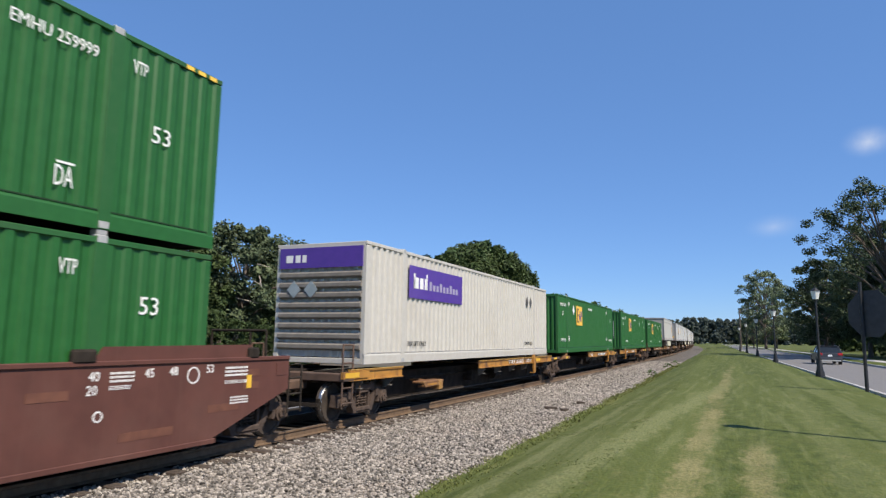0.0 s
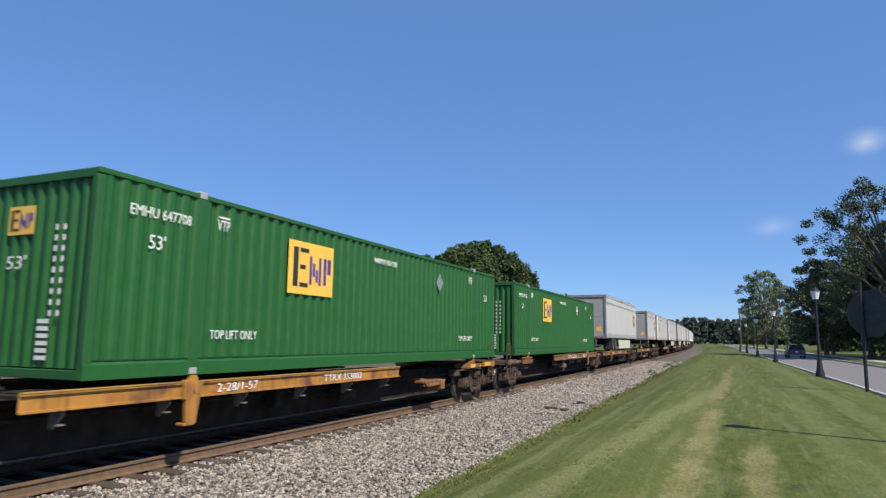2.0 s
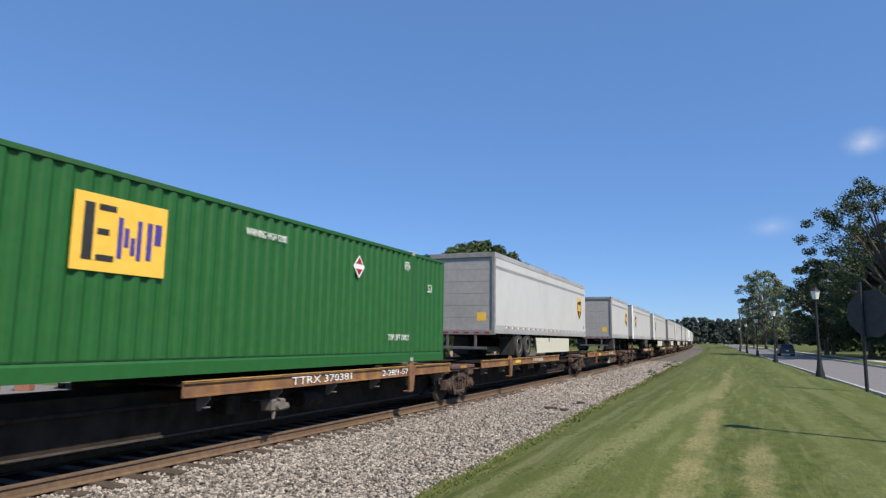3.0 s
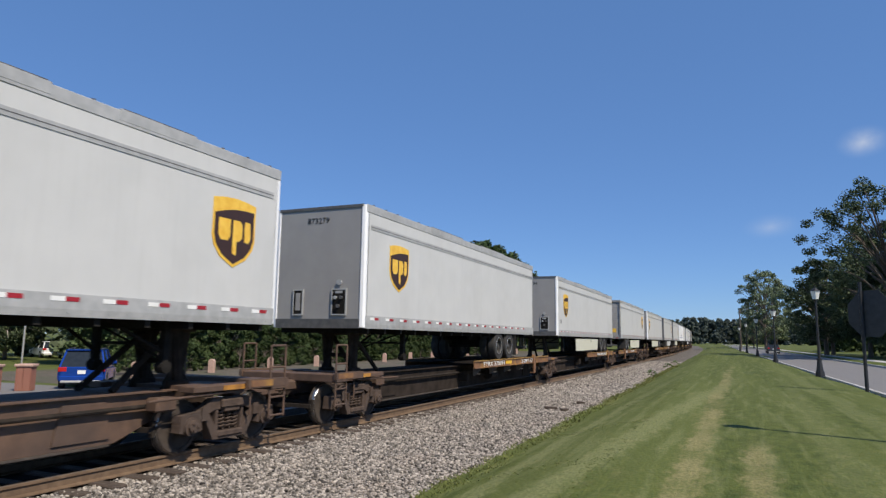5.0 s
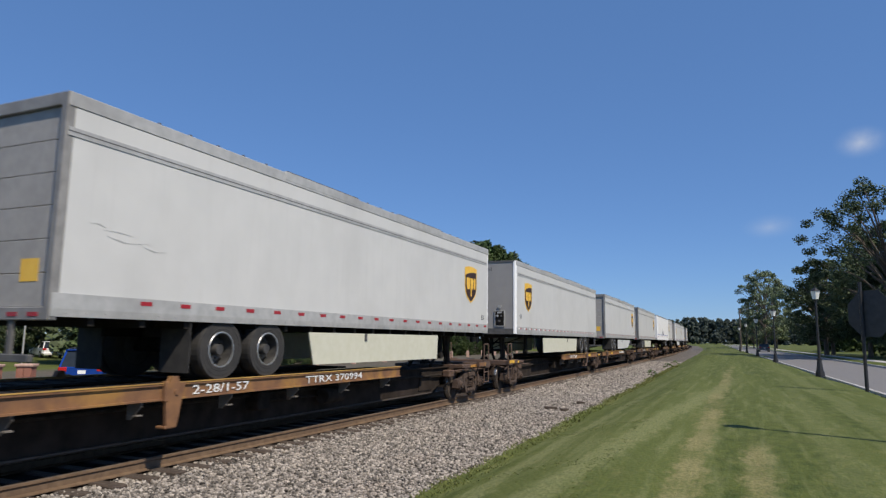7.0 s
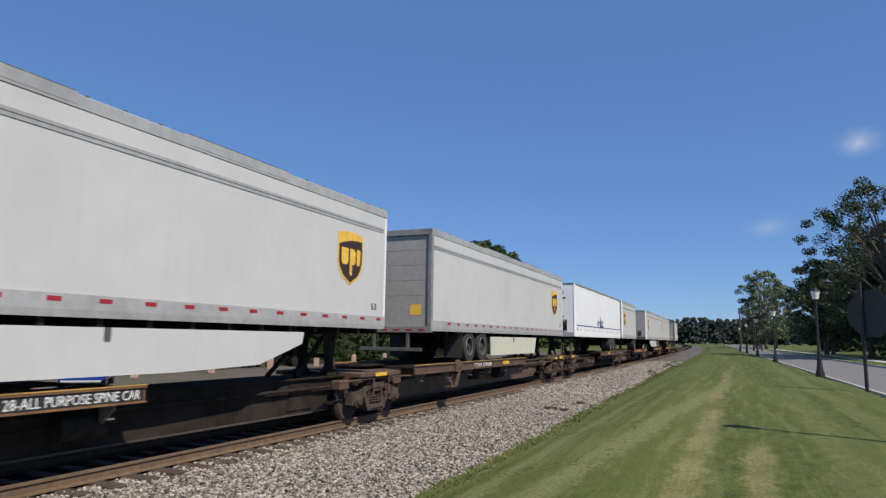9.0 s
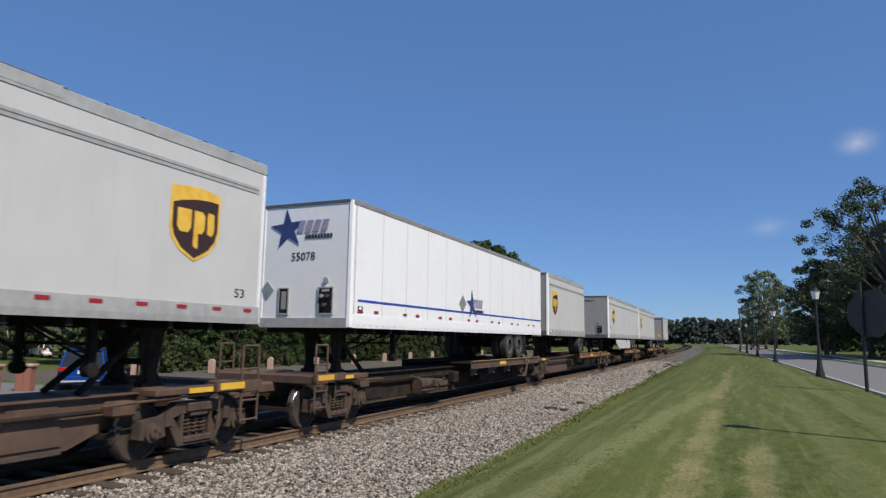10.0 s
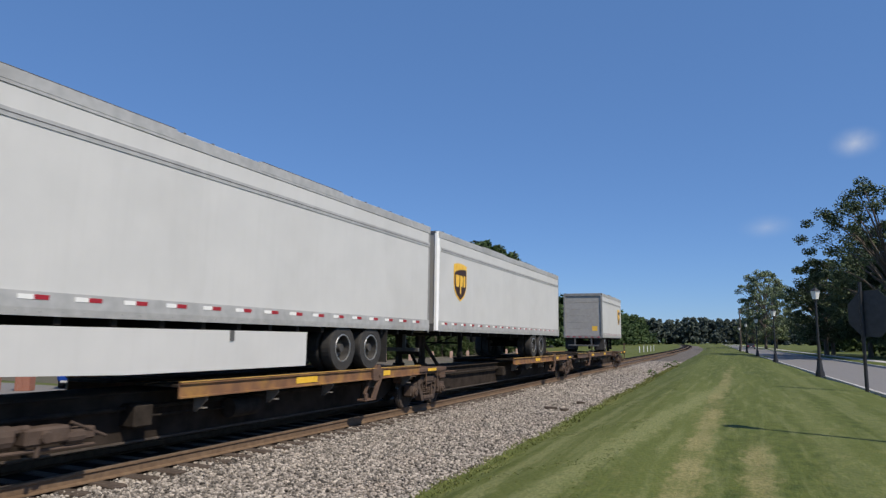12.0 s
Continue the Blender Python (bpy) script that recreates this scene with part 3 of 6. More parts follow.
    for y in (-0.9, 0.9):
        for x in (-0.77, 0.77):
            for o in (-0.47, 0.47):
                box(bm, x - 0.05, x + 0.05, y + o - 0.035, y + o + 0.035, 0.3, 0.56, 0.01)
        box(bm, -0.8, 0.8, y - 0.55, y - 0.47, 0.38, 0.46)
        box(bm, -0.8, 0.8, y + 0.47, y + 0.55, 0.38, 0.46)
    for y in (-0.42, 0.42):
        box(bm, -0.72, 0.72, y - 0.05, y + 0.05, 0.34, 0.44, 0.01)
        for x in (-0.74, 0.74):
            box(bm, x - 0.06, x + 0.06, y - 0.04 + (0.02 if y > 0 else -0.02), y + 0.04, 0.28, 0.6, 0.01)
    strut(bm, (-0.3, -0.5, 0.55), (0.25, 0.5, 0.62), 0.03)
    strut(bm, (0.55, -0.85, 0.72), (0.55, 0.85, 0.72), 0.025)
    d["brake_rigging"] = to_mesh("brake_rigging", bm, M["grime"])
    return d


TRUCK = truck_meshes()


def add_truck(parent, y):
    t = share("truck", TRUCK["bolster"], parent, (0, y, 0), "cast steel railway truck with two wheelsets")
    for sx in (1, -1):
        share("side_frame", TRUCK["side_frame"], t, (sx * 1.0, 0, 0))
        for yy in (-0.16, 0, 0.16):
            share("spring", TRUCK["spring"], t, (sx * 1.0, yy, 0))
        for ay in (-0.9, 0.9):
            share("bearing", TRUCK["bearing"], t, pose(sx * 1.03, ay, 0.0, 0, 0, 0 if sx > 0 else 180))
            share("wheel", TRUCK["wheel"], t, pose(sx * 0.77, ay, 0.0, 0, 0, 0 if sx > 0 else 180))
            share("tread", TRUCK["tread"], t, (sx * 0.77, ay, 0.0), "polished steel tread")
    for ay in (-0.9, 0.9):
        share("axle", TRUCK["axle"], t, (0, ay, 0))
    share("brake_rigging", TRUCK["brake_rigging"], t, (0, 0, 0))
    return t


# ---- spine car platform ----
def gusset_mesh():
    bm = bmesh.new()
    prism(bm, [(1.0, 0.66), (1.06, 0.66), (1.27, 0.86), (1.27, 0.93), (1.0, 0.93)], "y", -0.014, 0.014)
    box(bm, 1.04, 1.24, -0.05, 0.05, 0.72, 0.74)
    return to_mesh("gusset", bm, M["gusset"])


def bracket_mesh(mat):
    """Folding container bracket: a block on the sill and an arm that slants down to a foot."""
    bm = bmesh.new()
    prism(bm, [(-0.3, 1.17), (0.2, 1.17), (0.18, 0.93), (0.05, 0.88), (-0.28, 0.9)], "x", -0.05, 0.035)
    prism(bm, [(0.12, 0.9), (-0.02, 0.9), (-0.3, 0.5), (-0.16, 0.46)], "x", -0.02, 0.03)
    prism(bm, [(-0.12, 0.92), (-0.2, 0.92), (-0.42, 0.6), (-0.34, 0.56)], "x", -0.16, -0.12)
    box(bm, -0.2, 0.035, -0.62, -0.14, 0.44, 0.485, 0.012)
    box(bm, -0.02, 0.035, -0.62, -0.5, 0.485, 0.62, 0.012)
    cyl(bm, (0.04, 0.02, 1.0), 0.05, 0.05, 0.03, "x", 10)
    prism(bm, [(-0.12, 1.165), (0.1, 1.165), (0.06, 1.25), (-0.06, 1.25)], "x", -0.08, 0.02)
    return to_mesh("container_bracket", bm, M[mat])


def pedestal_mesh(mat):
    """Plate with a sloped pedestal under the lifting post of a container."""
    bm = bmesh.new()
    prism(bm, [(-0.52, 0.96), (0.55, 0.96), (0.55, 1.09), (-0.45, 1.09)], "x", -0.5, 0.0)
    prism(bm, [(-0.4, 1.09), (0.2, 1.09), (0.08, 1.2), (0.07, 1.27), (-0.07, 1.27), (-0.08, 1.2)], "x", -0.3, -0.03)
    box(bm, 0.0, 0.012, 0.1, 0.42, 0.985, 1.065)
    return to_mesh("container_pedestal", bm, M[mat])


GUSSET = gusset_mesh()
PEDESTAL = pedestal_mesh("sill_rust")


def leg_mesh(mat):
    """Plain tapered bracket leg hanging from the sill."""
    bm = bmesh.new()
    prism(bm, [(-0.19, 1.175), (0.2, 1.175), (0.14, 0.92), (0.07, 0.52), (-0.13, 0.52), (-0.17, 0.92)], "x", -0.03, 0.03)
    box(bm, -0.16, 0.03, -0.16, 0.05, 0.5, 0.545, 0.012)
    box(bm, -0.06, 0.045, -0.2, -0.14, 0.9, 1.2, 0.012)
    prism(bm, [(-0.1, 1.165), (0.1, 1.165), (0.05, 1.27), (-0.05, 1.27)], "x", -0.08, 0.02)
    cyl(bm, (0.035, 0.03, 1.03), 0.045, 0.045, 0.02, "x", 10)
    return to_mesh("container_bracket", bm, M[mat])



# Slanted brackets take the darker brown: reddish paint plus the shade on them.
BRACKET = {"sill_yellow": leg_mesh("sill_yellow"), "plain": leg_mesh("sill_rust"), "sill_rust": bracket_mesh("sill_brown"), "sill_brown": bracket_mesh("sill_brown")}


def spine_unit(name, L, decks, brackets, first, last, sill="sill_yellow", hitch=None, label="", letters=(), brown=False, bright=True):
    """One platform of an articulated spine car. L: from truck to truck; decks: stretches with side decks; y = 0 lies over the near truck."""
    u = thing(name, label, "rail car", "platforms of the spine cars")
    bm = bmesh.new()
    prism(bm, [(0.75, 0.72), (1.9, 0.28), (L - 1.9, 0.28), (L - 0.75, 0.72), (L - 0.5, 0.98), (0.5, 0.98)], "x", -0.58, 0.58)
    box(bm, -0.66, 0.66, 0.5, L - 0.5, 0.98, 1.0)
    for yy in (2.4, L - 2.4):
        for sx in (1, -1):
            prism(bm, [(yy - 0.5, 0.36), (yy + 0.4, 0.36), (yy + 0.3, 0.9), (yy - 0.4, 0.9)], "x", sx * 0.58, sx * 0.61)
    part("bottom_flange", boxm(-0.62, 0.62, 2.0, L - 2.0, 0.25, 0.278), M["flange"], u, "bottom flange in a paler tone for its sunlit edge")
    part("centre_sill", bm, M["sill_brown" if brown else "centre_sill"], u, "brown weathered centre sill" if brown else "dark weathered centre sill")
    for a, b in decks:
        for sx in (1, -1):
            bm = boxm(sx * 0.33, sx * 1.25, a, b, 1.09, 1.13)
            n = int((b - a) / 0.5)
            for i in range(n):
                box(bm, sx * 0.5, sx * 1.2, a + 0.2 + i * 0.5, a + 0.24 + i * 0.5, 1.13, 1.145)
            part("side_deck", bm, M["grime"], u)
            bm = bmesh.new()
            prism(bm, [(sx * 1.25, 0.92), (sx * 1.31, 0.92), (sx * 1.31, 0.945), (sx * 1.275, 0.95), (sx * 1.275, 1.13), (sx * 1.31, 1.135), (sx * 1.31, 1.165), (sx * 1.25, 1.165)], "y", a, b)
            part("side_sill", bm, M[sill], u, "worn yellow-orange side sill" if sill == "sill_yellow" else "rust-brown side sill")
            part("top_lip", boxm(sx * 1.25, sx * 1.318, a, b, 1.165, 1.178), M["lip"], u, "worn yellow top edge")
            for y in np.linspace(a + 0.6, b - 0.5, max(2, int((b - a) / 1.55))):
                share("gusset", GUSSET, u, pose(0, float(y), 0, 0, 0, 0 if sx > 0 else 180))
            for q in (0.35, 0.72):
                yq = a + (b - a) * q
                if b - a > 4 and all(abs(yq + 0.35 - c) > w / 2 + 0.45 for _, c, w, _, _ in letters):
                    part("paint_patch", boxm(sx * 1.276, sx * 1.284, yq, yq + 0.7, 0.985, 1.105), M["sill_fresh"], u, "brighter yellow paint patch")
    for y in brackets:
        for sx in (1, -1):
            share("container_bracket", PEDESTAL if y < 2.4 or y > L - 2.4 else BRACKET[sill if bright else "plain"], u, pose(sx * 1.31, y, 0, 0, 0, 0 if sx > 0 else 180))
            if sill == "sill_yellow" and (y < 2.4 or y > L - 2.4):
                part("paint_patch", boxm(sx * 1.312, sx * 1.318, y - 0.34, y + 0.1, 0.97, 1.08), M["sill_fresh"], u, "brighter yellow paint patch")
            part("cross_arm", boxm(sx * 0.3, sx * 1.28, y - 0.12, y + 0.12, 0.9, 1.08, bevel=0.015), M["grime"], u)
    # end cross members over the trucks
    for yy, d in ((0.55, 1), (L - 0.55, -1)):
        bm = bmesh.new()
        prism(bm, [(-0.95, 0.86), (0.95, 0.86), (1.1, 1.06), (-1.1, 1.06)], "y", yy - 0.25, yy + 0.25)
        box(bm, -0.28, 0.28, yy - d * 0.9, yy, 0.8, 0.98, 0.03)
        for sx in (1, -1):
            box(bm, sx * 0.9, sx * 1.22, yy - d * 1.05, yy + d * 0.45, 0.97, 1.07, 0.012)
            strut(bm, (sx * 1.2, yy - d * 0.9, 0.97), (sx * 1.2, yy - d * 0.9, 0.5), 0.016)
            strut(bm, (sx * 1.16, yy - d * 0.7, 0.94), (sx * 1.16, yy + d * 1.3, 0.9), 0.022)
            box(bm, sx * 0.72, sx * 0.98, yy + d * 0.55, yy + d * 0.95, 0.7, 0.92, 0.03)
        part("end_bolster", bm, M["sill_brown"], u)
        for sx in (1, -1):
            part("paint_patch", boxm(sx * 1.221, sx * 1.227, yy - d * 0.75, yy - d * 0.2, 0.98, 1.06), M["sill_fresh" if bright else "sill_yellow"], u, "bright yellow paint patch")
    bm = bmesh.new()
    strut(bm, (0.68, 1.2, 0.78), (0.68, L - 1.2, 0.78), 0.035)
    cyl(bm, (0.85, L * 0.56, 0.62), 0.17, 0.17, 0.7, "y", 16)
    box(bm, 0.55, 0.9, L * 0.42, L * 0.42 + 0.35, 0.5, 0.85, 0.03)
    strut(bm, (0.75, L * 0.42, 0.65), (0.75, L * 0.56, 0.62), 0.02)
    part("brake_gear", bm, M["grime"], u, "dark air reservoir and brake pipe")
    # hitch that carries the kingpin
    if hitch is not None:
        bm = bmesh.new()
        d = 1 if hitch < L / 2 else -1
        for sx in (1, -1):
            strut(bm, (sx * 0.42, hitch, 1.0), (sx * 0.34, hitch + 0.05 * d, 2.0), 0.1)
            strut(bm, (sx * 0.38, hitch + 1.25 * d, 1.02), (sx * 0.3, hitch + 0.15 * d, 1.9), 0.055)
            box(bm, sx * 0.28, sx * 0.5, hitch - 0.22, hitch + 0.22, 0.98, 1.14, 0.03)
        box(bm, -0.45, 0.45, hitch - 0.38, hitch + 0.38, 1.95, 2.06, 0.03)
        strut(bm, (-0.36, hitch + 0.02, 1.45), (0.36, hitch + 0.02, 1.45), 0.05)
        for sx in (1, -1):
            prism(bm, [(hitch - 0.3, 1.0), (hitch + 0.3, 1.0), (hitch + 0.14, 1.3), (hitch + 0.26, 1.95), (hitch - 0.26, 1.95), (hitch - 0.14, 1.3)], "x", sx * 0.36, sx * 0.4)
        part("trailer_hitch", bm, M["grime"], u, "dusty dark trailer hitch stand")
    add_truck(u, 0.0)
    if last:
        add_truck(u, L)
    ends = ([(-1.0, -1)] if first else []) + ([(L + 1.0, 1)] if last else [])
    for yy, d in ends:
        bm = bmesh.new()
        box(bm, -1.32, 1.32, yy - 0.22, yy + 0.22, 0.92, 1.1, 0.02)
        box(bm, -0.22, 0.22, min(yy, yy + d * 0.9), max(yy, yy + d * 0.9), 0.72, 0.95, 0.04)
        box(bm, -0.2, 0.2, yy + d * 0.9 - 0.16, yy + d * 0.9 + 0.2, 0.64, 1.0, 0.06)
        box(bm, -0.35, 0.35, min(yy, yy - d * 0.9), max(yy, yy - d * 0.9), 0.86, 1.02, 0.02)
        part("end_sill", bm, M["sill_brown"], u, "brown end sill with coupler")
        for sx in (1, -1):
            bm = bmesh.new()
            for o in (-0.2, 0.22):
                strut(bm, (sx * 1.26, yy + o, 0.42), (sx * 1.26, yy + o, 1.72), 0.022)
            for z in (0.45, 0.78, 1.32, 1.72):
                strut(bm, (sx * 1.26, yy - 0.2, z), (sx * 1.26, yy + 0.22, z), 0.02)
            part("ladder", bm, M["sill_brown"], u, "brown end ladder")
            part("corner_plate", boxm(sx * 1.25, sx * 1.325, yy - d * 0.3 - 0.55, yy - d * 0.3 + 0.55, 0.98, 1.13), M["sill_yellow" if sill == "sill_yellow" else "sill_brown"], u, "worn corner plate")
            part("paint_patch", boxm(sx * 1.325, sx * 1.331, yy - d * 0.3 - 0.48, yy - d * 0.3 + 0.1, 1.0, 1.11), M["sill_fresh" if bright else "sill_rust"], u, "bright yellow paint patch")
    for text, centre, w, h, mat in letters:
        if "SPINE" in text:
            pl = part("stencil_panel", boxm(1.276, 1.28, centre - w / 2 - 0.06, centre + w / 2 + 0.06, 0.955, 1.128), M["mark_black"], u, "black stencil panel")
            pl.location.x = 0.008
        lettering("lettering", text, u, M[mat], (1.293, centre, 1.04), w, h, "+x")
    return u


# ---- containers ----
CL, CH, CB, CW = 16.15, 2.896, 1.275, 1.295


def corrugated(bm, fixed, u0, u1, z0, z1, depth, pitch, axis, sign):
    """A vertical trapezoid corrugation in the wall."""
    n = max(1, round((u1 - u0) / pitch))
    p = (u1 - u0) / n
    pts = []
    for i in range(n):
        a = u0 + i * p
        pts += [(a, 0), (a + 0.3 * p, 0), (a + 0.55 * p, depth), (a + 0.86 * p, depth)]
    pts.append((u1, 0))
    lo, hi = [], []
    for u, d in pts:
        f = fixed - sign * d
        lo.append(bm.verts.new((f, u, z0) if axis == "x" else (u, f, z0)))
        hi.append(bm.verts.new((f, u, z1) if axis == "x" else (u, f, z1)))
    for i in range(len(pts) - 1):
        bm.faces.new((lo[i], lo[i + 1], hi[i + 1], hi[i]))
    return bm


def container_meshes(main, frame_mat, pitch):
    d = {}
    for sx in (1, -1):
        bm = bmesh.new()
        for a, b in ((0.14, 1.82), (2.02, 14.0), (14.2, CL - 0.14)):
            corrugated(bm, sx * (CW - 0.008), a, b, 0.24, CH - 0.07, 0.044 if 1 < a < 14 or main == "cream" else 0.03, pitch, "x", sx)
        d["side_wall", sx] = to_mesh("side_wall", bm, M[main])
    bm = bmesh.new()
    corrugated(bm, 0.03, -CW + 0.1, CW - 0.1, 0.15, CH - 0.08, 0.05, 0.24, "y", -1)
    d["end_wall"] = to_mesh("end_wall", bm, M[main])
    d["post"] = to_mesh("corner_post", boxm(-0.065, 0.065, 0, 0.14, 0.1, CH - 0.1, bevel=0.015), M[frame_mat])
    d["mid_post"] = to_mesh("lifting_post", boxm(-0.03, 0.012, -0.1, 0.1, 0.0, CH + 0.015, bevel=0.008), M[frame_mat])
    d["bottom_rail"] = to_mesh("bottom_rail", prism(bmesh.new(), [(-0.05, 0), (0.0, 0), (0.004, 0.2), (-0.015, 0.245), (-0.05, 0.245)], "y", 0.0, CL), M[main])
    # Thin strip, darker than the wall, in place of a recess shadow.
    d["recess_shade"] = to_mesh("rail_shade_strip", boxm(-0.012, 0.011, 0.14, CL - 0.14, 0.25, 0.268), M["recess_shade" if main == "green" else "grey_door"])
    d["top_rail"] = to_mesh("top_rail", boxm(-0.06, 0.005, 0, CL, CH - 0.09, CH - 0.005, bevel=0.01), M[frame_mat])
    bm = boxm(-CW + 0.04, CW - 0.04, 0.04, CL - 0.04, CH - 0.05, CH - 0.025)
    for i in range(40):
        box(bm, -CW + 0.1, CW - 0.1, 0.3 + i * 0.395, 0.45 + i * 0.395, CH - 0.025, CH - 0.005)
    d["roof"] = to_mesh("roof", bm, M[frame_mat])
    d["floor"] = to_mesh("floor", boxm(-CW + 0.05, CW - 0.05, 0.05, CL - 0.05, 0.03, 0.14), M["black"])
    d["end_beam"] = to_mesh("end_beam", boxm(-CW + 0.06, CW - 0.06, 0, 0.1, 0, 0.13, bevel=0.01), M[frame_mat])
    d["casting"] = to_mesh("corner_casting", boxm(-0.085, 0.085, -0.09, 0.09, -0.06, 0.06, bevel=0.015), M["aluminium"])
    return d


GREEN = container_meshes("green", "green_dark", 0.29)
CREAM = container_meshes("cream", "cream", 0.29)


def container(label, d, near_end=True):
    c = thing("shipping_container", label, "container", "containers on the train")
    for sx in (1, -1):
        share("side_wall", d["side_wall", sx], c, (0, 0, 0))
        share("bottom_rail", d["bottom_rail"], c, pose(sx * CW, 0 if sx > 0 else CL, 0, 0, 0, 0 if sx > 0 else 180))
        share("top_rail", d["top_rail"], c, pose(sx * CW, 0 if sx > 0 else CL, 0, 0, 0, 0 if sx > 0 else 180))
        share("rail_shade_strip", d["recess_shade"], c, (sx * (CW - 0.012), 0, 0), "dark strip painting the recess shadow over the bottom rail")
        for y in (0.0, CL - 0.14):
            share("corner_post", d["post"], c, (sx * (CW - 0.065), y, 0))
        for y in (1.92, 14.1):
            share("lifting_post", d["mid_post"], c, pose(sx * CW, y, 0, 0, 0, 0 if sx > 0 else 180))
            share("corner_casting", d["casting"], c, (sx * (CW - 0.07), y, CH - 0.03))
            share("corner_casting", d["casting"], c, (sx * (CW - 0.07), y, 0.065))
    share("end_wall", d["end_wall"], c, (0, 0, 0))
    share("end_wall", d["end_wall"], c, pose(0, CL, 0, 0, 0, 180))
    for z in (0.0, CH - 0.14):
        share("end_beam", d["end_beam"], c, (0, 0, z))
        share("end_beam", d["end_beam"], c, pose(0, CL, z, 0, 0, 180))
    share("roof", d["roof"], c, (0, 0, 0))
    share("floor", d["floor"], c, (0, 0, 0))
    return c


def square_logo(c, y0, y1, z0, z1, x, face="+x"):
    """Yellow square with three dark and blue plain bars."""
    def put(name, mat, a0, a1, b0, b1, lift, label=""):
        if face == "+x":
            bm = boxm(x + lift, x + lift + 0.004, y0 + a0 * (y1 - y0), y0 + a1 * (y1 - y0), z0 + b0 * (z1 - z0), z0 + b1 * (z1 - z0))
        else:
            bm = boxm(y0 + a0 * (y1 - y0), y0 + a1 * (y1 - y0), x - lift - 0.004, x - lift, z0 + b0 * (z1 - z0), z0 + b1 * (z1 - z0))
        return part(name, bm, M[mat], c, label)
    put("logo_square", "logo_yellow", 0, 1, 0, 1, 0.0, "yellow logo square")
    for a0, a1, b0, b1 in ((0.1, 0.2, 0.14, 0.88), (0.24, 0.42, 0.8, 0.88), (0.24, 0.36, 0.48, 0.56), (0.24, 0.42, 0.14, 0.22)):
        put("logo_stroke", "mark_black", a0, a1, b0, b1, 0.006)
    for a0, a1, b0, b1 in ((0.45, 0.5, 0.2, 0.75), (0.52, 0.57, 0.36, 0.62), (0.59, 0.64, 0.26, 0.5), (0.66, 0.71, 0.2, 0.75), (0.77, 0.83, 0.22, 0.75), (0.86, 0.94, 0.45, 0.75)):
        put("logo_stroke", "logo_blue", a0, a1, b0, b1, 0.006)


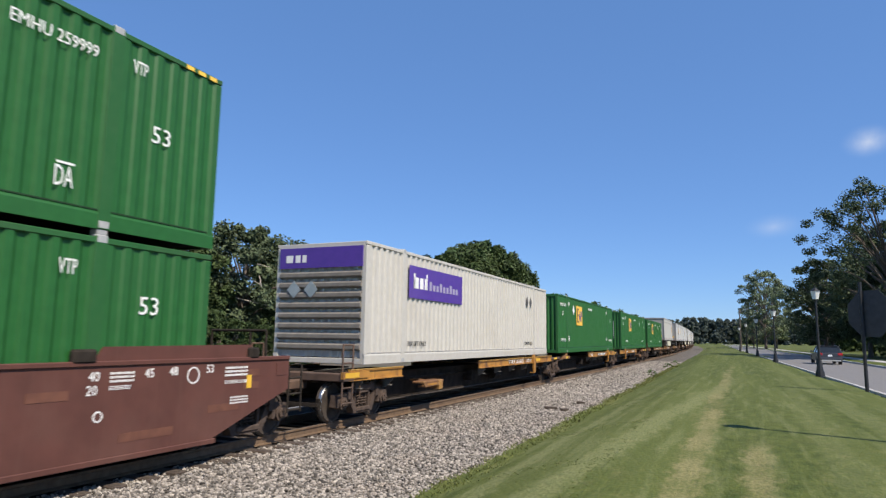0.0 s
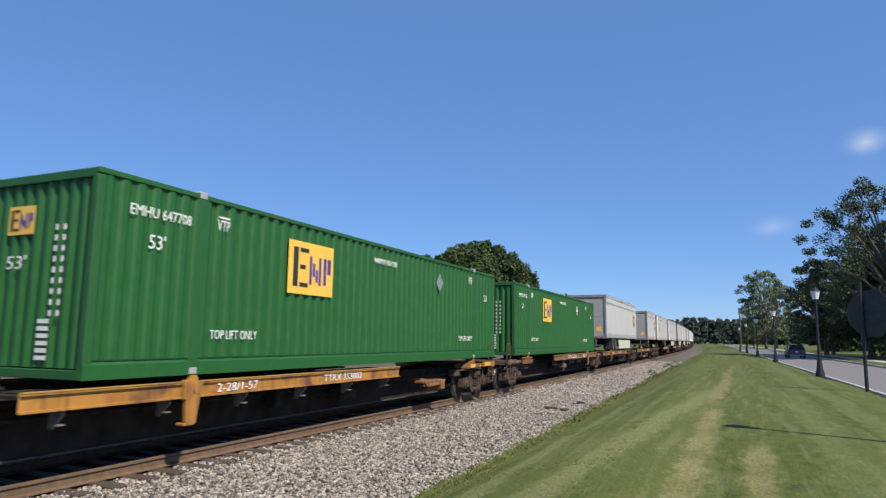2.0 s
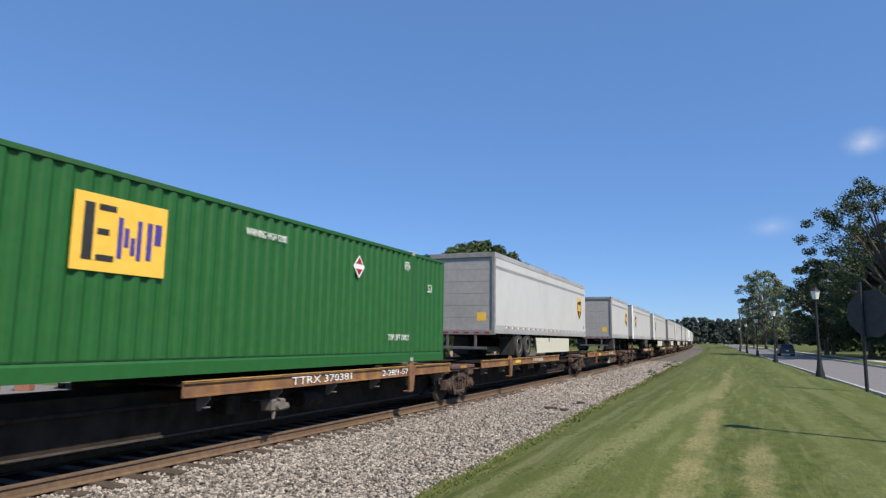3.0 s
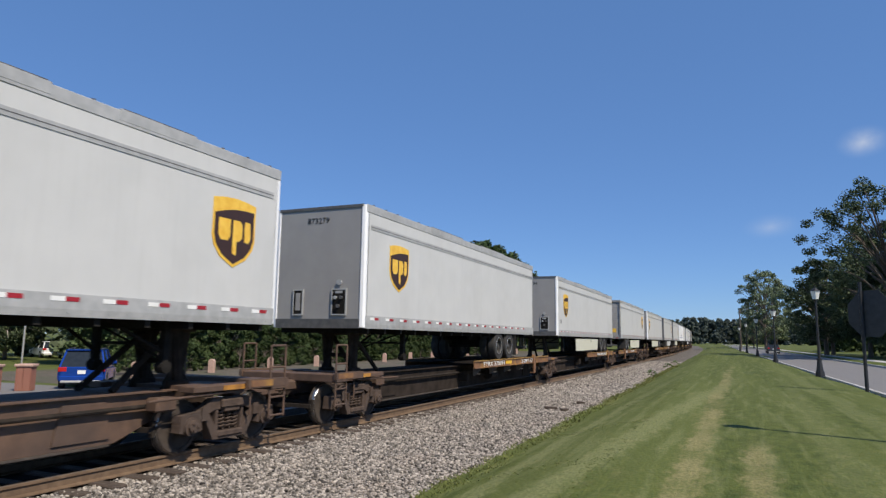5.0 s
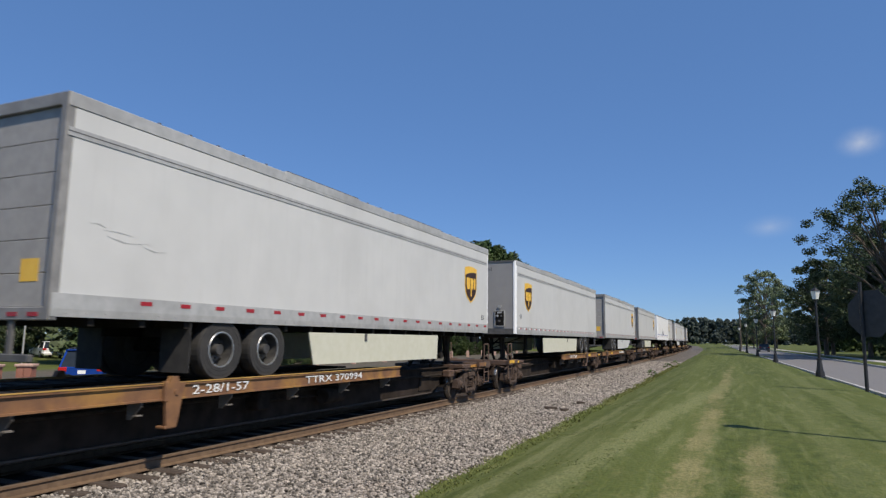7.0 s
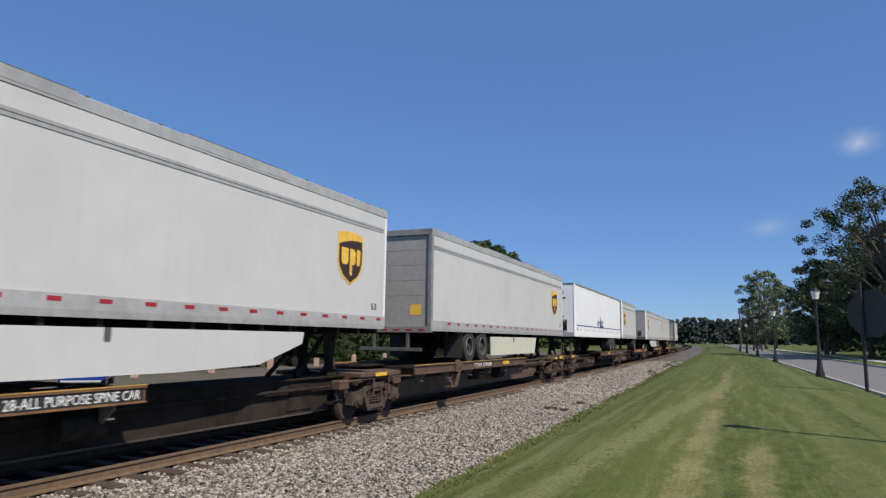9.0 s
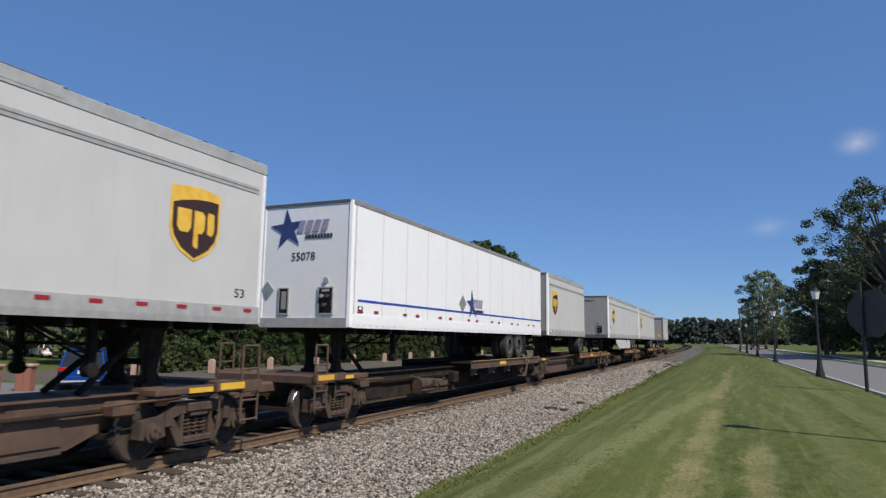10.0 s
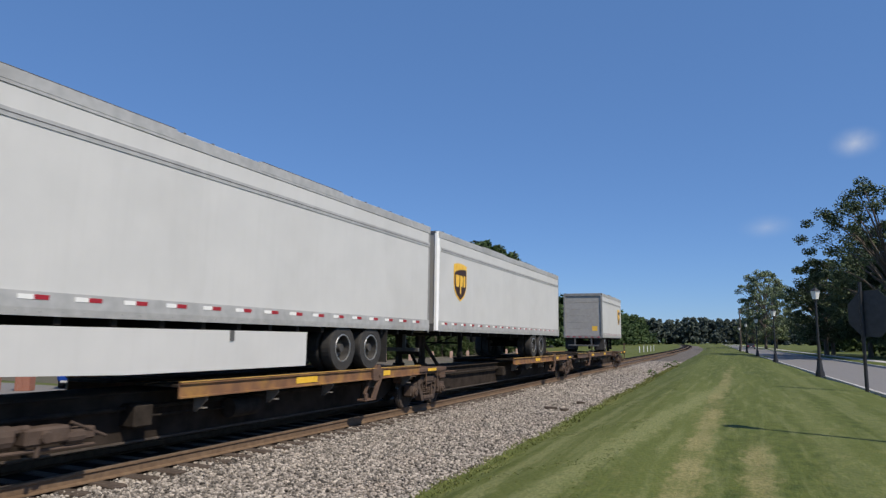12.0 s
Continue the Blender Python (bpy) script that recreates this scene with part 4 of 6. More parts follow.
def green_container(label, code, placard=None, far_y=13.35, face_marks=True, logo=True, top=False):
    c = container(label, GREEN)
    X = CW + 0.004
    W = M["mark_white"]
    if top:
        lettering("lettering", code, c, W, (X, 13.2, 2.42), 1.2, 0.17, "+x") if code else None
        lettering("lettering", "VTP", c, W, (X, 14.5, 2.46) if code else (X, 13.64, 2.45), 0.26, 0.2, "+x")
        lettering("lettering", "53", c, W, (X, 14.96, 1.56) if code else (X, 14.96, 2.0), 0.34, 0.26, "+x")
        lettering("lettering", "DA", c, W, (X, 13.47, 0.6), 0.26, 0.27, "+x") if code else None
        part("marking_bar", boxm(X - 0.003, X + 0.003, 13.35, 13.6, 0.76, 0.79), W, c) if code else None
        for yy in (1.92, 14.1):
            for sx in (1, -1):
                part("stacking_lock", boxm(sx * (CW - 0.16), sx * CW, yy - 0.08, yy + 0.08, -0.075, 0.0, bevel=0.01), M["aluminium"], c) if code else None
        for yy in (15.35, 15.6, 15.85):
            part("height_mark", boxm(X - 0.006, X + 0.004, yy, yy + 0.16, CH - 0.085, CH - 0.02), M["logo_yellow"], c, "yellow height mark") if code else None
        return c
    lettering("lettering", code, c, W, (X, 1.12, 2.41), 1.15, 0.16, "+x")
    lettering("lettering", "53'", c, W, (X, 1.06, 1.98), 0.3, 0.22, "+x")
    for y in (2.42, 13.75):
        lettering("lettering", "VTP", c, W, (X, y, 2.45), 0.3, 0.18, "+x")
        part("marking_bar", boxm(X - 0.003, X + 0.003, y - 0.13, y + 0.13, 2.57, 2.6), W, c)
    lettering("lettering", "53", c, W, (X, 15.15, 2.0), 0.27, 0.22, "+x")
    if logo:
        square_logo(c, 4.2, 5.74, 1.45, 2.5, X + 0.002)
        lettering("lettering", "WARNING HIGH CUBE", c, W, (X, 8.08, 2.46), 1.15, 0.13, "+x")
    for y in (1.1 if far_y > 14 else 2.82, far_y):
        lettering("lettering", "TOP LIFT ONLY", c, W, (X, y, 0.63), 1.15, 0.15, "+x")
    if far_y > 14:
        for y in (2.4, 13.6):
            lettering("lettering", "DA", c, W, (X, y, 0.68), 0.24, 0.2, "+x")
            part("marking_bar", boxm(X - 0.003, X + 0.003, y - 0.12, y + 0.12, 0.8, 0.83), W, c)
        part("placard", prism(bmesh.new(), [(-0.98, 1.66), (-0.78, 1.86), (-0.98, 2.06), (-1.18, 1.86)], "y", 0.008, 0.02), M["silver_plate"], c, "silver diamond placard on the end")
    if placard:
        py = 3.5 if placard == "white" else 11.32
        bm = bmesh.new()
        prism(bm, [(py, 1.96), (py + 0.24, 2.22), (py, 2.48), (py - 0.24, 2.22)], "x", X, X + 0.012)
        part("placard", bm, M["silver_plate" if placard == "silver" else "mark_white"], c, "diamond placard")
        if placard == "red":
            bm = prism(bmesh.new(), [(11.32, 2.02), (11.46, 2.17), (11.18, 2.17)], "x", X + 0.012, X + 0.016)
            part("placard_mark", bm, M["red_mark"], c, "red half of the placard")
            bm = prism(bmesh.new(), [(11.32, 2.44), (11.46, 2.28), (11.18, 2.28)], "x", X + 0.012, X + 0.016)
            part("placard_mark", bm, M["red_mark"], c, "red half of the placard")
    if face_marks:
        square_logo(c, -0.55, 0.02, 2.02, 2.44, 0.022, "-y")
        lettering("lettering", "53'", c, W, (-0.3, 0.02, 1.62), 0.42, 0.2, "-y")
        bm = bmesh.new()
        for i, x in enumerate((0.5, 0.66, 1.18)):
            for k in range(9):
                box(bm, x, x + 0.045, 0.012, 0.02, 0.85 + k * 0.15, 0.93 + k * 0.15)
        part("stencil_column", bm, W, c, "columns of small white stencilling")
        bm = bmesh.new()
        for k in range(6):
            box(bm, 0.3, 0.52, 0.012, 0.02, 0.25 + k * 0.1, 0.31 + k * 0.1)
        part("data_panel", bm, W, c, "white data stencils")
        bm = boxm(-1.05, -0.62, 0.012, 0.02, 0.32, 0.55)
        part("data_plate", bm, M["mark_white"], c, "white data plate")
    return c


def cream_container():
    c = container("off-white shipping container with purple logo panels", CREAM)
    X = CW + 0.004
    part("logo_panel", boxm(X, X + 0.012, 2.2, 5.9, 1.68, 2.55), M["purple"], c, "purple logo panel")
    bm = bmesh.new()
    for a, b in ((2.45, 2.75), (2.84, 3.05), (3.14, 3.3)):
        box(bm, X + 0.012, X + 0.018, a, b, 1.95, 2.25)
    box(bm, X + 0.012, X + 0.018, 2.45, 2.55, 1.95, 2.35)
    box(bm, X + 0.012, X + 0.018, 3.24, 3.32, 1.95, 2.38)
    part("logo_shape", bm, M["mark_white"], c, "white logo shapes")
    bm = bmesh.new()
    for i in range(9):
        box(bm, X + 0.012, X + 0.018, 3.45 + i * 0.24, 3.6 + i * 0.24, 1.95, 2.12 + (0.08 if i % 3 == 0 else 0))
    part("logo_shape", bm, M["grey_faded"], c, "faded logo shapes")
    for y in (2.75, 13.3):
        lettering("lettering", "TOP LIFT ONLY", c, M["mark_black"], (X, y, 0.47), 1.15, 0.13, "+x")
    bm = bmesh.new()
    for y in (13.1, 13.6):
        prism(bm, [(y, 1.95), (y + 0.16, 2.17), (y, 2.4), (y - 0.16, 2.17)], "x", X, X + 0.012)
    part("placard_frame", bm, M["dark_grey"], c, "pair of dark diamond placard frames")
    # near end: ribbed door panel
    part("end_panel", boxm(-CW + 0.1, CW - 0.1, -0.03, 0.0, 2.28, 2.78), M["purple"], c, "purple panel over the end")
    bm = bmesh.new()
    for a, b in ((-1.0, -0.8), (-0.72, -0.58), (-0.52, -0.4)):
        box(bm, a, b, -0.036, -0.03, 2.42, 2.6)
    part("logo_shape", bm, M["mark_white"], c)
    for k in range(8):
        z = 0.3 + k * 0.245
        part("end_rib", prism(bmesh.new(), [(0.02, z), (-0.045, z + 0.05), (-0.045, z + 0.13), (0.02, z + 0.18)], "x", -CW + 0.12, CW - 0.12), M["end_grey"], c)
    bm = bmesh.new()
    for x in (-0.72, -0.22):
        prism(bm, [(x, 1.55), (x + 0.2, 1.75), (x, 1.97), (x - 0.2, 1.75)], "y", -0.062, -0.05)
    part("placard_frame", bm, M["silver_plate"], c, "pair of diamond placard frames")
    return c


# ---- road trailers ----
def wheel_meshes():
    bm = bmesh.new()
    ring(bm, (0, 0, 0), 0.5, 0.3, 0.27, "x", 36)
    ring(bm, (0.125, 0, 0), 0.44, 0.425, 0.03, "x", 36)
    ring(bm, (0.125, 0, 0), 0.36, 0.345, 0.03, "x", 36)
    tyre = to_mesh("tyre", bm, M["rubber"])
    bm = bmesh.new()
    ring(bm, (0.115, 0, 0), 0.302, 0.275, 0.05, "x", 32)
    rim = to_mesh("rim", bm, M["rim"])
    bm = bmesh.new()
    ring(bm, (0, 0, 0), 0.298, 0.27, 0.24, "x", 32)
    cyl(bm, (-0.07, 0, 0), 0.272, 0.2, 0.05, "x", 24)
    cyl(bm, (0.0, 0, 0), 0.11, 0.085, 0.2, "x", 16)
    for i in range(10):
        a = 2 * math.pi * i / 10
        cyl(bm, (-0.03, 0.15 * math.cos(a), 0.15 * math.sin(a)), 0.017, 0.017, 0.06, "x", 6)
    for i in range(5):
        a = 2 * math.pi * (i + 0.5) / 5
        cyl(bm, (-0.045, 0.22 * math.cos(a), 0.22 * math.sin(a)), 0.035, 0.03, 0.01, "x", 10)
    return tyre, rim, to_mesh("hub", bm, M["hub"])


TYRE, RIM, HUB = wheel_meshes()
TZ0, TZ1 = 2.1, 5.04


CROSS = to_mesh("crossmember", boxm(-CW + 0.06, CW - 0.06, 0, 0.09, TZ0 - 0.11, TZ0 + 0.03), M["black"])


def shield(t, y0, y1, z0, z1, side):
    """Brown and gold shield on the trailer's wall."""
    yc, w, h = (y0 + y1) / 2, (y1 - y0) / 2, z1 - z0

    def outline(k, top):
        pts = [(-1, top), (-0.5, top + 0.035), (0, top + 0.05), (0.5, top + 0.035), (1, top), (1, 0.42), (0.9, 0.28), (0.6, 0.13), (0, 0.0), (-0.6, 0.13), (-0.9, 0.28), (-1, 0.42)]
        return [(yc + side * u * w * k, z0 + h * (0.5 + (v - 0.5) * k)) for u, v in pts]
    X = CW + 0.004
    part("shield_border", prism(bmesh.new(), outline(1.0, 0.95), "x", side * X, side * (X + 0.006)), M["gold"], t, "gold shield border")
    def arc(u):
        return 0.78 + 0.06 * (u + 0.9) - 0.05 * u * u
    field = [(yc + side * u * w, z0 + h * v) for u, v in [(-0.91, arc(-0.91)), (-0.5, arc(-0.5)), (0, arc(0)), (0.5, arc(0.5)), (0.91, arc(0.91)), (0.91, 0.44), (0.82, 0.31), (0.54, 0.17), (0, 0.045), (-0.54, 0.17), (-0.82, 0.31), (-0.91, 0.44)]]
    part("shield_field", prism(bmesh.new(), field, "x", side * (X + 0.006), side * (X + 0.012)), M["shield_brown"], t, "brown shield field")
    for pts in ([(-0.74, 0.68), (-0.2, 0.68), (-0.2, 0.44), (-0.32, 0.37), (-0.62, 0.37), (-0.74, 0.44)],
                [(-0.08, 0.68), (0.24, 0.68), (0.36, 0.62), (0.36, 0.44), (0.24, 0.38), (0.1, 0.38), (0.1, 0.17), (-0.08, 0.2)],
                [(0.5, 0.69), (0.74, 0.68), (0.76, 0.44), (0.66, 0.37), (0.48, 0.39), (0.46, 0.62)]):
        bm = prism(bmesh.new(), [(yc + side * u * w, z0 + v * h) for u, v in pts], "x", side * (X + 0.012), side * (X + 0.017))
        part("shield_shape", bm, M["gold"], t, "plain gold shape on the shield")


def trailer(label, L=16.15, mark_y=1.2, skirt=True, number="", wall="white_side", logo=True, axles=2, belt=True, star=False, skirt_cut=False, marks="rw", span=None):
    """A box trailer: front at y = 0, rear doors at y = L; heights above the rail."""
    t = thing("box_trailer", label, "trailer", "road trailers on the train")
    wm = M[wall]
    X = CW
    for sx in (1, -1):
        n = int(L / 1.22)
        bm = boxm(sx * (X - 0.05), sx * X, 0.12, L - 0.1, TZ0 + 0.28, TZ1 - 0.12)
        for i in range(1, n + (1 if star else 0)):
            y = 0.12 + i * (L - 0.22) / n
            if star:
                part("seam_strip", boxm(sx * X, sx * (X + 0.004), y - 0.022, y + 0.022, TZ0 + 0.31, TZ1 - 0.15), M["seam"], t)
        part("side_wall", bm, wm, t)
        if belt:
            part("belt_strip", boxm(sx * X, sx * (X + 0.012), 0.25, L - 0.02, 4.45, 4.565), M["aluminium"], t, "grey belt strip")
            part("belt_groove", boxm(sx * (X + 0.01), sx * (X + 0.014), 0.25, L - 0.02, 4.503, 4.518), M["dark_grey"], t, "dark line along the belt")
        part("top_rail", boxm(sx * (X - 0.05), sx * (X + 0.012), 0.05, L, TZ1 - (0.13 if star else 0.2), TZ1, bevel=0.012), M["door_frame" if star else "aluminium"], t)
        if not star:
            bm = bmesh.new()
            for i in range(int(L / 0.62)):
                if i % 7 != 3:
                    box(bm, sx * (X - 0.05), sx * (X + 0.004), 0.35 + i * 0.62, 0.39 + i * 0.62, TZ1 - 0.004, TZ1 + 0.022)
            tagged(part("roof_bolts", bm, M["dark_grey"], t), kind="stuff")
        bm = prism(bmesh.new(), [(sx * (X - 0.05), TZ0), (sx * (X + 0.006), TZ0), (sx * (X + 0.016), TZ0 + 0.1), (sx * (X + 0.012), TZ0 + 0.3), (sx * (X - 0.05), TZ0 + 0.3)], "y", 0.1, L)
        part("bottom_rail", bm, M["aluminium"] if not star else wm, t, "bottom rail with rivets")
        bm = bmesh.new()
        for i in range(int(L / 0.3)):
            cyl(bm, (sx * (X + 0.012), 0.3 + i * 0.3, TZ0 + 0.06), 0.014, 0.01, 0.016, "x", 6)
        tagged(part("rivet_row", bm, M["aluminium"], t), kind="stuff")
        k = int((L - 0.6) / 0.75)
        for i in range(k):
            y = 0.3 + i * 0.75
            if star and i % 3 == 2:
                continue
            share_z = TZ0 + (0.2 if not star else 0.36)
            part("reflector", boxm(sx * (X + 0.014), sx * (X + 0.019), y, y + 0.2, share_z, share_z + 0.06), M["red_mark"], t, "red reflector strip").location.y = 0.2 if marks == "rw" and sx > 0 else 0.0
            if marks == "rw":
                part("reflector", boxm(sx * (X + 0.014), sx * (X + 0.019), y + 0.2, y + 0.4, share_z, share_z + 0.06), M["mark_white"], t, "white reflector strip").location.y = -0.2 if sx > 0 else 0.0
        if logo:
            shield(t, mark_y, mark_y + 1.05, 3.05, 4.25, sx)
        if skirt:
            e = L - 5.65
            if skirt_cut:
                prof = [(3.3, 1.95), (3.35, 1.75), (4.6, 1.38), (6.5, 1.32), (e, 1.32), (e, 1.98), (3.3, 1.98)]
            elif span:
                prof = [(span[0], 1.98), (span[0] + 0.28, 1.33), (span[1], 1.33), (span[1] + 0.04, 1.98)]
            else:
                prof = [(4.2, 1.98), (4.25, 1.32), (e - 0.1, 1.33), (e + 0.1, 1.98)]
            bm = prism(bmesh.new(), prof, "x", sx * (X - 0.06), sx * (X - 0.035))
            part("side_skirt", bm, M["white_side" if skirt_cut else "skirt"], t, "pale side skirt panel" if skirt_cut else "cream side skirt panel")
            part("skirt_latch", boxm(sx * (X - 0.035), sx * (X - 0.02), e - 2.2, e - 2.1, 1.8, 1.98), M["dark_grey"], t)
    if "scraped" in label:
        for sx in (1, -1):
            for k, (yy, zz, ln, sl) in enumerate(((L - 1.15, 3.27, 0.5, 0.02), (L - 1.45, 3.2, 0.75, -0.05), (L - 1.8, 3.12, 0.45, -0.03), (L - 0.7, 3.33, 0.25, 0.03))):
                bm = prism(bmesh.new(), [(yy, zz), (yy + ln * 0.6, zz + sl), (yy + ln, zz + 0.02), (yy + ln * 0.5, zz + sl + 0.016)], "x", sx * X, sx * (X + 0.003))
                part("scrape", bm, M["aluminium"], t, "grey scrape on the side wall")
    part("roof", boxm(-X + 0.02, X - 0.02, 0.08, L - 0.02, TZ1 - 0.03, TZ1 - 0.005), M["aluminium"], t)
    for sx in (() if star else (1, -1)):
        for y in (L * 0.26, L * 0.55):
            q = part("roof_patch", boxm(sx * (X - 0.06), sx * (X + 0.016), y, y + 0.17 * L, TZ1 - 0.15, TZ1 + 0.022, bevel=0.006), M["aluminium"], t, "grey repair plate along the roof edge")
            part("edge_seal", boxm(sx * (X - 0.06), sx * (X + 0.012), y + 0.05, y + 0.17 * L - 0.05, TZ1 + 0.022, TZ1 + 0.034), M["dark_grey"], q, "dark sealing strip")
    part("floor", boxm(-X + 0.02, X - 0.02, 0.1, L - 0.05, TZ0 + 0.02, TZ0 + 0.2), M["black"], t)
    for i in range(int(L / 0.84)):
        share("crossmember", CROSS, t, (0, 0.3 + i * 0.84, 0))
    # front wall
    part("front_wall", boxm(-X + 0.1, X - 0.1, 0.02, 0.12, TZ0 + 0.22, TZ1 - 0.06), M["trailer_front"] if not star else wm, t, "grey front wall" if not star else "white front wall")
    for sx in (1, -1):
        bm = bmesh.new()
        prism(bm, [(sx * X, 0.16), (sx * X, 0.07), (sx * (X - 0.03), 0.015), (sx * (X - 0.1), 0.0), (sx * (X - 0.12), 0.02), (sx * (X - 0.12), 0.16)], "z", TZ0 + 0.02, TZ1 - 0.02)
        part("front_corner", bm, M["bright_white"], t, "rounded bright front corner post")
    part("front_sill", boxm(-X + 0.1, X - 0.1, 0.0, 0.12, TZ0, TZ0 + 0.22), M["dark_grey"] if not star else M["aluminium"], t)
    part("front_cap", boxm(-X + 0.08, X - 0.08, 0.0, 0.1, TZ1 - 0.07, TZ1), M["dark_grey"], t)
    for x, w in ((-0.55, 0.24), (0.62, 0.36)):
        box_me = part("connector_box", boxm(x - w / 2, x + w / 2, -0.004, 0.02, TZ0 + 0.33, TZ0 + 0.9), M["black"], t, "dark recessed connector box")
        for x0, x1, z0, z1 in ((x - w / 2 - 0.03, x - w / 2, 0.3, 0.93), (x + w / 2, x + w / 2 + 0.03, 0.3, 0.93), (x - w / 2, x + w / 2, 0.9, 0.93), (x - w / 2, x + w / 2, 0.3, 0.33)):
            part("frame_strip", boxm(x0, x1, -0.014, 0.02, TZ0 + z0, TZ0 + z1), M["aluminium"], box_me)
        if x < 0:
            part("connector_plate", boxm(x - 0.06, x + 0.07, -0.012, -0.004, TZ0 + 0.42, TZ0 + 0.84), M["trailer_front"], box_me, "grey inner plate")
        else:
            for k, (dx, dz) in enumerate(((-0.08, 0.72), (0.08, 0.72), (0.0, 0.52))):
                part("hose_coupling", cyl(bmesh.new(), (x + dx, -0.03, TZ0 + dz), 0.045, 0.035, 0.06, "y", 10), M["dark_grey" if k else "aluminium"], box_me)
            part("label_plate", boxm(x - 0.1, x + 0.1, -0.012, -0.004, TZ0 + 0.82, TZ0 + 0.88), M["aluminium"], box_me)
    part("marker_lamp", cyl(bmesh.new(), (0.62, 0.0, TZ0 + 1.08), 0.07, 0.06, 0.05, "y", 12), M["aluminium"], t, "small round fitting over the connector")
    if star:
        lettering("lettering", "55078", t, M["mark_black"], (-0.05, 0.012, TZ1 - 1.28), 0.66, 0.19, "-y")
    if number:
        lettering("lettering", number, t, M["mark_black"], (-0.05, 0.014, TZ1 - 0.34), 0.62, 0.14, "-y")
    # rear frame and roll door
    bm = bmesh.new()
    for sx in (1, -1):
        box(bm, sx * (X - 0.12), sx * X, L - 0.1, L + 0.02, TZ0 - 0.05, TZ1, 0.01)
    box(bm, -X, X, L - 0.1, L + 0.02, TZ1 - 0.18, TZ1, 0.01)
    box(bm, -X, X, L - 0.1, L + 0.02, TZ0 - 0.05, TZ0 + 0.12, 0.01)
    part("rear_frame", bm, M["door_frame"] if not star else wm, t, "dull dark rear door frame")
    for k in range(6):
        h = (TZ1 - 0.18 - TZ0 - 0.12) / 6
        z = TZ0 + 0.12 + k * h
        part("door_panel", boxm(-X + 0.12, X - 0.12, L - 0.08, L - 0.035, z + 0.003, z + h - 0.003, bevel=0.006), M["grey_door"], t, "grey roll-up door panel")
    bm = bmesh.new()
    for i in range(6):
        box(bm, -1.1 + i * 0.4, -0.9 + i * 0.4, L + 0.02, L + 0.026, TZ0 + 0.0, TZ0 + 0.055)
    part("reflector", bm, M["red_mark"], t, "row of red rear reflectors")
    part("warning_decal", boxm(-0.95, -0.6, L - 0.034, L - 0.03, TZ0 + 0.45, TZ0 + 0.75), M["logo_yellow"], t, "yellow warning decal")
    bm = bmesh.new()
    box(bm, -1.0, 1.0, L - 0.05, L + 0.03, 1.52, 1.62, 0.01)
    for x in (-0.6, 0.5):
        box(bm, x, x + 0.1, L - 0.05, L, 1.6, TZ0, 0.01)
    part("underride_guard", bm, M["dark_grey"], t, "rear underride guard")
    # running gear
    ys = [L - 4.3, L - 3.1] if axles == 2 and L > 12 else ([L - 2.4, L - 1.15] if axles == 2 else [L - 1.1])
    bm = bmesh.new()
    for sx in (1, -1):
        box(bm, sx * 0.42, sx * 0.5, min(ys) - 1.1, max(ys) + 0.9, TZ0 - 0.25, TZ0 + 0.02)
    for y in ys:
        cyl(bm, (0, y, 1.66), 0.07, 0.07, 2.1, "x", 10)
        box(bm, -0.6, 0.6, y - 0.06, y + 0.06, 1.66, 1.9)
    part("axle_frame", bm, M["black"], t, "black axle frame")
    for y in ys:
        for sx in (1, -1):
            for o in (1.12, 0.8):
                w = share("wheel", TYRE, t, pose(sx * o, y, 1.66, 0, 0, 0 if sx > 0 else 180), "black tyre on a steel rim")
                share("rim", RIM, w, (0, 0, 0))
                share("hub", HUB, w, (0, 0, 0), "dark dished wheel hub")
    for sx in (1, -1):
        part("mud_flap", boxm(sx * 0.66, sx * 1.28, max(ys) + 0.72, max(ys) + 0.735, 1.3, TZ0), M["rubber"], t)
    bm = bmesh.new()
    g = 3.0 if L > 12 else 2.1
    for sx in (1, -1):
        box(bm, sx * 0.72, sx * 0.84, g - 0.06, g + 0.06, 1.42, TZ0 + 0.02, 0.01)
        cyl(bm, (sx * 0.78, g, 1.38), 0.1, 0.1, 0.16, "x", 12)
        strut(bm, (sx * 0.78, g, 1.6), (sx * 0.55, g + 0.9, TZ0), 0.03)
    strut(bm, (-0.78, g, 1.75), (0.78, g, 1.75), 0.025)
    strut(bm, (-0.78, g, 1.5), (0.78, g, TZ0 - 0.05), 0.02)
    part("landing_gear", bm, M["black"], t, "black landing gear")
    if star:
        for sx in (1, -1):
            part("stripe", boxm(sx * (X + 0.004), sx * (X + 0.008), 0.3, L - 0.05, 2.7, 2.755), M["stripe_blue"], t, "blue stripe along the side")
        star_mark(t, "+x", 7.75, 3.0, 1.0)
        bm = prism(bmesh.new(), [(6.62, 2.72), (6.92, 3.0), (6.62, 3.28), (6.34, 3.0)], "x", X + 0.006, X + 0.018)
        part("placard", bm, M["silver_plate"], t, "diamond placard holder")
        star_mark(t, "-y", -0.02, 4.42, 1.0)
        bm = prism(bmesh.new(), [(-1.05, 2.75), (-0.85, 2.98), (-1.05, 3.2), (-1.22, 2.98)], "y", 0.0, 0.018)
        part("placard", bm, M["silver_plate"], t, "diamond placard holder")
        lettering("lettering", "53", t, M["mark_black"], (X + 0.006, 0.42, 2.52), 0.24, 0.17, "+x")
    if logo and L > 15:
        lettering("lettering", "53", t, M["mark_black"], (X + 0.004, 0.62, 2.82), 0.24, 0.17, "+x")
        lettering("lettering", "53", t, M["mark_black"], (-X - 0.004, 0.62, 2.62), 0.24, 0.15, "-x")
    return t


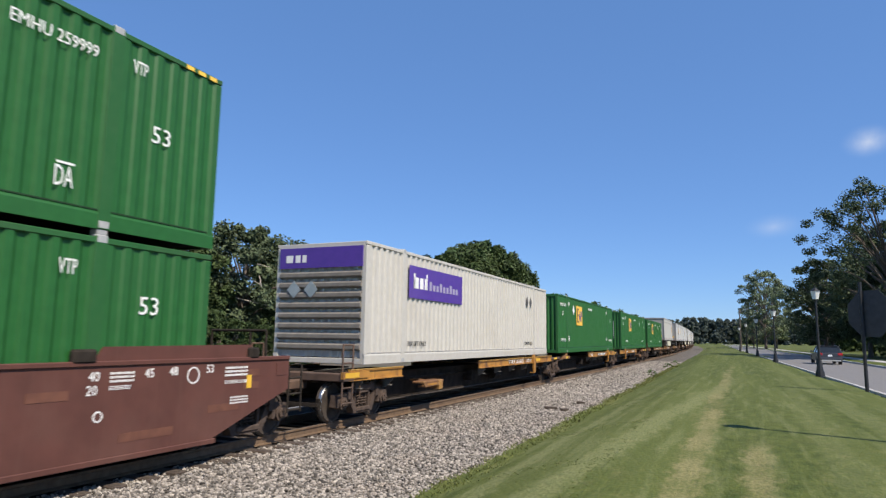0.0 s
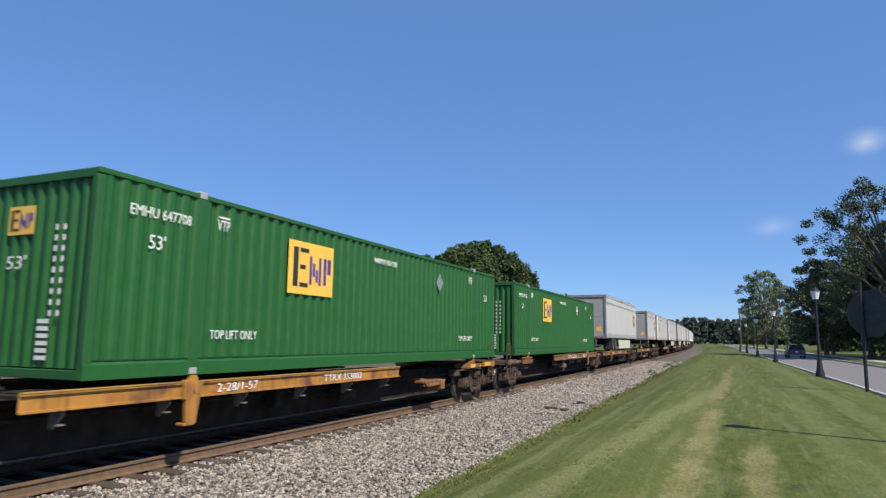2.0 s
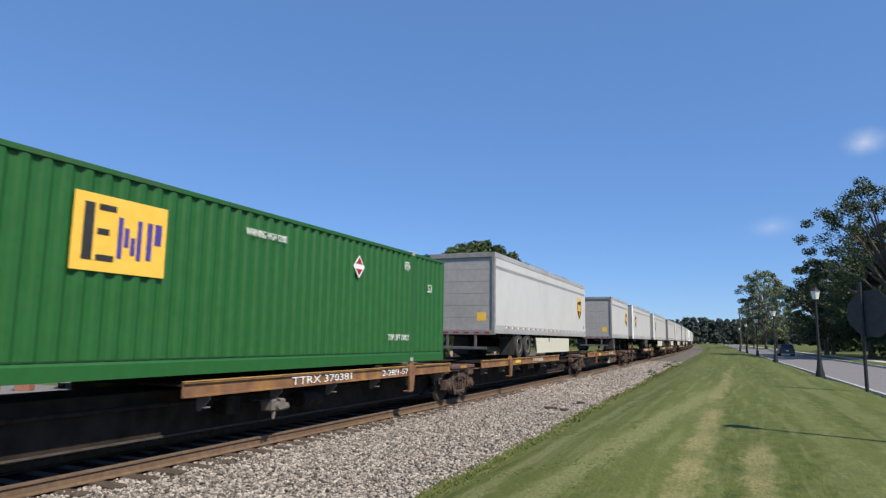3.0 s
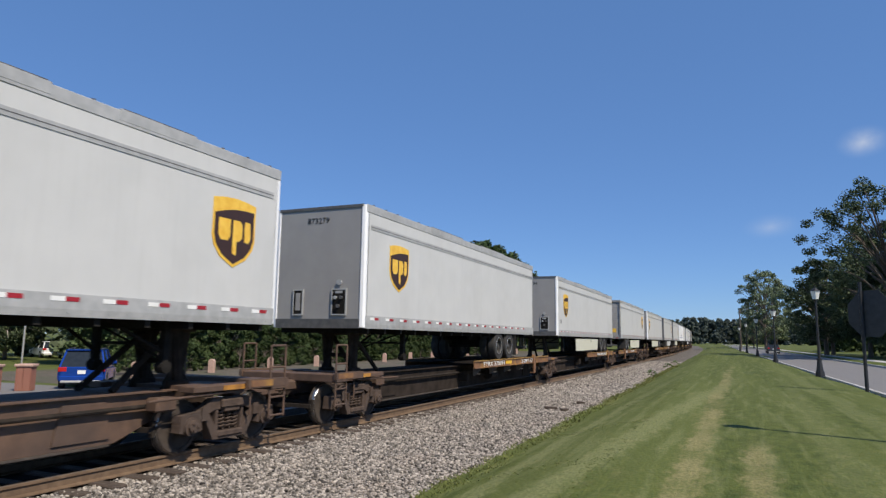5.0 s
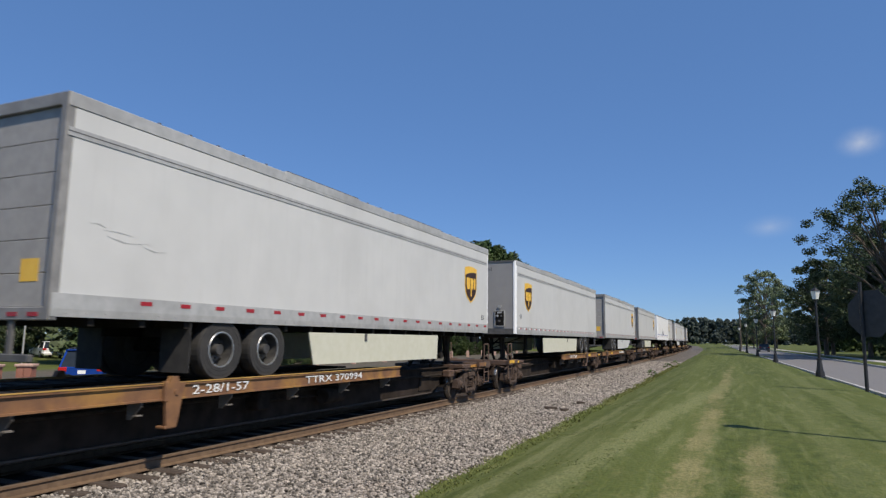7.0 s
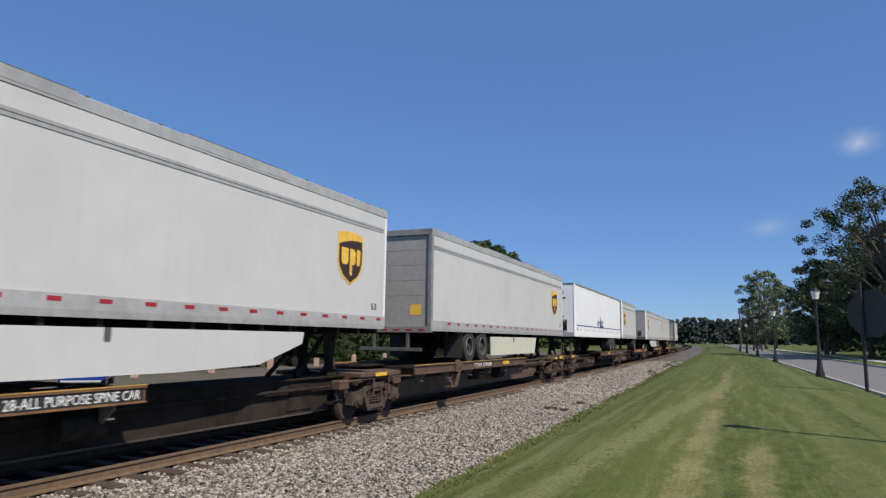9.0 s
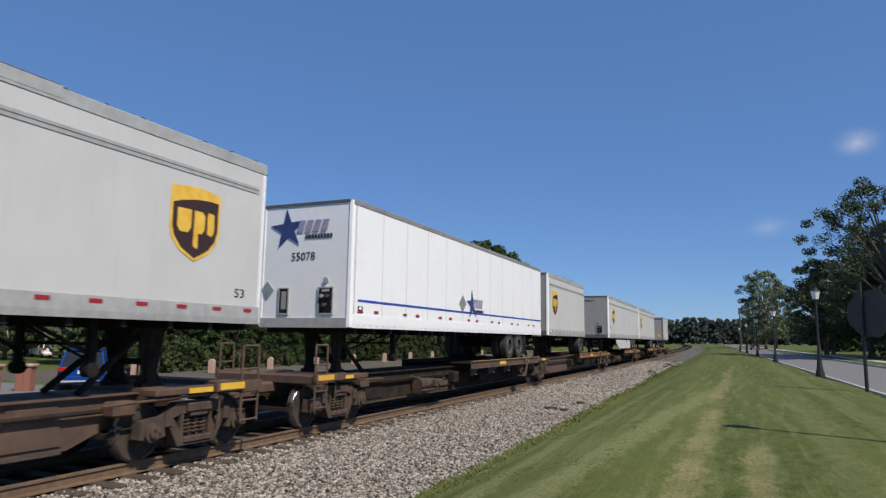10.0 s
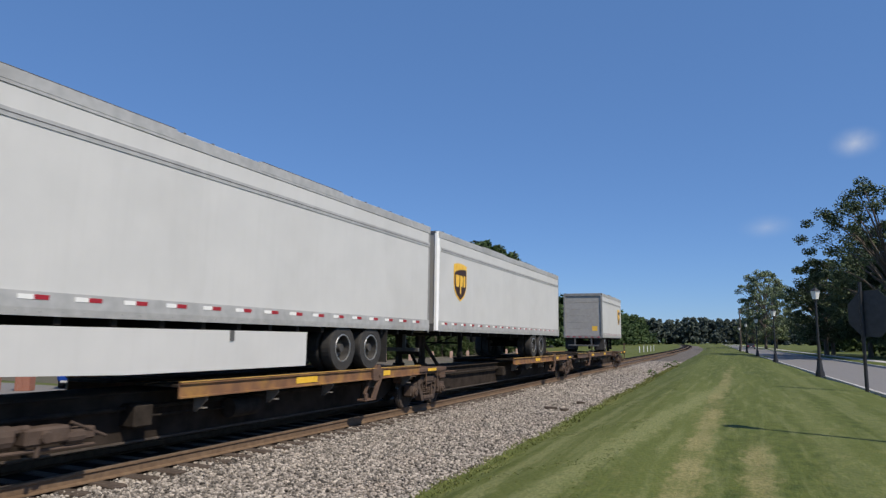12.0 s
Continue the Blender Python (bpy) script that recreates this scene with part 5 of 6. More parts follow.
def star_mark(t, face, u, z, k):
    """A navy star and slanted bars as a plain logo."""
    pts = []
    for i in range(10):
        r = (0.5 if i % 2 == 0 else 0.19) * k
        a = math.pi / 2 + i * math.pi / 5 + 0.1
        pts.append((u - (0.28 if face == "+x" else 0.5) * k + r * math.cos(a), z + r * math.sin(a)))
    X = CW + 0.009
    bm = prism(bmesh.new(), pts, "x" if face == "+x" else "y", X if face == "+x" else 0.0, X + 0.004 if face == "+x" else 0.016)
    part("logo_star", bm, M["logo_navy"], t, "navy star logo")
    lo, hi, w = bmesh.new(), bmesh.new(), 0.22 * k
    for i in range(4):
        a = u - 0.22 * k + i * w
        q = [(a, z - 0.08 * k), (a + 0.17 * k, z - 0.08 * k), (a + 0.24 * k, z + 0.19 * k), (a + 0.07 * k, z + 0.19 * k)]
        prism(lo, q, "x" if face == "+x" else "y", X + 0.004 if face == "+x" else -0.004, X + 0.008 if face == "+x" else 0.0)
    part("logo_shape", lo, M["grey_faded"], t, "slanted silver-blue logo shapes")
    for i in range(9):
        a = u + 0.02 * k + i * 0.085 * k
        if face == "+x":
            box(hi, X, X + 0.004, a, a + 0.055 * k, z - 0.24 * k, z - 0.15 * k)
        else:
            box(hi, a, a + 0.055 * k, 0.0, 0.016, z - 0.24 * k, z - 0.15 * k)
    part("logo_shape", hi, M["mark_black"], t, "small dark logo bars")


# ---- well car with a double stack ----
def well_car():
    """y = 0 lies over its rear truck; the well runs towards negative y."""
    u = thing("well_car", "red-brown well car with white stencils and worn paint", "rail car")
    for sx in (1, -1):
        bm = prism(bmesh.new(), [(-15.5, 0.2), (-1.2, 0.24), (0.55, 0.85), (0.75, 0.92), (0.75, 1.48), (-15.5, 1.5)], "x", sx * 1.315, sx * 1.37)
        part("side_plate", bm, M["well_brown"], u, "tall red-brown side plate")
        part("top_chord", boxm(sx * 1.302, sx * 1.4, -15.5, 0.75, 1.46, 1.53, bevel=0.012), M["well_brown"], u)
        part("bottom_chord", boxm(sx * 1.2, sx * 1.385, -15.5, -1.1, 0.17, 0.25, bevel=0.01), M["well_brown"], u)
        bm = prism(bmesh.new(), [(-3.4, 1.53), (-0.35, 1.53), (-0.3, 1.74), (-3.25, 1.72)], "x", sx * 1.305, sx * 1.34)
        part("container_guide", bm, M["well_brown"], u, "raised end guide plate")
        for a, b in ((-3.75, -3.4), (-0.4, -0.15)):
            part("guide_casting", boxm(sx * 1.303, sx * 1.42, a, b, 1.5, 1.69, bevel=0.03), M["grime"], u)
    bm = bmesh.new()
    box(bm, -1.3, 1.3, -1.3, 0.75, 1.2, 1.3, 0.01)
    box(bm, -0.32, 0.32, -1.0, 1.1, 0.78, 1.2, 0.02)
    box(bm, -1.3, 1.3, 0.55, 0.78, 0.9, 1.35, 0.02)
    box(bm, -0.22, 0.22, 1.0, 2.0, 0.72, 0.95, 0.04)
    part("end_platform", bm, M["well_brown"], u, "end platform over the truck")
    part("well_floor", boxm(-1.2, 1.2, -15.5, -1.6, 0.2, 0.3), M["grime"], u)
    X = 1.372
    W = M["mark_white"]
    bm = bmesh.new()
    for a, b, z0, z1, n in ((-3.15, -2.75, 1.24, 1.4, 9), (-3.15, -2.8, 1.14, 1.2, 8), (-0.95, -0.4, 1.22, 1.4, 12), (-0.95, -0.4, 1.1, 1.16, 10), (-0.8, -0.35, 0.76, 0.9, 8)):
        for q in range(3):
            h = (z1 - z0) / 3
            bars(bm, 1, X, a, b, z0 + q * h, z0 + (q + 0.6) * h, n)
    tagged(part("stencil_block", bm, W, u, "blocks of small white stencilling"), kind="stuff")
    for text, y, z, w in (("40", -3.4, 1.33, 0.16), ("20", -3.42, 1.15, 0.16), ("45", -2.5, 1.34, 0.16), ("48", -2.05, 1.35, 0.16), ("53", -1.3, 1.36, 0.15)):
        lettering("lettering", text, u, W, (X + 0.002, y, z), w, 0.13, "+x")
    part("round_stencil", ring(bmesh.new(), (X, -1.65, 1.27), 0.13, 0.11, 0.008, "x", 20), W, u, "round white stencil")
    part("round_stencil", ring(bmesh.new(), (X, -3.3, 0.8), 0.075, 0.055, 0.008, "x", 16), W, u, "round white stencil")
    part("data_tag", boxm(X, X + 0.008, -0.42, -0.3, 1.0, 1.22), M["sill_fresh"], u, "yellow tag")
    part("data_tag", boxm(X, X + 0.008, 0.38, 0.68, 1.18, 1.4), M["well_brown"], u)
    faded = material("faded_orange_patch", (0.115, 0.044, 0.028), (0.15, 0.06, 0.036), 0.7, bump=0.1)
    for a, b, z in ((-4.3, -3.75, 1.05), (-2.95, -2.0, 0.42), (-1.3, -0.6, 0.66), (-0.5, -0.1, 0.98), (-0.5, -0.1, 1.2)):
        part("faded_patch", boxm(X - 0.001, X + 0.003, a, b, z, z + 0.12), faded, u, "faded repainted patch")
    for sx in (1, -1):
        bm = bmesh.new()
        for o in (0.85, 1.25):
            strut(bm, (sx * 1.3, o, 0.45), (sx * 1.3, o, 1.35), 0.022)
        for z in (0.5, 0.8, 1.1):
            strut(bm, (sx * 1.3, 0.85, z), (sx * 1.3, 1.25, z), 0.02)
        part("step_ladder", bm, M["grime"], u, "dark step ladder")
    bm = bmesh.new()
    for x in (-0.8, 0.2, 0.6):
        strut(bm, (x, 1.0, 0.95), (x, 1.0, 2.0), 0.025)
    strut(bm, (-0.8, 1.0, 2.0), (0.6, 1.0, 2.0), 0.025)
    part("handrail", bm, M["grime"], u, "dark end handrail")
    add_truck(u, 0.0)
    return u
# ---- the train: things and the place along the track of their origin at the start ----
MOVERS = []


def ride(ob, s, z=0.0, flip=False):
    MOVERS.append((ob, s, z, flip))
    ob.matrix_basis = track_pose(s, RAIL_Z + z, flip)
    return ob


ride(well_car(), 9.5)
ride(green_container("green corrugated container riding low in the well car", "", logo=False, face_marks=False, top=True), 8.15 - CL, 0.302)
ride(green_container("green corrugated container stacked on top of another", "EMHU 259999", logo=False, face_marks=False, top=True), 8.15 - CL, 3.3)

TRUCKS = [[13.5, 31.3, 49.4, 67.1], [71.2, 88.9, 106.9, 124.8], [129.0, 146.5, 164.6, 182.4], [187.1, 204.8, 222.5, 239.8], [244.0, 260.7, 277.9, 294.9, 312.2, 330.3]]
# per platform: deck stretches and container brackets along the track, hitch, sill colour, lettering
PLATFORMS = {
    13.5: ([(12.55, 15.1), (20.7, 30.2)], [27.24], None, "sill_yellow", (("TTRX 352025", 24.75, 1.9, 0.14, "mark_white"), ("2-28/1-57", 26.45, 0.8, 0.13, "mark_white"))),
    31.3: ([(39.1, 48.4)], [33.52, 45.7], None, "sill_yellow", (("ALL PURPOSE SPINE CAR", 43.35, 2.4, 0.13, "mark_white"), ("TTRX", 40.0, 0.8, 0.15, "mark_white"))),
    49.4: ([(51.5, 61.2)], [54.22, 66.4], None, "sill_yellow", (("2-28/1-57", 55.28, 1.0, 0.14, "mark_white"), ("TTRX 353003", 58.6, 1.5, 0.14, "mark_white"))),
    71.2: ([(72.0, 73.3), (77.2, 87.6)], [72.82, 85.0], None, "sill_rust", (("TTRX 370381", 81.0, 2.15, 0.15, "mark_white"), ("2-28/1-57", 84.15, 1.35, 0.14, "mark_white"))),
    88.9: ([(90.4, 101.2)], [93.5], 106.3, "sill_rust", (("TTRX 370381", 97.4, 1.6, 0.12, "mark_white"),)),
    106.9: ([(108.4, 118.6)], [110.9], 124.2, "sill_rust", (("TTRX 370381", 116.6, 1.9, 0.13, "mark_white"),)),
    129.0: ([(136.0, 145.3)], [143.0], 129.9, "sill_rust", (("TTRX 370994", 137.95, 2.3, 0.15, "mark_white"), ("2-28/1-57", 142.0, 1.6, 0.14, "mark_white"))),
    146.5: ([(154.6, 163.5)], [161.4], 148.3, "sill_rust", (("TWIN 28-ALL PURPOSE SPINE CAR", 159.17, 3.25, 0.13, "mark_white"),)),
    164.6: ([(166.6, 177.0)], [169.6], 182.0, "sill_rust", (("2-28/1-57", 170.65, 1.3, 0.14, "mark_white"), ("TTRX 370994", 174.05, 2.15, 0.14, "mark_white"))),
    187.1: ([(194.5, 203.6)], [200.5], 187.8, "sill_rust", (("TTRX 370589", 197.0, 1.7, 0.13, "mark_white"),)),
    204.8: ([(205.9, 215.4)], [207.6], 221.4, "sill_rust", (("TWIN 28-ALL PURPOSE SPINE CAR", 214.10, 2.4, 0.13, "mark_white"),)),
    222.5: ([(224.2, 234.4)], [227.2], 239.4, "sill_brown", (("TTRX 370589", 229.4, 1.7, 0.12, "mark_white"),)),
    244.0: ([(251.5, 259.6)], [257.6], 244.9, "sill_brown", ()),
    260.7: ([(268.2, 276.8)], [274.5], 262.2, "sill_rust", ()),
    277.9: ([(285.5, 293.9)], [291.6], 279.5, "sill_rust", ()),
    294.9: ([(302.3, 311.2)], [308.6], 295.9, "sill_rust", ()),
    312.2: ([(314.0, 325.2)], [317.2], 329.0, "sill_brown", ()),
}
SILL_LABEL = {"sill_rust": "spine car platform with rusty side sills and worn yellow edges", "sill_yellow": "spine car platform with worn yellow-orange side sills", "sill_brown": "spine car platform with rust-brown weathered side sills"}
FOLDED = {13.5: 17.1, 49.4: 63.5}


def folded_bracket(u, y):
    """A container bracket folded down beside the centre sill."""
    bm = bmesh.new()
    box(bm, 0.95, 1.3, y - 0.75, y + 0.6, 0.66, 0.72, 0.012)
    prism(bm, [(y - 0.75, 0.66), (y + 0.45, 0.66), (y + 0.3, 0.58), (y - 0.6, 0.56)], "x", 1.24, 1.3)
    box(bm, 1.1, 1.32, y + 0.28, y + 0.52, 0.44, 0.68, 0.02)
    strut(bm, (0.6, y - 0.2, 0.75), (1.2, y - 0.2, 0.69), 0.04)
    strut(bm, (0.6, y + 0.35, 0.5), (1.2, y + 0.35, 0.5), 0.035)
    part("folded_bracket", bm, M["sill_rust"], u, "rusty container bracket folded down")
    part("paint_patch", boxm(1.301, 1.307, y - 0.5, y + 0.1, 0.6, 0.65), M["sill_yellow"], u, "worn yellow paint patch")


VALVES = (79.7, 283.5, 249.2)


def brake_valve(u, y, k=1.0):
    """Valve body, cylinders and pipes beside the centre sill; k: size of the group."""
    bm = bmesh.new()
    box(bm, 0.9, 1.2, y - 0.2 * k, y + 0.2 * k, 0.5, 0.72, 0.03)
    cyl(bm, (1.22, y - 0.05, 0.6), 0.09, 0.07, 0.08, "x", 12)
    cyl(bm, (1.1, y + 0.26 * k, 0.56), 0.07 * k, 0.07 * k, 0.16 * k, "y", 12)
    strut(bm, (1.15, y - 0.1, 0.5), (1.15, y - 0.12, 0.36), 0.03)
    strut(bm, (0.6, y, 0.66), (0.95, y, 0.62), 0.05)
    if k > 1:
        cyl(bm, (1.0, y - 0.75, 0.62), 0.15, 0.15, 0.7, "y", 14)
        cyl(bm, (1.05, y - 0.34, 0.7), 0.06, 0.06, 0.3, "y", 10)
        strut(bm, (1.12, y - 1.1, 0.46), (1.12, y + 0.7, 0.42), 0.025)
        strut(bm, (1.18, y + 0.3, 0.75), (1.1, y + 0.9, 0.5), 0.022)
        box(bm, 0.95, 1.15, y + 0.45, y + 0.7, 0.5, 0.66, 0.02)
        strut(bm, (0.6, y - 0.75, 0.8), (1.0, y - 0.75, 0.74), 0.04)
    part("brake_valve", bm, M["gusset" if k == 1 else "truck"], u, "dusty brake valve and pipes")


def stencil_box(u, y0, y1, z0, z1):
    """A white outlined stencil on the centre sill."""
    X, w = 0.613, 0.02
    for ya, yb, za, zb in ((y0, y1, z0, z0 + w), (y0, y1, z1 - w, z1), (y0, y0 + w, z0 + w, z1 - w), (y1 - w, y1, z0 + w, z1 - w), (y0 + 0.3 * (y1 - y0), y0 + 0.7 * (y1 - y0), z0 + 0.4 * (z1 - z0), z0 + 0.6 * (z1 - z0))):
        part("stencil_line", boxm(0.58, X, ya, yb, za, zb), M["mark_white"], u, "white stencil line")


for run in TRUCKS:
    for i in range(len(run) - 1):
        a, b = run[i], run[i + 1]
        decks, brs, hitch, sill, letters = PLATFORMS[a]
        u = spine_unit("spine_car_platform", b - a, [(p - a, q - a) for p, q in decks], [p - a for p in brs], i == 0, i == len(run) - 2, sill,
                       None if hitch is None else hitch - a, SILL_LABEL[sill], [(t, c - a, w, h, m) for t, c, w, h, m in letters], a in (106.9, 222.5, 260.7), a > 180 or a < 70)
        if a in FOLDED:
            folded_bracket(u, FOLDED[a] - a)
        for at in VALVES:
            if a < at < b:
                brake_valve(u, at - a, 1.0 if at < 100 else 1.5)
        if a == 106.9:
            stencil_box(u, 119.28 - a, 119.84 - a, 0.27, 0.66)
        ride(u, a)

ride(cream_container(), 13.14, CB)
ride(green_container("green corrugated container with yellow logo square", "EMHU 651875", "white", far_y=15.1), 31.6, CB)
ride(green_container("green corrugated container with logo square and silver placard", "EMHU 647708", "silver"), 52.28, CB)
ride(green_container("green corrugated container with a red and white placard", "EMHU 647153", "red"), 70.9, CB)

# trailers: front end nearest the camera unless flipped
LG = "pale grey box trailer with gold shield"
ride(trailer(LG + ", roll-up rear door"), 91.6 + 16.15, flip=True)
ride(trailer("short pale grey box trailer with shield, single axle", 8.55, mark_y=0.72, skirt=False, axles=1), 117.15 + 8.5, flip=True)
ride(trailer(LG + ", no side skirt", 14.05, skirt=False, number="873279"), 128.8)
ride(trailer(LG + " and cream side skirt", 16.2, number="877354"), 147.35)
ride(trailer(LG + ", scraped side", 16.1, marks="r"), 167.5 + 16.1, flip=True)
ride(trailer(LG + " and cream side skirt", 16.8, number="877061"), 186.8)
ride(trailer(LG + " and rounded white skirt", 15.6, skirt_cut=True, marks="r"), 207.1 + 15.4, flip=True)
ride(trailer(LG + " and cream side skirt", 15.9, marks="r", span=(4.85, 10.75)), 225.1 + 15.9, flip=True)
ride(trailer("bright white box trailer with blue stripe and navy star", 15.85, skirt=False, wall="bright_white", logo=False, belt=False, star=True, marks="r"), 244.0)
ride(trailer("short pale grey box trailer with shield, single axle", 8.25, mark_y=0.72, skirt=False, axles=1, number="877041"), 261.3)
ride(trailer(LG + " and rounded white skirt", 16.35, mark_y=1.45, skirt_cut=True, number="878647"), 278.05)
ride(trailer(LG + ", no side skirt", 14.5, skirt=False), 295.0)
ride(trailer("short pale grey box trailer with shield, single axle", 8.3, mark_y=0.72, skirt=False, axles=1), 321.7 + 8.3, flip=True)


# ---- trees ----
def limb(bm, a, b, r1, r2, seg=7):
    a, b = Vector(a), Vector(b)
    d = b - a
    bmesh.ops.create_cone(bm, cap_ends=True, segments=seg, radius1=r1, radius2=r2, depth=d.length * 1.04, matrix=Matrix.Translation((a + b) / 2) @ d.to_track_quat("Z", "Y").to_matrix().to_4x4())


def leaf_cloud(centres, radii, per, size, rng, flat=0.75):
    """Many small leaf faces scattered round the given centres."""
    n = len(centres) * per
    c = np.repeat(np.array(centres), per, 0)
    r = np.repeat(np.array(radii), per)[:, None]
    d = rng.normal(size=(n, 3))
    d /= np.linalg.norm(d, axis=1)[:, None]
    pos = c + d * r * (rng.random((n, 1)) ** 0.45) * (1, 1, flat)
    up = rng.normal(size=(n, 3)) * 0.75 + (0.35, -0.2, 0.8)
    u = np.cross(up, rng.normal(size=(n, 3)))
    u /= np.linalg.norm(u, axis=1)[:, None] + 1e-9
    w = np.cross(up, u)
    w /= np.linalg.norm(w, axis=1)[:, None] + 1e-9
    s = size * (0.6 + 0.8 * rng.random((n, 1)))
    quad = np.stack([pos - u * s, pos + w * s * 0.55, pos + u * s, pos - w * s * 0.55], 1).reshape(-1, 3)
    return quad, np.arange(n * 4).reshape(-1, 4)


def raw_mesh(name, verts, faces, mat):
    me = bpy.data.meshes.new(name)
    me.from_pydata(verts.tolist() if hasattr(verts, "tolist") else verts, [], faces.tolist() if hasattr(faces, "tolist") else faces)
    me.materials.append(mat)
    return me


def broadleaf(seed, H, spread, trunk_r, leaf, clusters, per, size, label, base=0.25, bare=0, clump=1.0):
    """A tapered, forking trunk and a ragged crown; H: height."""
    rng = np.random.default_rng(seed)
    t = thing("tree", label, "tree")
    bm = bmesh.new()
    p, r = Vector((0, 0, -0.3)), trunk_r
    for k in range(4):
        q = Vector((rng.normal() * 0.025 * H * k / 2, rng.normal() * 0.025 * H * k / 2, H * (0.16 * (k + 1))))
        limb(bm, p, q, r, r * 0.78, 9)
        p, r = q, r * 0.78
    tips, radii = [], []
    for i in range(clusters):
        h = base + (0.97 - base) * (i + rng.random()) / clusters
        prof = math.sin(math.pi * min(1, (h - base) / (1 - base) * 0.82 + 0.14)) ** 0.7
        a, rr = rng.random() * 6.283, spread * prof * (0.35 + 0.68 * rng.random())
        tips.append((rr * math.cos(a), rr * math.sin(a), h * H))
        radii.append(clump * H * (0.05 + 0.055 * rng.random()))
    for i in range(0, clusters, 3):
        tip = Vector(tips[i])
        start = Vector((0, 0, max(0.14 * H, tip.z * 0.62)))
        mid = (start + tip) / 2 + Vector((0, 0, 0.03 * H))
        limb(bm, start, mid, trunk_r * 0.34, trunk_r * 0.2)
        limb(bm, mid, tip, trunk_r * 0.2, trunk_r * 0.05)
    part("trunk", bm, M["bark"], t, "brown forking trunk with limbs")
    part_me = raw_mesh("crown", *leaf_cloud(tips, radii, per, size, rng), M[leaf])
    share("crown", part_me, t, (0, 0, 0))
    if bare:
        bm = bmesh.new()
        for i in range(bare):
            a = Vector((rng.normal() * spread * 0.3, -spread * 0.6, H * (0.3 + 0.4 * rng.random())))
            b = a + Vector((rng.normal() * 1.6, -0.6, -0.5 - rng.random()))
            limb(bm, a, b, 0.07, 0.03)
        part("bare_limb", bm, M["bark_pale"], t, "bare pale broken limbs")
    return t


def pine(seed, H, leaf, label):
    """A tall straight trunk with a ragged clumped head."""
    rng = np.random.default_rng(seed)
    t = thing("pine_tree", label, "tree")
    bm = bmesh.new()
    limb(bm, (0, 0, -0.3), (0.1, 0, H * 0.5), 0.26, 0.19, 8)
    limb(bm, (0.1, 0, H * 0.5), (0, 0.1, H * 0.97), 0.19, 0.06, 8)
    tips, radii = [], []
    for i in range(34):
        h = 0.3 + 0.68 * (i + rng.random()) / 34
        a = rng.random() * 6.283
        rr = H * 0.2 * (1.05 - h) * 1.5 * (0.4 + 0.7 * rng.random()) + 0.3
        tips.append((rr * math.cos(a), rr * math.sin(a), h * H))
        radii.append(H * 0.048 * (0.8 + 0.8 * rng.random()))
        if i % 2 == 0:
            limb(bm, (0, 0, h * H - 0.4), tips[-1], 0.06, 0.02, 5)
    part("trunk", bm, M["bark"], t, "straight brown trunk")
    share("crown", raw_mesh("crown", *leaf_cloud(tips, radii, 170, 0.28, rng, 0.8), M[leaf]), t, (0, 0, 0))
    return t


def plant(ob, x, y, k=1.0, rz=0.0, z=None):
    ob.matrix_basis = pose(x, y, ground_z(x, y) if z is None else z, 0, 0, rz) @ Matrix.Diagonal((k, k, k, 1))
    return ob


def again(ob, x, y, k, rz, group=""):
    c = copy_thing(ob, Matrix())
    c.matrix_basis = pose(x, y, ground_z(x, y), 0, 0, rz) @ Matrix.Diagonal((k, k, k, 1))
    return c


# beyond the track
oak = plant(broadleaf(3, 13.5, 6.2, 0.42, "leaf_dark", 105, 230, 0.2, "large dark-green broadleaf tree with bare limbs beyond the track", 0.2, bare=7), -46, 37.5, 0.86, 20)
elm = plant(broadleaf(8, 12.5, 4.6, 0.36, "leaf", 90, 220, 0.19, "green broadleaf tree beyond the railway"), -50, 49, 1.0, 0)
fir = plant(pine(5, 20, "leaf_pine", "tall pine tree in the wood beyond the railway"), -50, 100, 0.72, 0)
scrub = plant(broadleaf(12, 4.6, 3.4, 0.12, "leaf", 60, 190, 0.14, "dense light-green vine-covered shrub", 0.02), -39.5, 33, 0.8, 0)
scrub["category"] = "shrub"
rnd = random.Random(4)
for x, y, k in ((-60, 38, 0.5), (-52, 43, 0.9), (-50, 57, 1.1), (-72, 26, 0.6), (-49, 66, 1.0), (-53, 72, 1.1), (-51, 80, 1.15), (-54, 88, 1.2)):
    again(rnd.choice((oak, elm, elm)), x, y, k, rnd.random() * 360)
for x, y, k in [(-38.5 - rnd.random() * 5, 33 + i * 2.6, 0.75 + 0.35 * rnd.random()) for i in range(24)] + [(-54, 20, 0.9), (-60, 18, 0.8), (-72, 22, 1.0), (-52, 30, 0.7), (-50, 26, 0.6)] + [(-36.5 - 3 * rnd.random(), 38 + i * 3.4, 0.6 + 0.3 * rnd.random()) for i in range(14)] + [(-33.2 - 0.045 * (i * 3 + 27) + 0.5 * rnd.random(), 29 + i * 2.7, 0.3 + 0.22 * rnd.random()) for i in range(34)]:
    again(scrub, x, y, k, rnd.random() * 360)
def crown_height(y):
    """Height of the tree line beyond the track."""
    return 13 + 9.8 * math.exp(-((y - 143) / 24) ** 2) + (2.0 if y > 90 else 0.0) - max(0.0, y - 160) * 0.12


for i in range(96):
    y = 70 + i * 1.12 + rnd.random()
    x = -49 - rnd.random() * 9
    h = crown_height(y) * (0.84 + 0.2 * rnd.random())
    if i % 2:
        again(fir, x, y, h / 20, rnd.random() * 360)
    else:
        again(elm, x, y, h / 12.5, rnd.random() * 360)


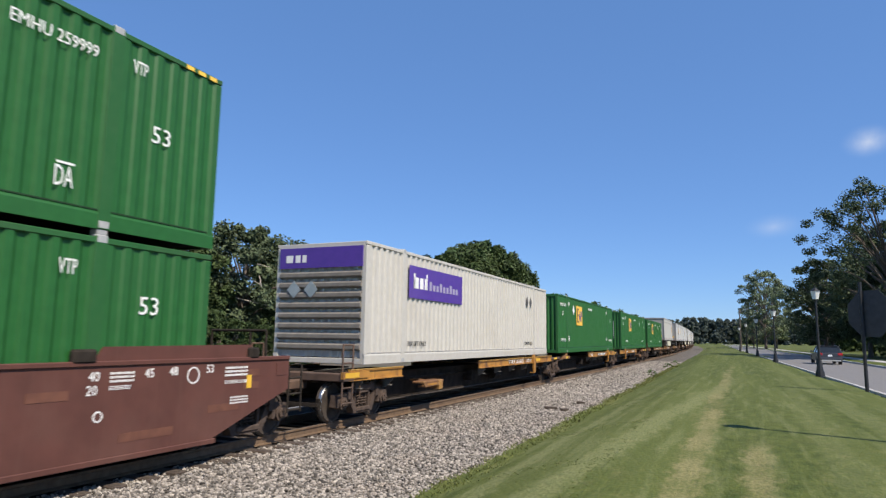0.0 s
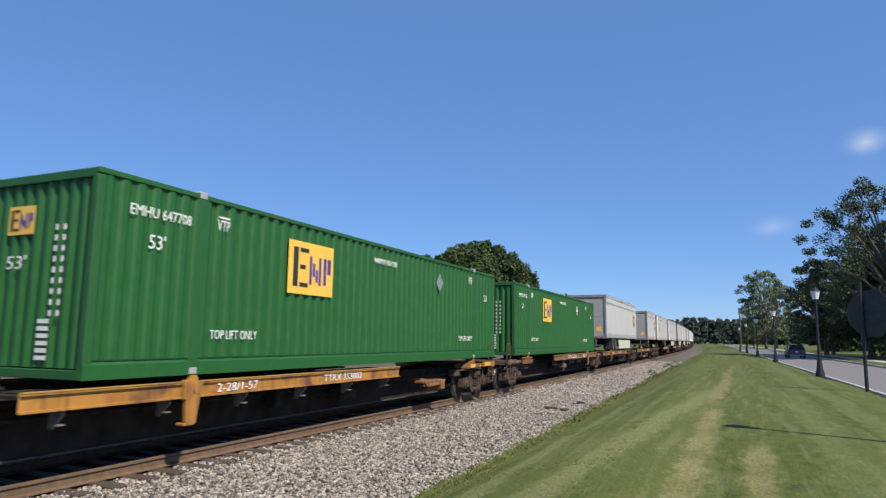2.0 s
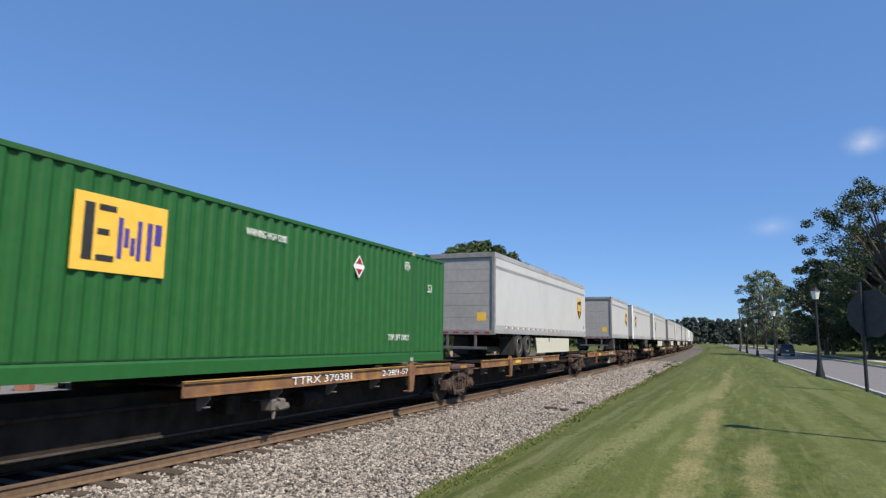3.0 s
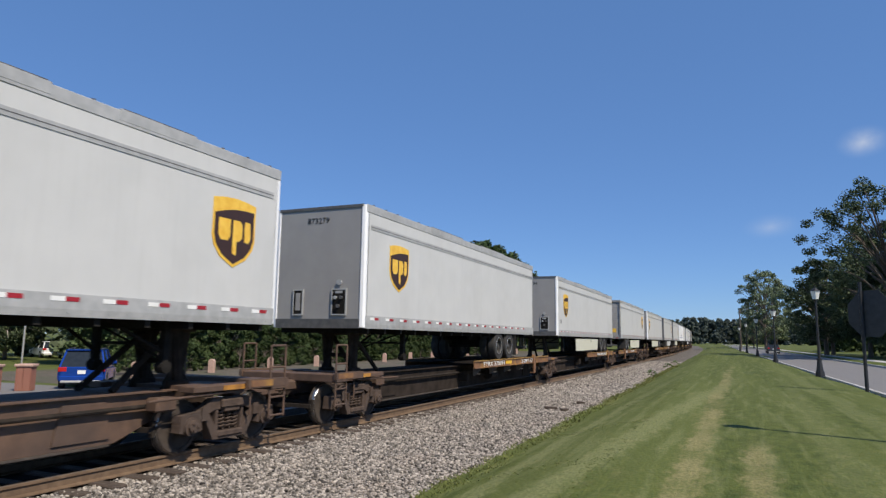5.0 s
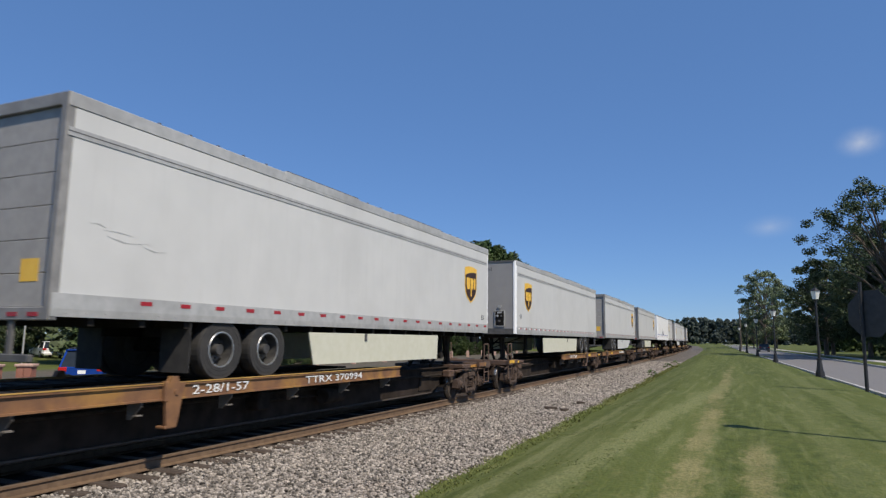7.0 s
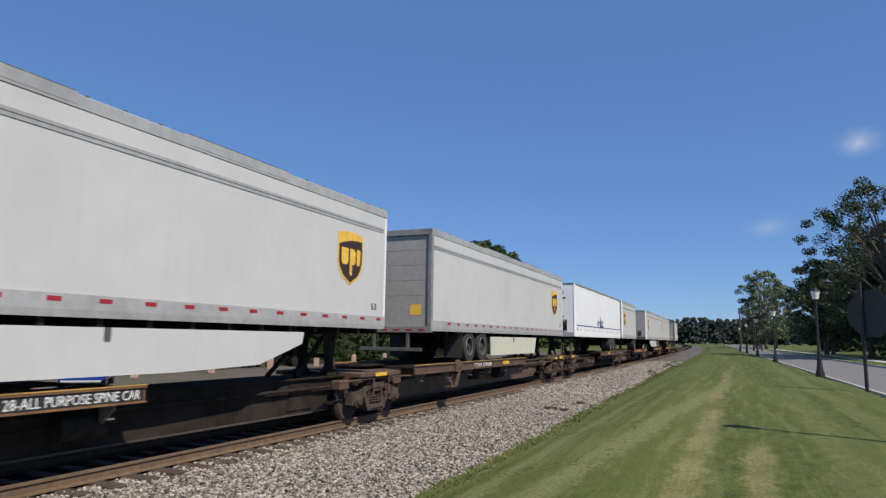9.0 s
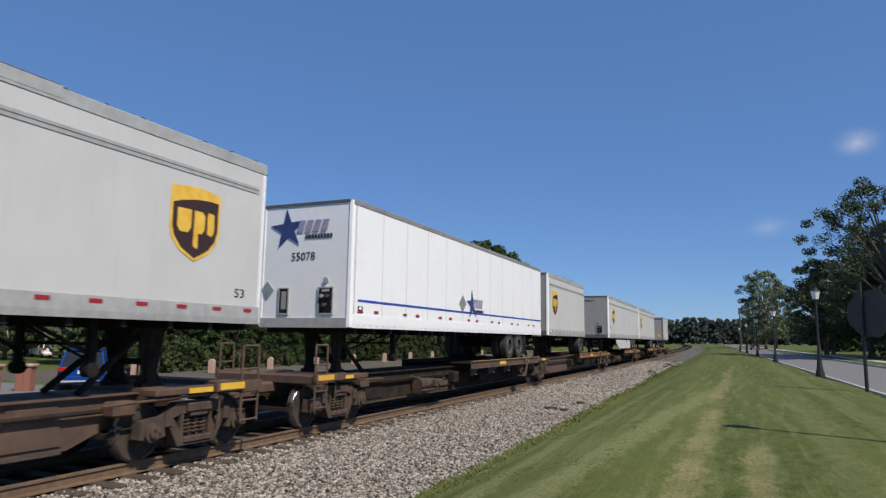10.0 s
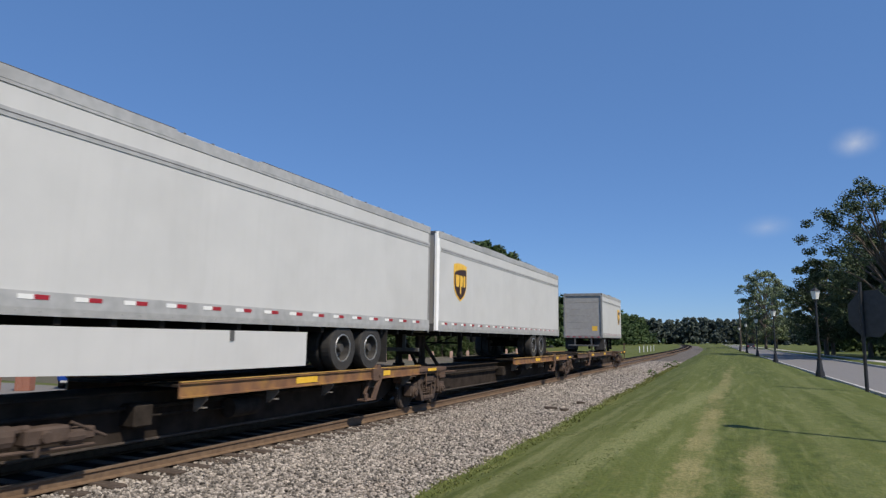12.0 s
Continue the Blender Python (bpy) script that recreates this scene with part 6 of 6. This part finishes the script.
def far_wood(name, label, spots, leaf, seed, per=60, size=0.62):
    """Distant woods: trunks and clumped crowns in one mesh."""
    rng = np.random.default_rng(seed)
    cs, rs = [], []
    for x, y, h in spots:
        z = ground_z(x, y)
        for k in range(16):
            q = (k + rng.random()) / 16
            w = h * 0.24 * (1.1 - q)
            cs.append((x + rng.normal() * w, y + rng.normal() * w, z + h * (0.06 + 0.88 * q)))
            rs.append(h * (0.06 + 0.05 * rng.random()))
    v, f = leaf_cloud(cs, rs, per, size, rng)
    ob = new(name, raw_mesh(name, v, f, M[leaf]))
    return tagged(ob, label, "woods", kind="stuff")


rnd = random.Random(9)
spots = [(-62 - rnd.random() * 12 - 0.1 * (i % 7), 8 + i * 1.3 + rnd.random() * 3, 6.5 + 3 * rnd.random() + 0.03 * i) for i in range(125)]
far_wood("wood_undergrowth", "dense dark-green undergrowth and young trees behind the first trees", spots, "leaf_dark", 30, 30, 0.5)
spots = []
for i in range(130):
    y = 190 + i * 3.2 + rnd.random() * 4
    spots.append((-56 - rnd.random() * 14 - 0.00009 * (y - 190) ** 2, y, 15 + 4 * rnd.random() + (y - 190) * 0.012))
far_wood("far_woods", "long line of dark-green woods beside the distant track", spots, "leaf_pine", 31)
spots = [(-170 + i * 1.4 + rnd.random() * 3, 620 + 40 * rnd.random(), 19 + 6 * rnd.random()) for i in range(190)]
far_wood("far_woods", "dark-green woods closing the view, haze painted into the leaf colour", spots, "leaf_far", 32, 130, 0.8)
spots = [(18 + i * 1.1 + rnd.random() * 4 - 0.03 * i, 150 + i * 4 + rnd.random() * 5, 9 + 4 * rnd.random()) for i in range(60)]
far_wood("far_woods", "distant trees along the street", spots, "leaf", 33)

# along the street
big = plant(broadleaf(21, 19.5, 8.6, 0.42, "leaf_dark", 150, 210, 0.13, "tall dark-green street tree with an open ragged crown", 0.22, clump=0.66), 15.0, 82, 1.0, 40)
mid = plant(broadleaf(25, 10.5, 4.2, 0.26, "leaf_dark", 95, 200, 0.115, "dark-green street tree with a dense crown", 0.16, clump=0.75), 11.4, 105, 1.28, 90)
pale = plant(broadleaf(29, 21.5, 8.2, 0.4, "leaf_grey", 120, 150, 0.22, "silvery-green tree with an airy crown down the street", 0.14, clump=0.7), 7.4, 200, 1.0, 10)
for x, y, k, src in ((17.5, 96, 0.85, big), (20.5, 84, 0.9, big), (13.0, 112, 1.2, mid), (15.0, 95, 1.25, mid), (19, 120, 1.3, mid), (24, 105, 0.9, big), (26, 92, 0.95, big), (16.5, 88, 1.1, mid), (22.5, 96, 1.2, mid), (14, 140, 1.2, mid), (5.2, 235, 1.0, mid), (3.6, 260, 1.0, mid), (11, 220, 0.9, pale)):
    again(src, x, y, k, rnd.random() * 360)
hedge = plant(broadleaf(41, 1.5, 2.0, 0.05, "leaf", 30, 90, 0.09, "low clipped green hedge shrub across the street", 0.02), 15.5, 62, 1.0, 0)
hedge["category"] = "shrub"
for i in range(9):
    again(hedge, 15.2 + rnd.random() * 2 + i * 0.1, 66 + i * 4.5, 0.8 + 0.4 * rnd.random(), rnd.random() * 360)
weed = plant(broadleaf(43, 0.55, 0.5, 0.02, "leaf_light", 22, 40, 0.05, "small weedy bush at the edge of the ballast", 0.02), -4.85, 43, 0.7, 0)
weed["category"] = "weed"
for x, y, k in ((-5.2, 57, 0.9), (-5.3, 66, 0.8)):
    again(weed, x, y, k, rnd.random() * 360)


# ---- street furniture ----
def street_lamp(h=4.35):
    t = thing("street_lamp", "black ornamental street lamp with a frosted lantern on the lawn", "street lamp", "lamps along the street")
    bm = bmesh.new()
    cyl(bm, (0, 0, 0.1), 0.22, 0.2, 0.25, "z", 12)
    cyl(bm, (0, 0, 0.5), 0.17, 0.1, 0.6, "z", 12)
    cyl(bm, (0, 0, 0.84), 0.13, 0.13, 0.06, "z", 12)
    part("base", bm, M["lamp_black"], t)
    bm = bmesh.new()
    cyl(bm, (0, 0, h * 0.48), 0.075, 0.05, h * 0.78, "z", 10)
    cyl(bm, (0, 0, h * 0.87), 0.09, 0.12, 0.1, "z", 10)
    part("post", bm, M["lamp_black"], t)
    bm = bmesh.new()
    cyl(bm, (0, 0, h * 0.93), 0.13, 0.22, 0.42, "z", 8)
    part("lantern", bm, M["lamp_glass"], t, "frosted glass lantern")
    bm = bmesh.new()
    cyl(bm, (0, 0, h * 0.93 + 0.28), 0.25, 0.06, 0.16, "z", 8)
    cyl(bm, (0, 0, h * 0.93 + 0.42), 0.03, 0.01, 0.16, "z", 8)
    part("cap", bm, M["lamp_black"], t)
    return t


lamp = street_lamp()
lamp.matrix_basis = pose(3.77, 37.9, 0)
for x, y in ((2.94, 61.5), (2.2, 84.3), (1.4, 107.5), (0.6, 131), (3.16, 12.5)):
    copy_thing(lamp, pose(x, y, ground_z(x, y)))


def street_sign():
    t = thing("street_sign", "dark back of a large street sign on a black post", "sign")
    part("post", strut(bmesh.new(), (0, 0, -0.2), (0, 0, 3.75), 0.06, 10), M["lamp_black"], t)
    oct_pts = [(0.25 + 0.82 * math.cos(math.pi / 8 + i * math.pi / 4), 2.65 + 0.86 * math.sin(math.pi / 8 + i * math.pi / 4)) for i in range(8)]
    part("sign_plate", prism(bmesh.new(), oct_pts, "y", 0.06, 0.075), M["sign_back"], t, "dark octagonal sign plate")
    return t


sign = street_sign()
sign.matrix_basis = pose(4.0, 26.5, 0, 0, 0, -40)

utility = thing("utility_pole", "slender wooden utility pole with a curved lamp arm", "utility pole")
bm = strut(bmesh.new(), (0, 0, -0.3), (0, 0, 11.5), 0.16, 10)
part("pole", bm, M["bark"], utility)
bm = bmesh.new()
for a, b in (((0, 0, 10.6), (0.9, 0, 11.4)), ((0.9, 0, 11.4), (2.4, 0, 11.7))):
    strut(bm, a, b, 0.05)
part("lamp_arm", bm, M["pole_grey"], utility)
utility.matrix_basis = pose(1.0, 165, -0.05) @ Matrix.Diagonal((0.8, 0.8, 0.8, 1))


# ---- cars ----
def car(name, label, paint, L=4.6, Wd=1.85, H=1.68, boxy=0.5):
    """Tail at y = 0, nose at y = L."""
    t = thing(name, label, "car")
    w = Wd / 2
    prof = [(0.05, 0.35), (0.0, 0.6), (0.02, 0.95), (0.12, 1.0), (L * 0.96, 0.86), (L, 0.62), (L * 0.98, 0.32), (L * 0.86, 0.26), (0.3, 0.26)]
    bm = prism(bmesh.new(), prof, "x", -w, w)
    bmesh.ops.bevel(bm, geom=[e for e in bm.edges if abs(e.verts[0].co.x - e.verts[1].co.x) < 0.01], offset=0.1, segments=3, affect="EDGES")
    part("body", bm, M[paint], t)
    bm = bmesh.new()
    lo = [(-w + 0.06, 0.06), (w - 0.06, 0.06), (w - 0.06, L * 0.7), (-w + 0.06, L * 0.7)]
    hi = [(-w + 0.25, 0.4), (w - 0.25, 0.4), (w - 0.25, L * 0.5), (-w + 0.25, L * 0.5)]
    va = [bm.verts.new((x, y, 0.97)) for x, y in lo]
    vb = [bm.verts.new((x, y, H - 0.04)) for x, y in hi]
    for i in range(4):
        bm.faces.new((va[i], va[(i + 1) % 4], vb[(i + 1) % 4], vb[i]))
    bm.faces.new(vb)
    bm.faces.new(va[::-1])
    part("window_band", bm, M["glass"], t, "dark glass windows")
    part("roof", boxm(-w + 0.22, w - 0.22, 0.3, L * 0.53, H - 0.05, H, bevel=0.02), M[paint], t)
    bm = bmesh.new()
    for sx in (1, -1):
        for ya, yb in ((0.08, 0.42), (L * 0.69, L * 0.5)):
            strut(bm, (sx * (w - 0.07), ya, 0.96), (sx * (w - 0.25), yb, H - 0.03), 0.045)
        strut(bm, (sx * (w - 0.06), L * 0.36, 0.96), (sx * (w - 0.25), L * 0.33, H - 0.03), 0.04)
    part("pillars", bm, M[paint], t)
    part("tailgate", boxm(-w + 0.12, w - 0.12, -0.02, 0.06, 0.55, 0.95, bevel=0.02), M[paint], t)
    part("rear_bumper", boxm(-w + 0.06, w - 0.06, -0.07, 0.1, 0.34, 0.58, bevel=0.05), M[paint], t)
    part("bumper_trim", boxm(-w + 0.14, w - 0.14, -0.085, 0.1, 0.27, 0.38, bevel=0.03), M["aluminium"], t, "silver lower bumper")
    for sx in (1, -1):
        part("roof_rail", strut(bmesh.new(), (sx * (w - 0.3), 0.5, H + 0.04), (sx * (w - 0.3), L * 0.5, H + 0.04), 0.02), M["dark_grey"], t)
    part("number_plate", boxm(-0.16, 0.16, -0.03, -0.022, 0.66, 0.82), M["mark_white"], t, "plain white number plate")
    for sx in (1, -1):
        part("tail_light", boxm(sx * (w - 0.36), sx * (w - 0.02), -0.035, 0.1, 0.76, 0.96, bevel=0.02), M["lamp_red"], t)
        part("mirror", boxm(sx * w, sx * (w + 0.17), L * 0.62, L * 0.62 + 0.1, 1.0, 1.14, bevel=0.02), M[paint], t)
        for y in (0.8, L - 0.9):
            wm = to_mesh("wheel", ring(bmesh.new(), (0, 0, 0), 0.35, 0.2, 0.22, "x", 20), M["rubber"])
            q = share("wheel", wm, t, (sx * (w - 0.1), y, 0.35))
            part("rim", cyl(bmesh.new(), (0, 0, 0), 0.21, 0.2, 0.16, "x", 16), M["rim"], q)
    return t


suv = car("suv", "blue sport utility vehicle parked beyond the track", "car_blue", 4.6, 1.9, 1.72)
suv.matrix_basis = pose(-26.6, 20.3, -0.84, 0, 0, 45)
street_car = car("car", "dark sedan driving away along the street", "car_dark", 4.7, 1.85, 1.55)
street_car.matrix_basis = pose(8.4, 66, -0.11)
for x, y, rz in ((-62, 44, 70), (-66, 40, 100)):
    c2 = car("parked_car", "white car parked far beyond the railway", "car_white", 4.8, 1.9, 1.6)
    c2.matrix_basis = pose(x, y, ground_z(x, y) + 0.02, 0, 0, rz)


# ---- posts beyond the track ----
def marker_post():
    t = thing("marker_post", "small pinkish stone post with a rounded top", "stone post", "row of stone posts")
    bm = bmesh.new()
    pts = [(-0.19, -0.2), (0.19, -0.2), (0.19, 0.72)] + [(0.19 * math.cos(a), 0.72 + 0.19 * math.sin(a)) for a in (0.5, 1.05, 1.57, 2.1, 2.65)] + [(-0.19, 0.72)]
    prism(bm, pts, "y", -0.17, 0.17)
    bmesh.ops.bevel(bm, geom=list(bm.edges), offset=0.015, segments=1, affect="EDGES")
    part("shaft", bm, M["stone_post"], t)
    return t


mp0 = marker_post()
mp0.matrix_basis = pose(-31.5, 27.4, -0.86, 0, 0, 30)
for i in range(1, 14):
    y = 27.4 + i * 6.3
    copy_thing(mp0, pose(-31.5 - 0.25 * i, y, ground_z(-31.5 - 0.25 * i, y), 0, 0, 20))


def brick_pillar():
    t = thing("brick_pillar", "short red brick pillar with a stone cap", "pillar", "brick pillars beyond the track")
    part("core", boxm(-0.25, 0.25, -0.25, 0.25, -0.2, 1.02), M["concrete"], t)
    me = to_mesh("brick", boxm(-0.125, 0.125, -0.05, 0.05, -0.035, 0.035, bevel=0.005), M["brick"])
    for k in range(12):
        for s4 in range(4):
            for j in (-1, 1):
                m = Matrix.Rotation(radians(90 * s4), 4, "Z") @ Matrix.Translation((j * 0.135 + (0.02 if k % 2 else -0.02), -0.25, 0.06 + k * 0.083))
                share("brick", me, t, m)
    part("cap", boxm(-0.36, 0.36, -0.36, 0.36, 1.02, 1.14, bevel=0.03), M["stone_post"], t, "stone cap")
    return t


bp0 = brick_pillar()
bp0.matrix_basis = pose(-28.8, 16.2, -0.86, 0, 0, 35)
for x, y in ((-28.2, 17.4), (-27.8, 18.6)):
    copy_thing(bp0, pose(x, y, -0.86, 0, 0, 35))

def bollard():
    t = thing("bollard", "white painted post in a row beyond the track", "bollard", "row of white posts")
    bm = bmesh.new()
    cyl(bm, (0, 0, 0.55), 0.1, 0.09, 1.5, "z", 10)
    cyl(bm, (0, 0, 1.34), 0.09, 0.04, 0.08, "z", 10)
    part("shaft", bm, M["car_white"], t)
    return t


bl = bollard()
bl.matrix_basis = pose(-19.5, 150, ground_z(-19.5, 150))
for i in range(1, 5):
    copy_thing(bl, pose(-19.5 - 0.12 * i, 150 + i * 8, ground_z(-20, 150 + i * 8)))

# scraps of timber on the ballast
for x, y, rz, k in ((-5.35, 20.3, 20, 1.0), (-4.85, 20.0, 65, 0.8), (-4.9, 22.5, 10, 0.7)):
    ob = new("timber_scrap", to_mesh("timber_scrap", boxm(-0.2 * k, 0.2 * k, -0.06, 0.06, 0.0, 0.08, bevel=0.015), M["tie"]))
    ob.matrix_basis = pose(x, y, RAIL_Z - 0.235, 4, 3, rz)
    tagged(ob, "dark splintered timber scrap lying on the ballast", "timber scrap")

pole = thing("lamp_pole", "grey street lamp pole with a curved arm beyond the track", "street lamp")
bm = bmesh.new()
strut(bm, (0, 0, -0.2), (0, 0, 6.2), 0.08)
part("mast", bm, M["pole_grey"], pole)
bm = bmesh.new()
strut(bm, (0, 0, 6.2), (0.5, 0, 6.9), 0.05)
strut(bm, (0.5, 0, 6.9), (1.6, 0, 7.2), 0.05)
box(bm, 1.5, 2.1, -0.1, 0.1, 7.15, 7.28, 0.03)
part("arm", bm, M["pole_grey"], pole)
pole.matrix_basis = pose(-53, 35, -0.86, 0, 0, 20)


def house(x, y, rz, w, d, h, roof_h):
    t = thing("house", "white house with a grey roof half hidden by trees", "house")
    part("wall", boxm(-w / 2, w / 2, 0, d, 0, h), M["wall_white"], t)
    part("roof", prism(bmesh.new(), [(-0.4, h), (d + 0.4, h), (d / 2, h + roof_h)], "x", -w / 2 - 0.4, w / 2 + 0.4), M["roof_grey"], t)
    for k in range(3):
        xx = -w / 2 + (k + 0.5) * w / 3
        f = part("window", boxm(xx - 0.5, xx + 0.5, -0.05, 0.02, 1.0, 2.3), M["concrete"], t)
        part("pane", boxm(xx - 0.42, xx + 0.42, -0.06, -0.05, 1.08, 2.22), M["glass"], f)
    t.matrix_basis = pose(x, y, -0.9, 0, 0, rz)
    return t


house(-100, 58, 60, 10, 8, 4.2, 2.4)

# cloud puffs far off, drifting
def cloud(label, w, h, strength, seed):
    m = bpy.data.materials.new("thin_cloud")
    m.use_nodes = True
    nt = m.node_tree
    nt.nodes.remove(nt.nodes["Principled BSDF"])
    out = nt.nodes["Material Output"]
    tr, em, mx = nt.nodes.new("ShaderNodeBsdfTransparent"), nt.nodes.new("ShaderNodeEmission"), nt.nodes.new("ShaderNodeMixShader")
    em.inputs[0].default_value, em.inputs[1].default_value = (0.85, 0.9, 1.0, 1), 0.78
    tc = nt.nodes.new("ShaderNodeTexCoord")
    gr = nt.nodes.new("ShaderNodeTexGradient")
    gr.gradient_type = "QUADRATIC_SPHERE"
    mp = nt.nodes.new("ShaderNodeMapping")
    mp.inputs["Scale"].default_value = (2 / w, 0.02, 2 / h)
    ns = nt.nodes.new("ShaderNodeTexNoise")
    ns.inputs["Scale"].default_value, ns.inputs["Detail"].default_value = 3.0 / w, 3
    mu = nt.nodes.new("ShaderNodeMath")
    mu.operation = "MULTIPLY"
    mu2 = nt.nodes.new("ShaderNodeMath")
    mu2.operation = "MULTIPLY"
    mu2.inputs[1].default_value = strength
    nt.links.new(tc.outputs["Object"], mp.inputs[0])
    nt.links.new(mp.outputs[0], gr.inputs[0])
    nt.links.new(tc.outputs["Object"], ns.inputs["Vector"])
    nt.links.new(gr.outputs[0], mu.inputs[0])
    nt.links.new(ns.outputs[0], mu.inputs[1])
    nt.links.new(mu.outputs[0], mu2.inputs[0])
    nt.links.new(mu2.outputs[0], mx.inputs[0])
    nt.links.new(tr.outputs[0], mx.inputs[1])
    nt.links.new(em.outputs[0], mx.inputs[2])
    nt.links.new(mx.outputs[0], out.inputs[0])
    ob = new("cloud", to_mesh("cloud", prism(bmesh.new(), [(w / 2 * math.cos(i * 0.5236), h / 2 * math.sin(i * 0.5236)) for i in range(12)], "y", -1, 1), m))
    return tagged(ob, label, "cloud")


cloud_a = cloud("small faint white cloud puff in the sky", 175, 125, 0.65, 1)
cloud_b = cloud("thin pinkish cloud wisp in the sky", 210, 100, 0.3, 2)
# ---- ballast stones, grass and ties ----
def stones(name, label, y0, y1, n, size, seed):
    rng = np.random.default_rng(seed)
    ico = bmesh.new()
    bmesh.ops.create_icosphere(ico, subdivisions=1, radius=1)
    base = np.array([v.co[:] for v in ico.verts])
    faces = np.array([[v.index for v in f.verts] for f in ico.faces])
    ico.free()
    y = y0 + (y1 - y0) * rng.random(n) ** 1.25
    u = rng.random(n)
    tx = np.array([track_x(v) for v in y])
    le = np.array([lawn_edge(v) for v in y])
    rag = np.array([0.16 * noise.noise((0.3, v * 0.55, 7)) + 0.08 * noise.noise((4, v * 1.9, 2)) for v in y])
    x = tx + 0.85 + (le + rag + 0.14 - tx - 0.85) * u
    z = RAIL_Z - 0.25 + rng.random(n) * 0.03 - 0.01 * np.clip((x - tx - 1.6) / 2.5, 0, 1) + 0.026 * np.clip((1.7 - x + tx) / 0.6, 0, 1)
    y = y + 0.07 * np.sin(x * 9)
    s = size * (0.55 + 0.75 * rng.random((n, 1, 1)))
    v = base[None] * (0.75 + 0.5 * rng.random((n, len(base), 1))) * s * (1 + 0.5 * (rng.random((n, 1, 3)) - 0.5))
    a = rng.random(n) * 6.283
    c, sn = np.cos(a)[:, None], np.sin(a)[:, None]
    v = np.stack([v[..., 0] * c - v[..., 1] * sn, v[..., 0] * sn + v[..., 1] * c, v[..., 2] * 0.8], -1)
    v += np.stack([x, y, z], -1)[:, None]
    f = (faces[None] + (np.arange(n) * len(base))[:, None, None]).reshape(-1, 3)
    ob = new(name, raw_mesh(name, v.reshape(-1, 3), f, M["stone"]))
    return tagged(ob, label, "gravel", kind="stuff")


stones("ballast_stones", "pale grey and tan crushed ballast stones", 3.5, 30, 62000, 0.027, 5)
stones("ballast_stones", "pale grey crushed ballast stones farther off", 26, 75, 20000, 0.044, 6)


def grass(name, label, xs, y0, y1, n, height, seed, mat, power=1.4, lean=0.4):
    rng = np.random.default_rng(seed)
    y = y0 + (y1 - y0) * rng.random(n) ** power
    x = np.array([xs(v, r) for v, r in zip(y, rng.random(n))])
    z = np.array([ground_z(p, q) for p, q in zip(x, y)])
    h = height * (0.5 + rng.random(n))
    a = rng.random(n) * 6.283
    lx, ly = rng.normal(size=n) * lean * h, rng.normal(size=n) * lean * h
    w = 0.006 + 0.0007 * y
    p = np.stack([x, y, z - 0.01], -1)
    v = np.stack([p + np.stack([np.cos(a) * w, np.sin(a) * w, 0 * w], -1), p - np.stack([np.cos(a) * w, np.sin(a) * w, 0 * w], -1), p + np.stack([lx, ly, h], -1)], 1)
    ob = new(name, raw_mesh(name, v.reshape(-1, 3), np.arange(3 * n).reshape(-1, 3), M[mat]))
    return tagged(ob, label, "grass", kind="stuff")


grass("lawn_grass", "short mown green grass blades", lambda y, r: lawn_edge(y) + 0.1 + r * (2.0 + 0.42 * y), 4.5, 30, 26000, 0.012, 7, "blade", lean=2.6)
grass("verge_grass", "longer ragged grass along the ballast", lambda y, r: lawn_edge(y) + 0.16 * noise.noise((0.3, y * 0.55, 7)) + 0.08 * noise.noise((4, y * 1.9, 2)) - 0.16 + 0.75 * r * r, 4, 62, 15000, 0.048, 8, "blade", 1.2, 1.1)

tie_me = []
for k in range(3):
    bm = boxm(-1.3, 1.3, -0.115, 0.115, -0.345, -0.172)
    bmesh.ops.bevel(bm, geom=list(bm.edges), offset=0.012 + 0.004 * k, segments=1, affect="EDGES")
    for v in bm.verts:
        v.co += Vector((0.02 * noise.noise(v.co * 3 + Vector((k, 0, 0))), 0.012 * noise.noise(v.co * 5), 0))
    tie_me.append(to_mesh("tie", bm, M["tie"]))
rnd = random.Random(2)
for i in range(230):
    y = 1.0 + i * 0.52
    share("tie", tie_me[i % 3], track, track_pose(y, RAIL_Z + rnd.uniform(-0.012, 0.006)) @ pose(rnd.uniform(-0.06, 0.06), 0, 0, 0, 0, rnd.uniform(-1.2, 1.2)))


# ---- movement ----
def motions():
    for ob, s, z, flip in MOVERS:
        walk(ob, [(t, track_pose(s - SPEED * t, RAIL_Z + z, flip)) for t in range(13)])
    walk(street_car, [(t, pose(8.8 - 0.0265 * y, y, -0.11, 0, 0, 1.5)) for t, y in ((0, 63.5), (1.5, 82), (3, 99), (4.8, 119), (7.2, 145), (9.6, 170), (12, 195))])
    for ob, x0, x1, zz in ((cloud_a, 416, 379, 649), (cloud_b, 132, 110, 388)):
        walk(ob, [(t, pose(x0 + (x1 - x0) * t / 12, 2400, zz, 0, 0, -14)) for t in (0, 12)])


motions()
